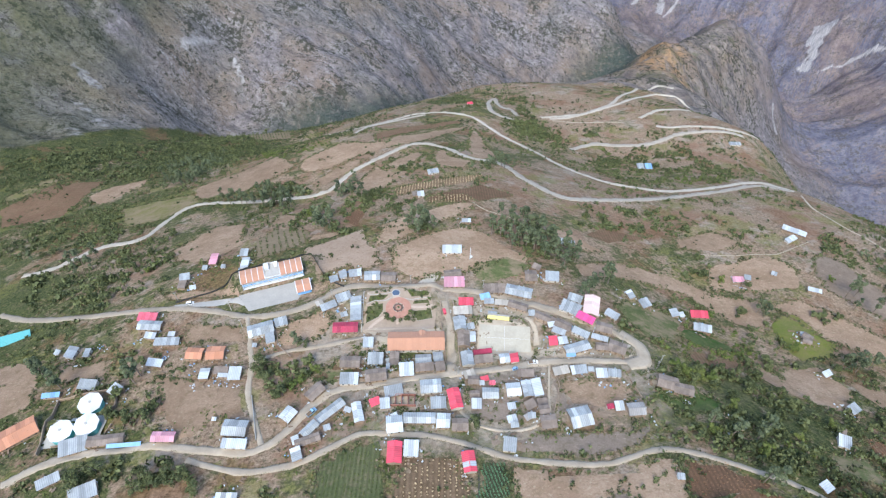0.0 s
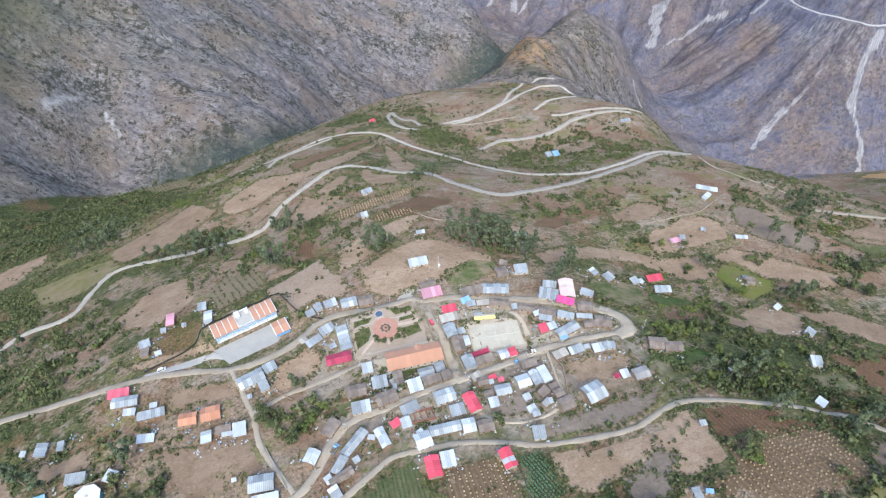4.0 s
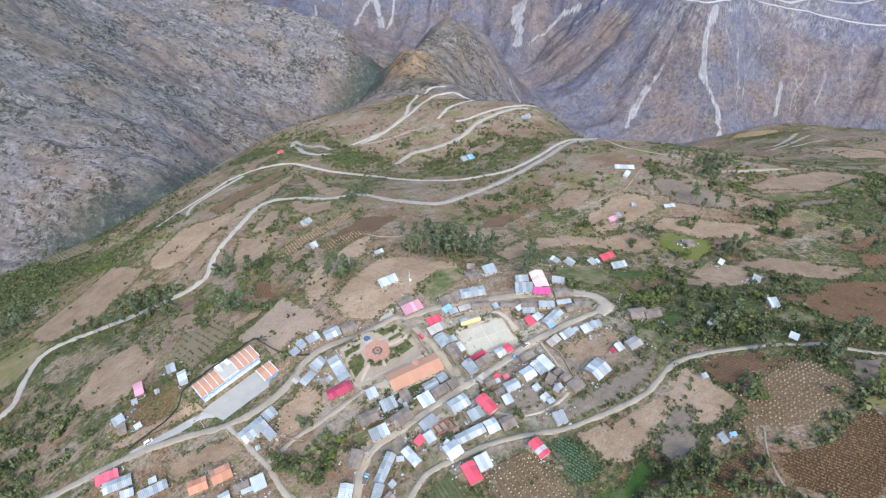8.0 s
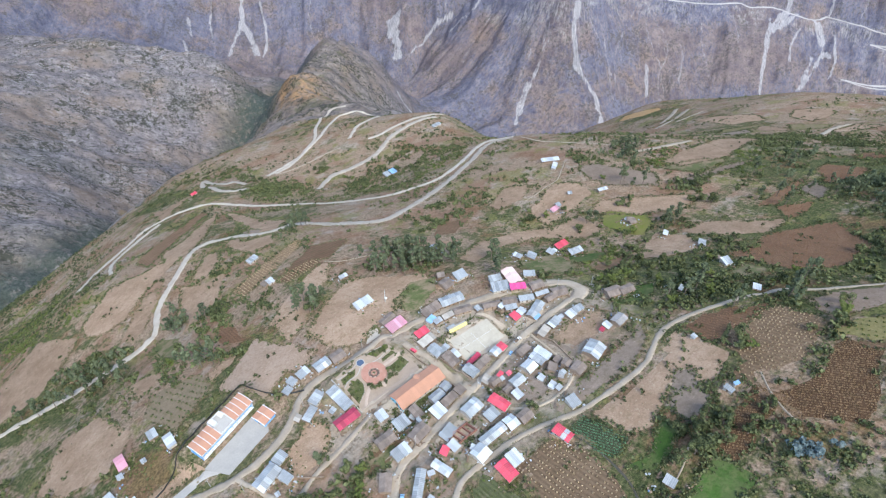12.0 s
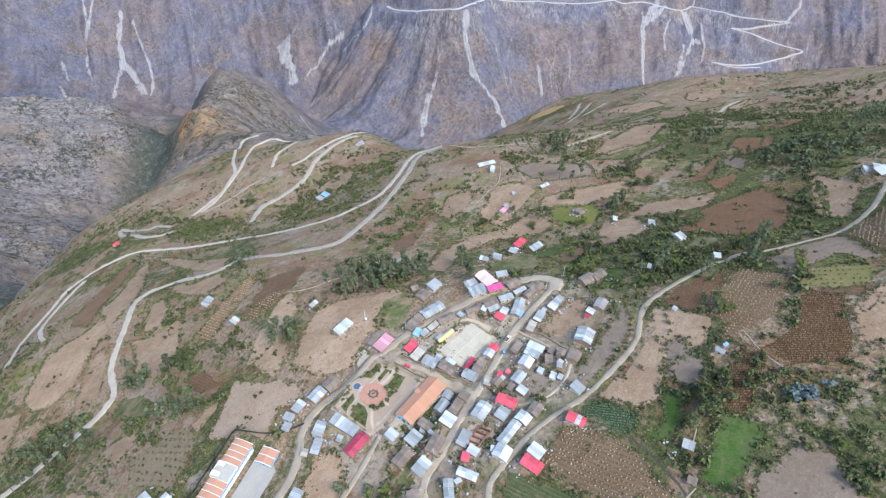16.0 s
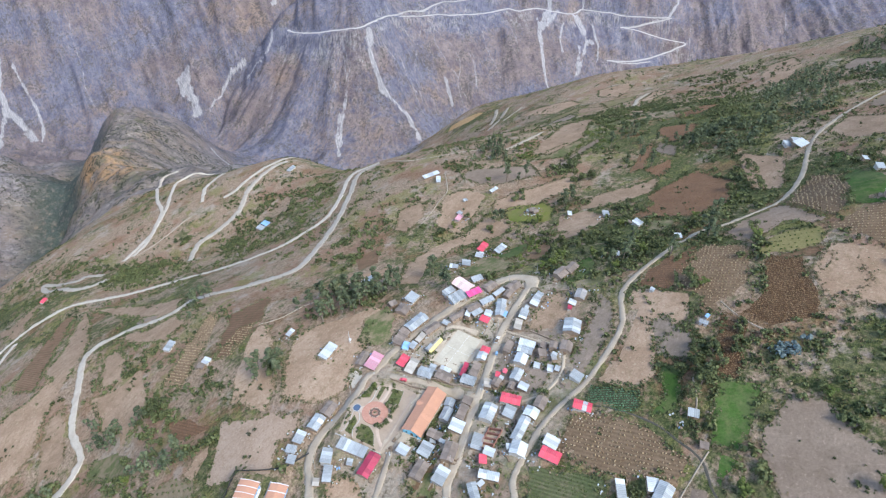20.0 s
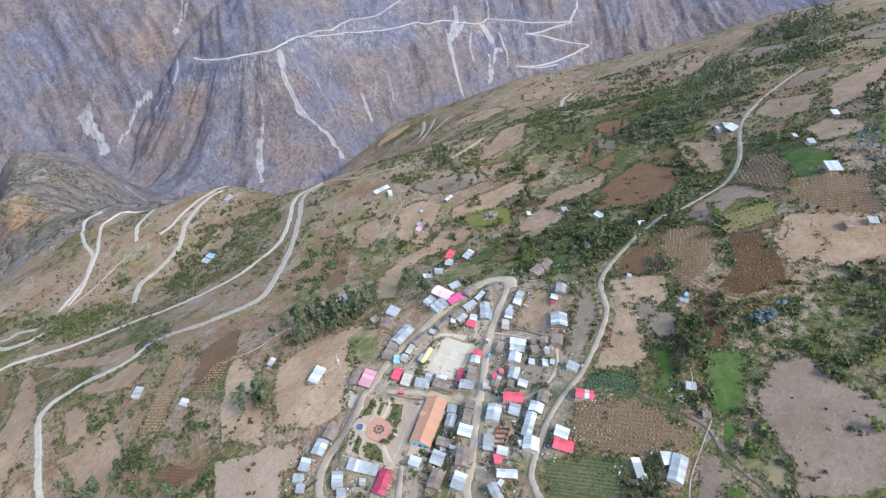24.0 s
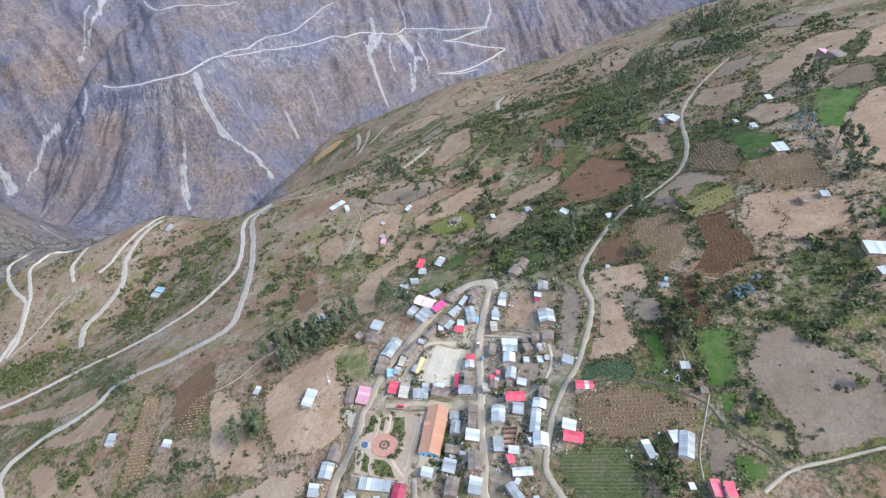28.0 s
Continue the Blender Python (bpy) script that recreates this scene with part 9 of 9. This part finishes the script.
rng = np.random.default_rng(5)
spots = np.r_[wild_spots(95000, 11, (-620, 640, -130, 620), green_zone), wild_spots(16000, 14, (640, 1250, -150, 620), lambda x, y: 0.0 * x)]
spots_far = np.r_[wild_spots(11000, 13, (-620, -120, 560, 1060), lambda x, y: 0.14 + 0 * x), wild_spots(15000, 12, (-300, 560, 600, 1060), lambda x, y: 0.05 + 0 * x)]
hedge = []
for poly in EDGES:
    for a, b in zip(poly, np.roll(poly, -1, 0)):
        m = (a + b) / 2
        thick = vnoise(m[0] / 24, m[1] / 24, 71)
        if thick > 0.3:
            for k in range(3 if thick < 0.5 else 6):
                p = a + (b - a) * rng.uniform() + rng.normal(size=2) * (0.9 if thick < 0.5 else 1.3)
                if taken(p[:1], p[1:])[0] < 2:
                    hedge.append(p)
hedge = np.array(hedge)
rng.shuffle(spots)
half = len(spots) // 3
sz = lambda n: 0.7 + 2.0 * rng.uniform(size=n) ** 2.2
full = int(0.25 * len(spots))
scatter("bushes", spots[:full], 1.1 + 1.7 * rng.uniform(size=full) ** 2, FULL, LEAF, "rounded dark green bushes over the hillside", "bush", 21)
scatter("scrub", spots[full: 2 * half], 0.6 + 1.0 * rng.uniform(size=2 * half - full) ** 2, BUSH, LEAF, "dark green scrub bushes over the hillside", "scrub", 1)
scatter("dry_scrub", spots[2 * half:], sz(len(spots) - 2 * half) * 0.8, BUSH, DRYLEAF, "dry brown scrub and tall grass over the hillside", "scrub", 2)
scatter("far_scrub", spots_far, 1.0 + 2.6 * rng.uniform(size=len(spots_far)) ** 3, BUSH, LEAF, "dark green scrub on the lower spur and in the valley", "scrub", 4)
dry = vnoise(hedge[:, 0] / 40, hedge[:, 1] / 40, 73) + 0.25 * rng.normal(size=len(hedge)) > 0.55
for part_, m, label in ((~dry, LEAF, "uneven green hedges of bushes along the field edges"), (dry, DRYLEAF, "dry brown hedges and long grass along the field edges")):
    scatter("hedge", hedge[part_], 0.6 + (1.3 if m is LEAF else 0.7) * rng.uniform(size=part_.sum()) ** 1.6, BUSH, m, label, "hedge", 3)

# grass and weeds along the road edges
verge = []
for key, width, line in ROADS:
    if key.startswith("ledge"):
        continue
    q = smooth_line(line, 0.9)
    d = np.gradient(q, axis=0)
    d /= np.hypot(d[:, 0], d[:, 1])[:, None] + 1e-9
    for side in (-1, 1):
        out = width / 2 + rng.exponential(0.5, len(q)) - 0.25
        p = q + side * np.c_[-d[:, 1], d[:, 0]] * out[:, None]
        verge.append(p[(vnoise(p[:, 0] / 11, p[:, 1] / 11, 44) > (0.25 if key.startswith("valley") else 0.42)) & (taken(p[:, 0], p[:, 1]) < 3)])
verge = np.concatenate(verge)
verge = verge[verge[:, 1] < 900]
scatter("verge", verge[::2], 0.3 + 0.5 * rng.uniform(size=len(verge[::2])) ** 2, BUSH, LEAF, "weeds and low bushes along the road edges", "weeds", 61)
scatter("dry_verge", verge[1::2], 0.25 + 0.35 * rng.uniform(size=len(verge[1::2])), BUSH, DRYLEAF, "dry grass along the road edges", "grass", 62)

# grass and small bushes in the yards and along the house walls
nooks = []
for ob in list(scene.objects):
    if ob.parent is None and ob.name.split(".")[0] in ("house", "shed", "church") and abs(ob.location[0] + 20) < 220 and 20 < ob.location[1] < 320:
        n = 60 if vnoise(np.array([ob.location[0] / 30]), np.array([ob.location[1] / 30]), 97)[0] > 0.42 else 26
        a, d = rng.uniform(0, 6.28, n), rng.uniform(3.5, 11, n)
        p = np.c_[ob.location[0] + d * np.cos(a), ob.location[1] + d * np.sin(a)]
        nooks.append(p[taken(p[:, 0], p[:, 1]) < 2])
nooks = np.concatenate(nooks)
nooks = nooks[vnoise(nooks[:, 0] / 6, nooks[:, 1] / 6, 98) > 0.4]
cut = int(0.72 * len(nooks))
scatter("yard_grass", nooks[:cut], 0.4 + 0.7 * rng.uniform(size=cut), BUSH, BRIGHT, "green grass and weeds in the yards", "grass", 63)
scatter("yard_bushes", nooks[cut:], 0.7 + 0.9 * rng.uniform(size=len(nooks) - cut) ** 2, FULL, LEAF, "small dark bushes between the houses", "bush", 64)

# thickets: kind, leaves, shapes, plants per square metre
for kind, leaves, shapes, dense, size, label in (("dark", LEAF, FULL, 0.042, 2.7, "dense dark green thicket"), ("bright", BRIGHT, FULL, 0.06, 1.5, "bright green growth of low bushes"),
                                                 ("mixed", LEAF, FULL, 0.04, 2.2, "loose scrub of mixed bushes"), ("wood", LEAF, FULL, 0.012, 3.8, "dark green wood of low rounded trees"), ("euc", EUC, TALL, 0.02, 3.2, "grove of slender grey-green trees"), ("blue", BLUELEAF, TALL, 0.05, 1.8, "blue-green agave and shrubs")):
    found = []
    for k2, pts in THICKETS:
        if k2 != kind:
            continue
        poly = np.array(pts, float)
        lo, hi = poly.min(0), poly.max(0)
        n = int(dense * (hi[0] - lo[0]) * (hi[1] - lo[1]))
        p = rng.uniform(lo, hi, (n, 2))
        jx, jy = 16 * (vnoise(p[:, 0] / 14, p[:, 1] / 14, 33) - 0.5), 16 * (vnoise(p[:, 0] / 14, p[:, 1] / 14, 34) - 0.5)
        ok = inside(poly, p[:, 0] + jx, p[:, 1] + jy) & (taken(p[:, 0], p[:, 1]) == 0) & (0.6 * vnoise(p[:, 0] / 9, p[:, 1] / 9, 35) + 0.4 * vnoise(p[:, 0] / 30, p[:, 1] / 30, 36) > (0.4 if kind in ("wood", "euc", "blue") else 0.45 + 0.05 * ramp(p[:, 0], 180, 320)))
        found.append(p[ok])
    p = np.concatenate(found)
    scatter("thicket", p, size * (0.45 + 0.95 * rng.uniform(size=len(p)) ** 1.6), shapes, leaves, label, "thicket", 50)

# weeds and lone bushes on the fields
weeds, tufts = [], []
for kind, poly in FIELDS:
    if kind in ("lush", "crop", "dust", "gravel", "rows", "yrows", "maize"):
        continue
    lo, hi = poly.min(0), poly.max(0)
    n = int(0.09 * (hi[0] - lo[0]) * (hi[1] - lo[1]))
    p = rng.uniform(lo, hi, (n, 2))
    d = 0.6 * vnoise(p[:, 0] / 16, p[:, 1] / 16, 45) + 0.4 * vnoise(p[:, 0] / 5, p[:, 1] / 5, 46)
    p, d = p[inside(poly, p[:, 0], p[:, 1])], d[inside(poly, p[:, 0], p[:, 1])]
    weeds.append(p[d > 0.745])
    tufts.append(p[(d > 0.5) & (d < 0.64)])
weeds, tufts = np.concatenate(weeds), np.concatenate(tufts)
scatter("field_bushes", weeds, 0.5 + 1.3 * rng.uniform(size=len(weeds)) ** 3, FULL, LEAF, "lone green bushes on the fields", "bush", 71)
scatter("field_tufts", tufts, 0.2 + 0.35 * rng.uniform(size=len(tufts)), BUSH, DRYLEAF, "dry grass tufts on the fields", "grass", 72)

# crops: rows of plants, stacked stalks
ROWLEAF = [leaf_cloud(np.random.default_rng(s), [(0, 0, 0.3)], [(0.4, 0.4, 0.35)], 7, 0.34) for s in range(4)]
STOOKS = [leaf_cloud(np.random.default_rng(s + 40), [(0, 0, 0.35), (0, 0, 0.8)], [(0.5, 0.5, 0.4), (0.25, 0.25, 0.4)], 8, 0.4) for s in range(4)]
for kind, poly in FIELDS:
    if kind not in ("stook", "crop", "rows", "maize", "yrows", "rust", "orchard"):
        continue
    dx, dy = {"stook": (2.5, 2.0), "crop": (1.5, 0.55), "rows": (1.7, 1.1), "maize": (1.45, 0.5), "yrows": (4.2, 2.6), "rust": (2.2, 1.5), "orchard": (4.6, 4.2)}[kind]
    lo, hi = poly.min(0), poly.max(0)
    c0 = poly.mean(0)
    r = np.hypot(*(hi - lo)) / 2
    u, w = np.meshgrid(np.arange(-r, r, dx), np.arange(-r, r, dy), indexing="ij")
    u = u + rng.normal(size=u.shape) * (0.1)
    w = w + rng.normal(size=u.shape) * 0.3
    t = {"stook": 0.0, "crop": 0.25, "rows": 0.0, "maize": 0.4, "yrows": 0.3, "rust": 0.5, "orchard": 0.35}[kind]
    X, Y = c0[0] + u * math.cos(t) - w * math.sin(t), c0[1] + u * math.sin(t) + w * math.cos(t)
    ok = inside(poly, X, Y) & (rng.uniform(size=X.shape) < {"stook": 0.85, "crop": 0.97, "rows": 0.75, "maize": 0.85, "yrows": 0.8, "rust": 0.7, "orchard": 0.85}[kind])
    p = np.c_[X[ok], Y[ok]]
    size = {"stook": 0.78, "crop": 0.9, "rows": 0.75, "maize": 0.85, "yrows": 1.2, "rust": 0.8, "orchard": 1.9}[kind]
    scatter({"stook": "maize_stooks", "crop": "crop_rows", "rows": "crop_rows", "maize": "dry_maize", "yrows": "crop_bushes", "rust": "bracken", "orchard": "orchard_shrubs"}[kind], p, size * rng.uniform(0.8, 1.2, len(p)), STOOKS if kind in ("stook",) else ROWLEAF,
            DRYSTRAW if kind == "stook" else RUSTLEAF if kind == "rust" else BRIGHT if kind in ("rows", "yrows") else CROPLEAF if kind == "crop" else MAIZELEAF if kind == "maize" else LEAF if kind == "orchard" else DRYLEAF,
            {"stook": "pale stacked maize stalks dotted over the field", "crop": "dark green crop plants in rows", "rows": "young green crop plants in rows", "maize": "dry brown maize plants", "yrows": "yellow-green bushes in rows", "rust": "rust-brown dry bracken", "orchard": "dark green orchard shrubs in rows"}[kind], "crop", 9)
    if kind == "stook":
        n = int(0.5 * (hi[0] - lo[0]) * (hi[1] - lo[1]))
        p = rng.uniform(lo, hi, (n, 2))
        p[:, 0] = np.round(p[:, 0] / 1.5) * 1.5 + 0.12 * p[:, 1] + rng.normal(size=n) * 0.12
        p = p[inside(poly, p[:, 0], p[:, 1])]
        scatter("stubble", p, 0.28 + 0.2 * rng.uniform(size=len(p)), ROWLEAF, RUSTLEAF, "cut brown stubble in rows", "stubble", 10)


# ---- yard clutter: planks, bricks, stones and scraps that lie about the houses ----
def clutter(name, spots, material, label, low, high, seed):
    rng = np.random.default_rng(seed)
    v, f = [], []
    for x, y in spots:
        for _ in range(rng.integers(1, 4)):
            px, py = x + rng.normal() * 0.9, y + rng.normal() * 0.9
            l, w, h = rng.uniform(low, high), rng.uniform(0.15, 0.5), rng.uniform(0.1, 0.45)
            a = rng.uniform(0, 6.28)
            c, s = math.cos(a), math.sin(a)
            z = float(gz(px, py))
            k = len(v)
            for dz in (-0.2, h + 0.3):
                for u, t in ((-l, -w), (l, -w), (l, w), (-l, w)):
                    v.append((px + u * c - t * s, py + u * s + t * c, z + dz))
            f += [tuple(k + i for i in q) for q in BOX]
    tagged(new(name, mesh_of(name, v, f, material)), label, "clutter", kind="stuff")


yards = []
for ob in list(scene.objects):
    if ob.parent is None and ob.name.split(".")[0] == "house" and abs(ob.location[0] - 10) < 240 and 20 < ob.location[1] < 320:
        r = random.Random(int(ob.location[0] * 7))
        for _ in range(15):
            a, d = r.uniform(0, 6.28), r.uniform(4.0, 9.5)
            yards.append((ob.location[0] + d * math.cos(a), ob.location[1] + d * math.sin(a)))
yards = [p for p in yards if taken(np.array(p[:1]), np.array(p[1:]))[0] != 2]
for k, (name, m, label, lo, hi) in enumerate((("timber_scraps", WOOD, "dark timber and planks lying in the yards", 0.5, 1.6), ("adobe_rubble", ADOBE, "adobe bricks and rubble piles in the yards", 0.2, 0.6),
                                             ("pale_scraps", ROOFS["white"], "pale sacks and sheet scraps lying in the yards", 0.18, 0.5), ("blue_scraps", ROOFS["blue"], "blue plastic scraps and tubs in the yards", 0.2, 0.5))):
    clutter(name, yards[k::4] if k < 3 else yards[::19], m, label, lo, hi, 20 + k)
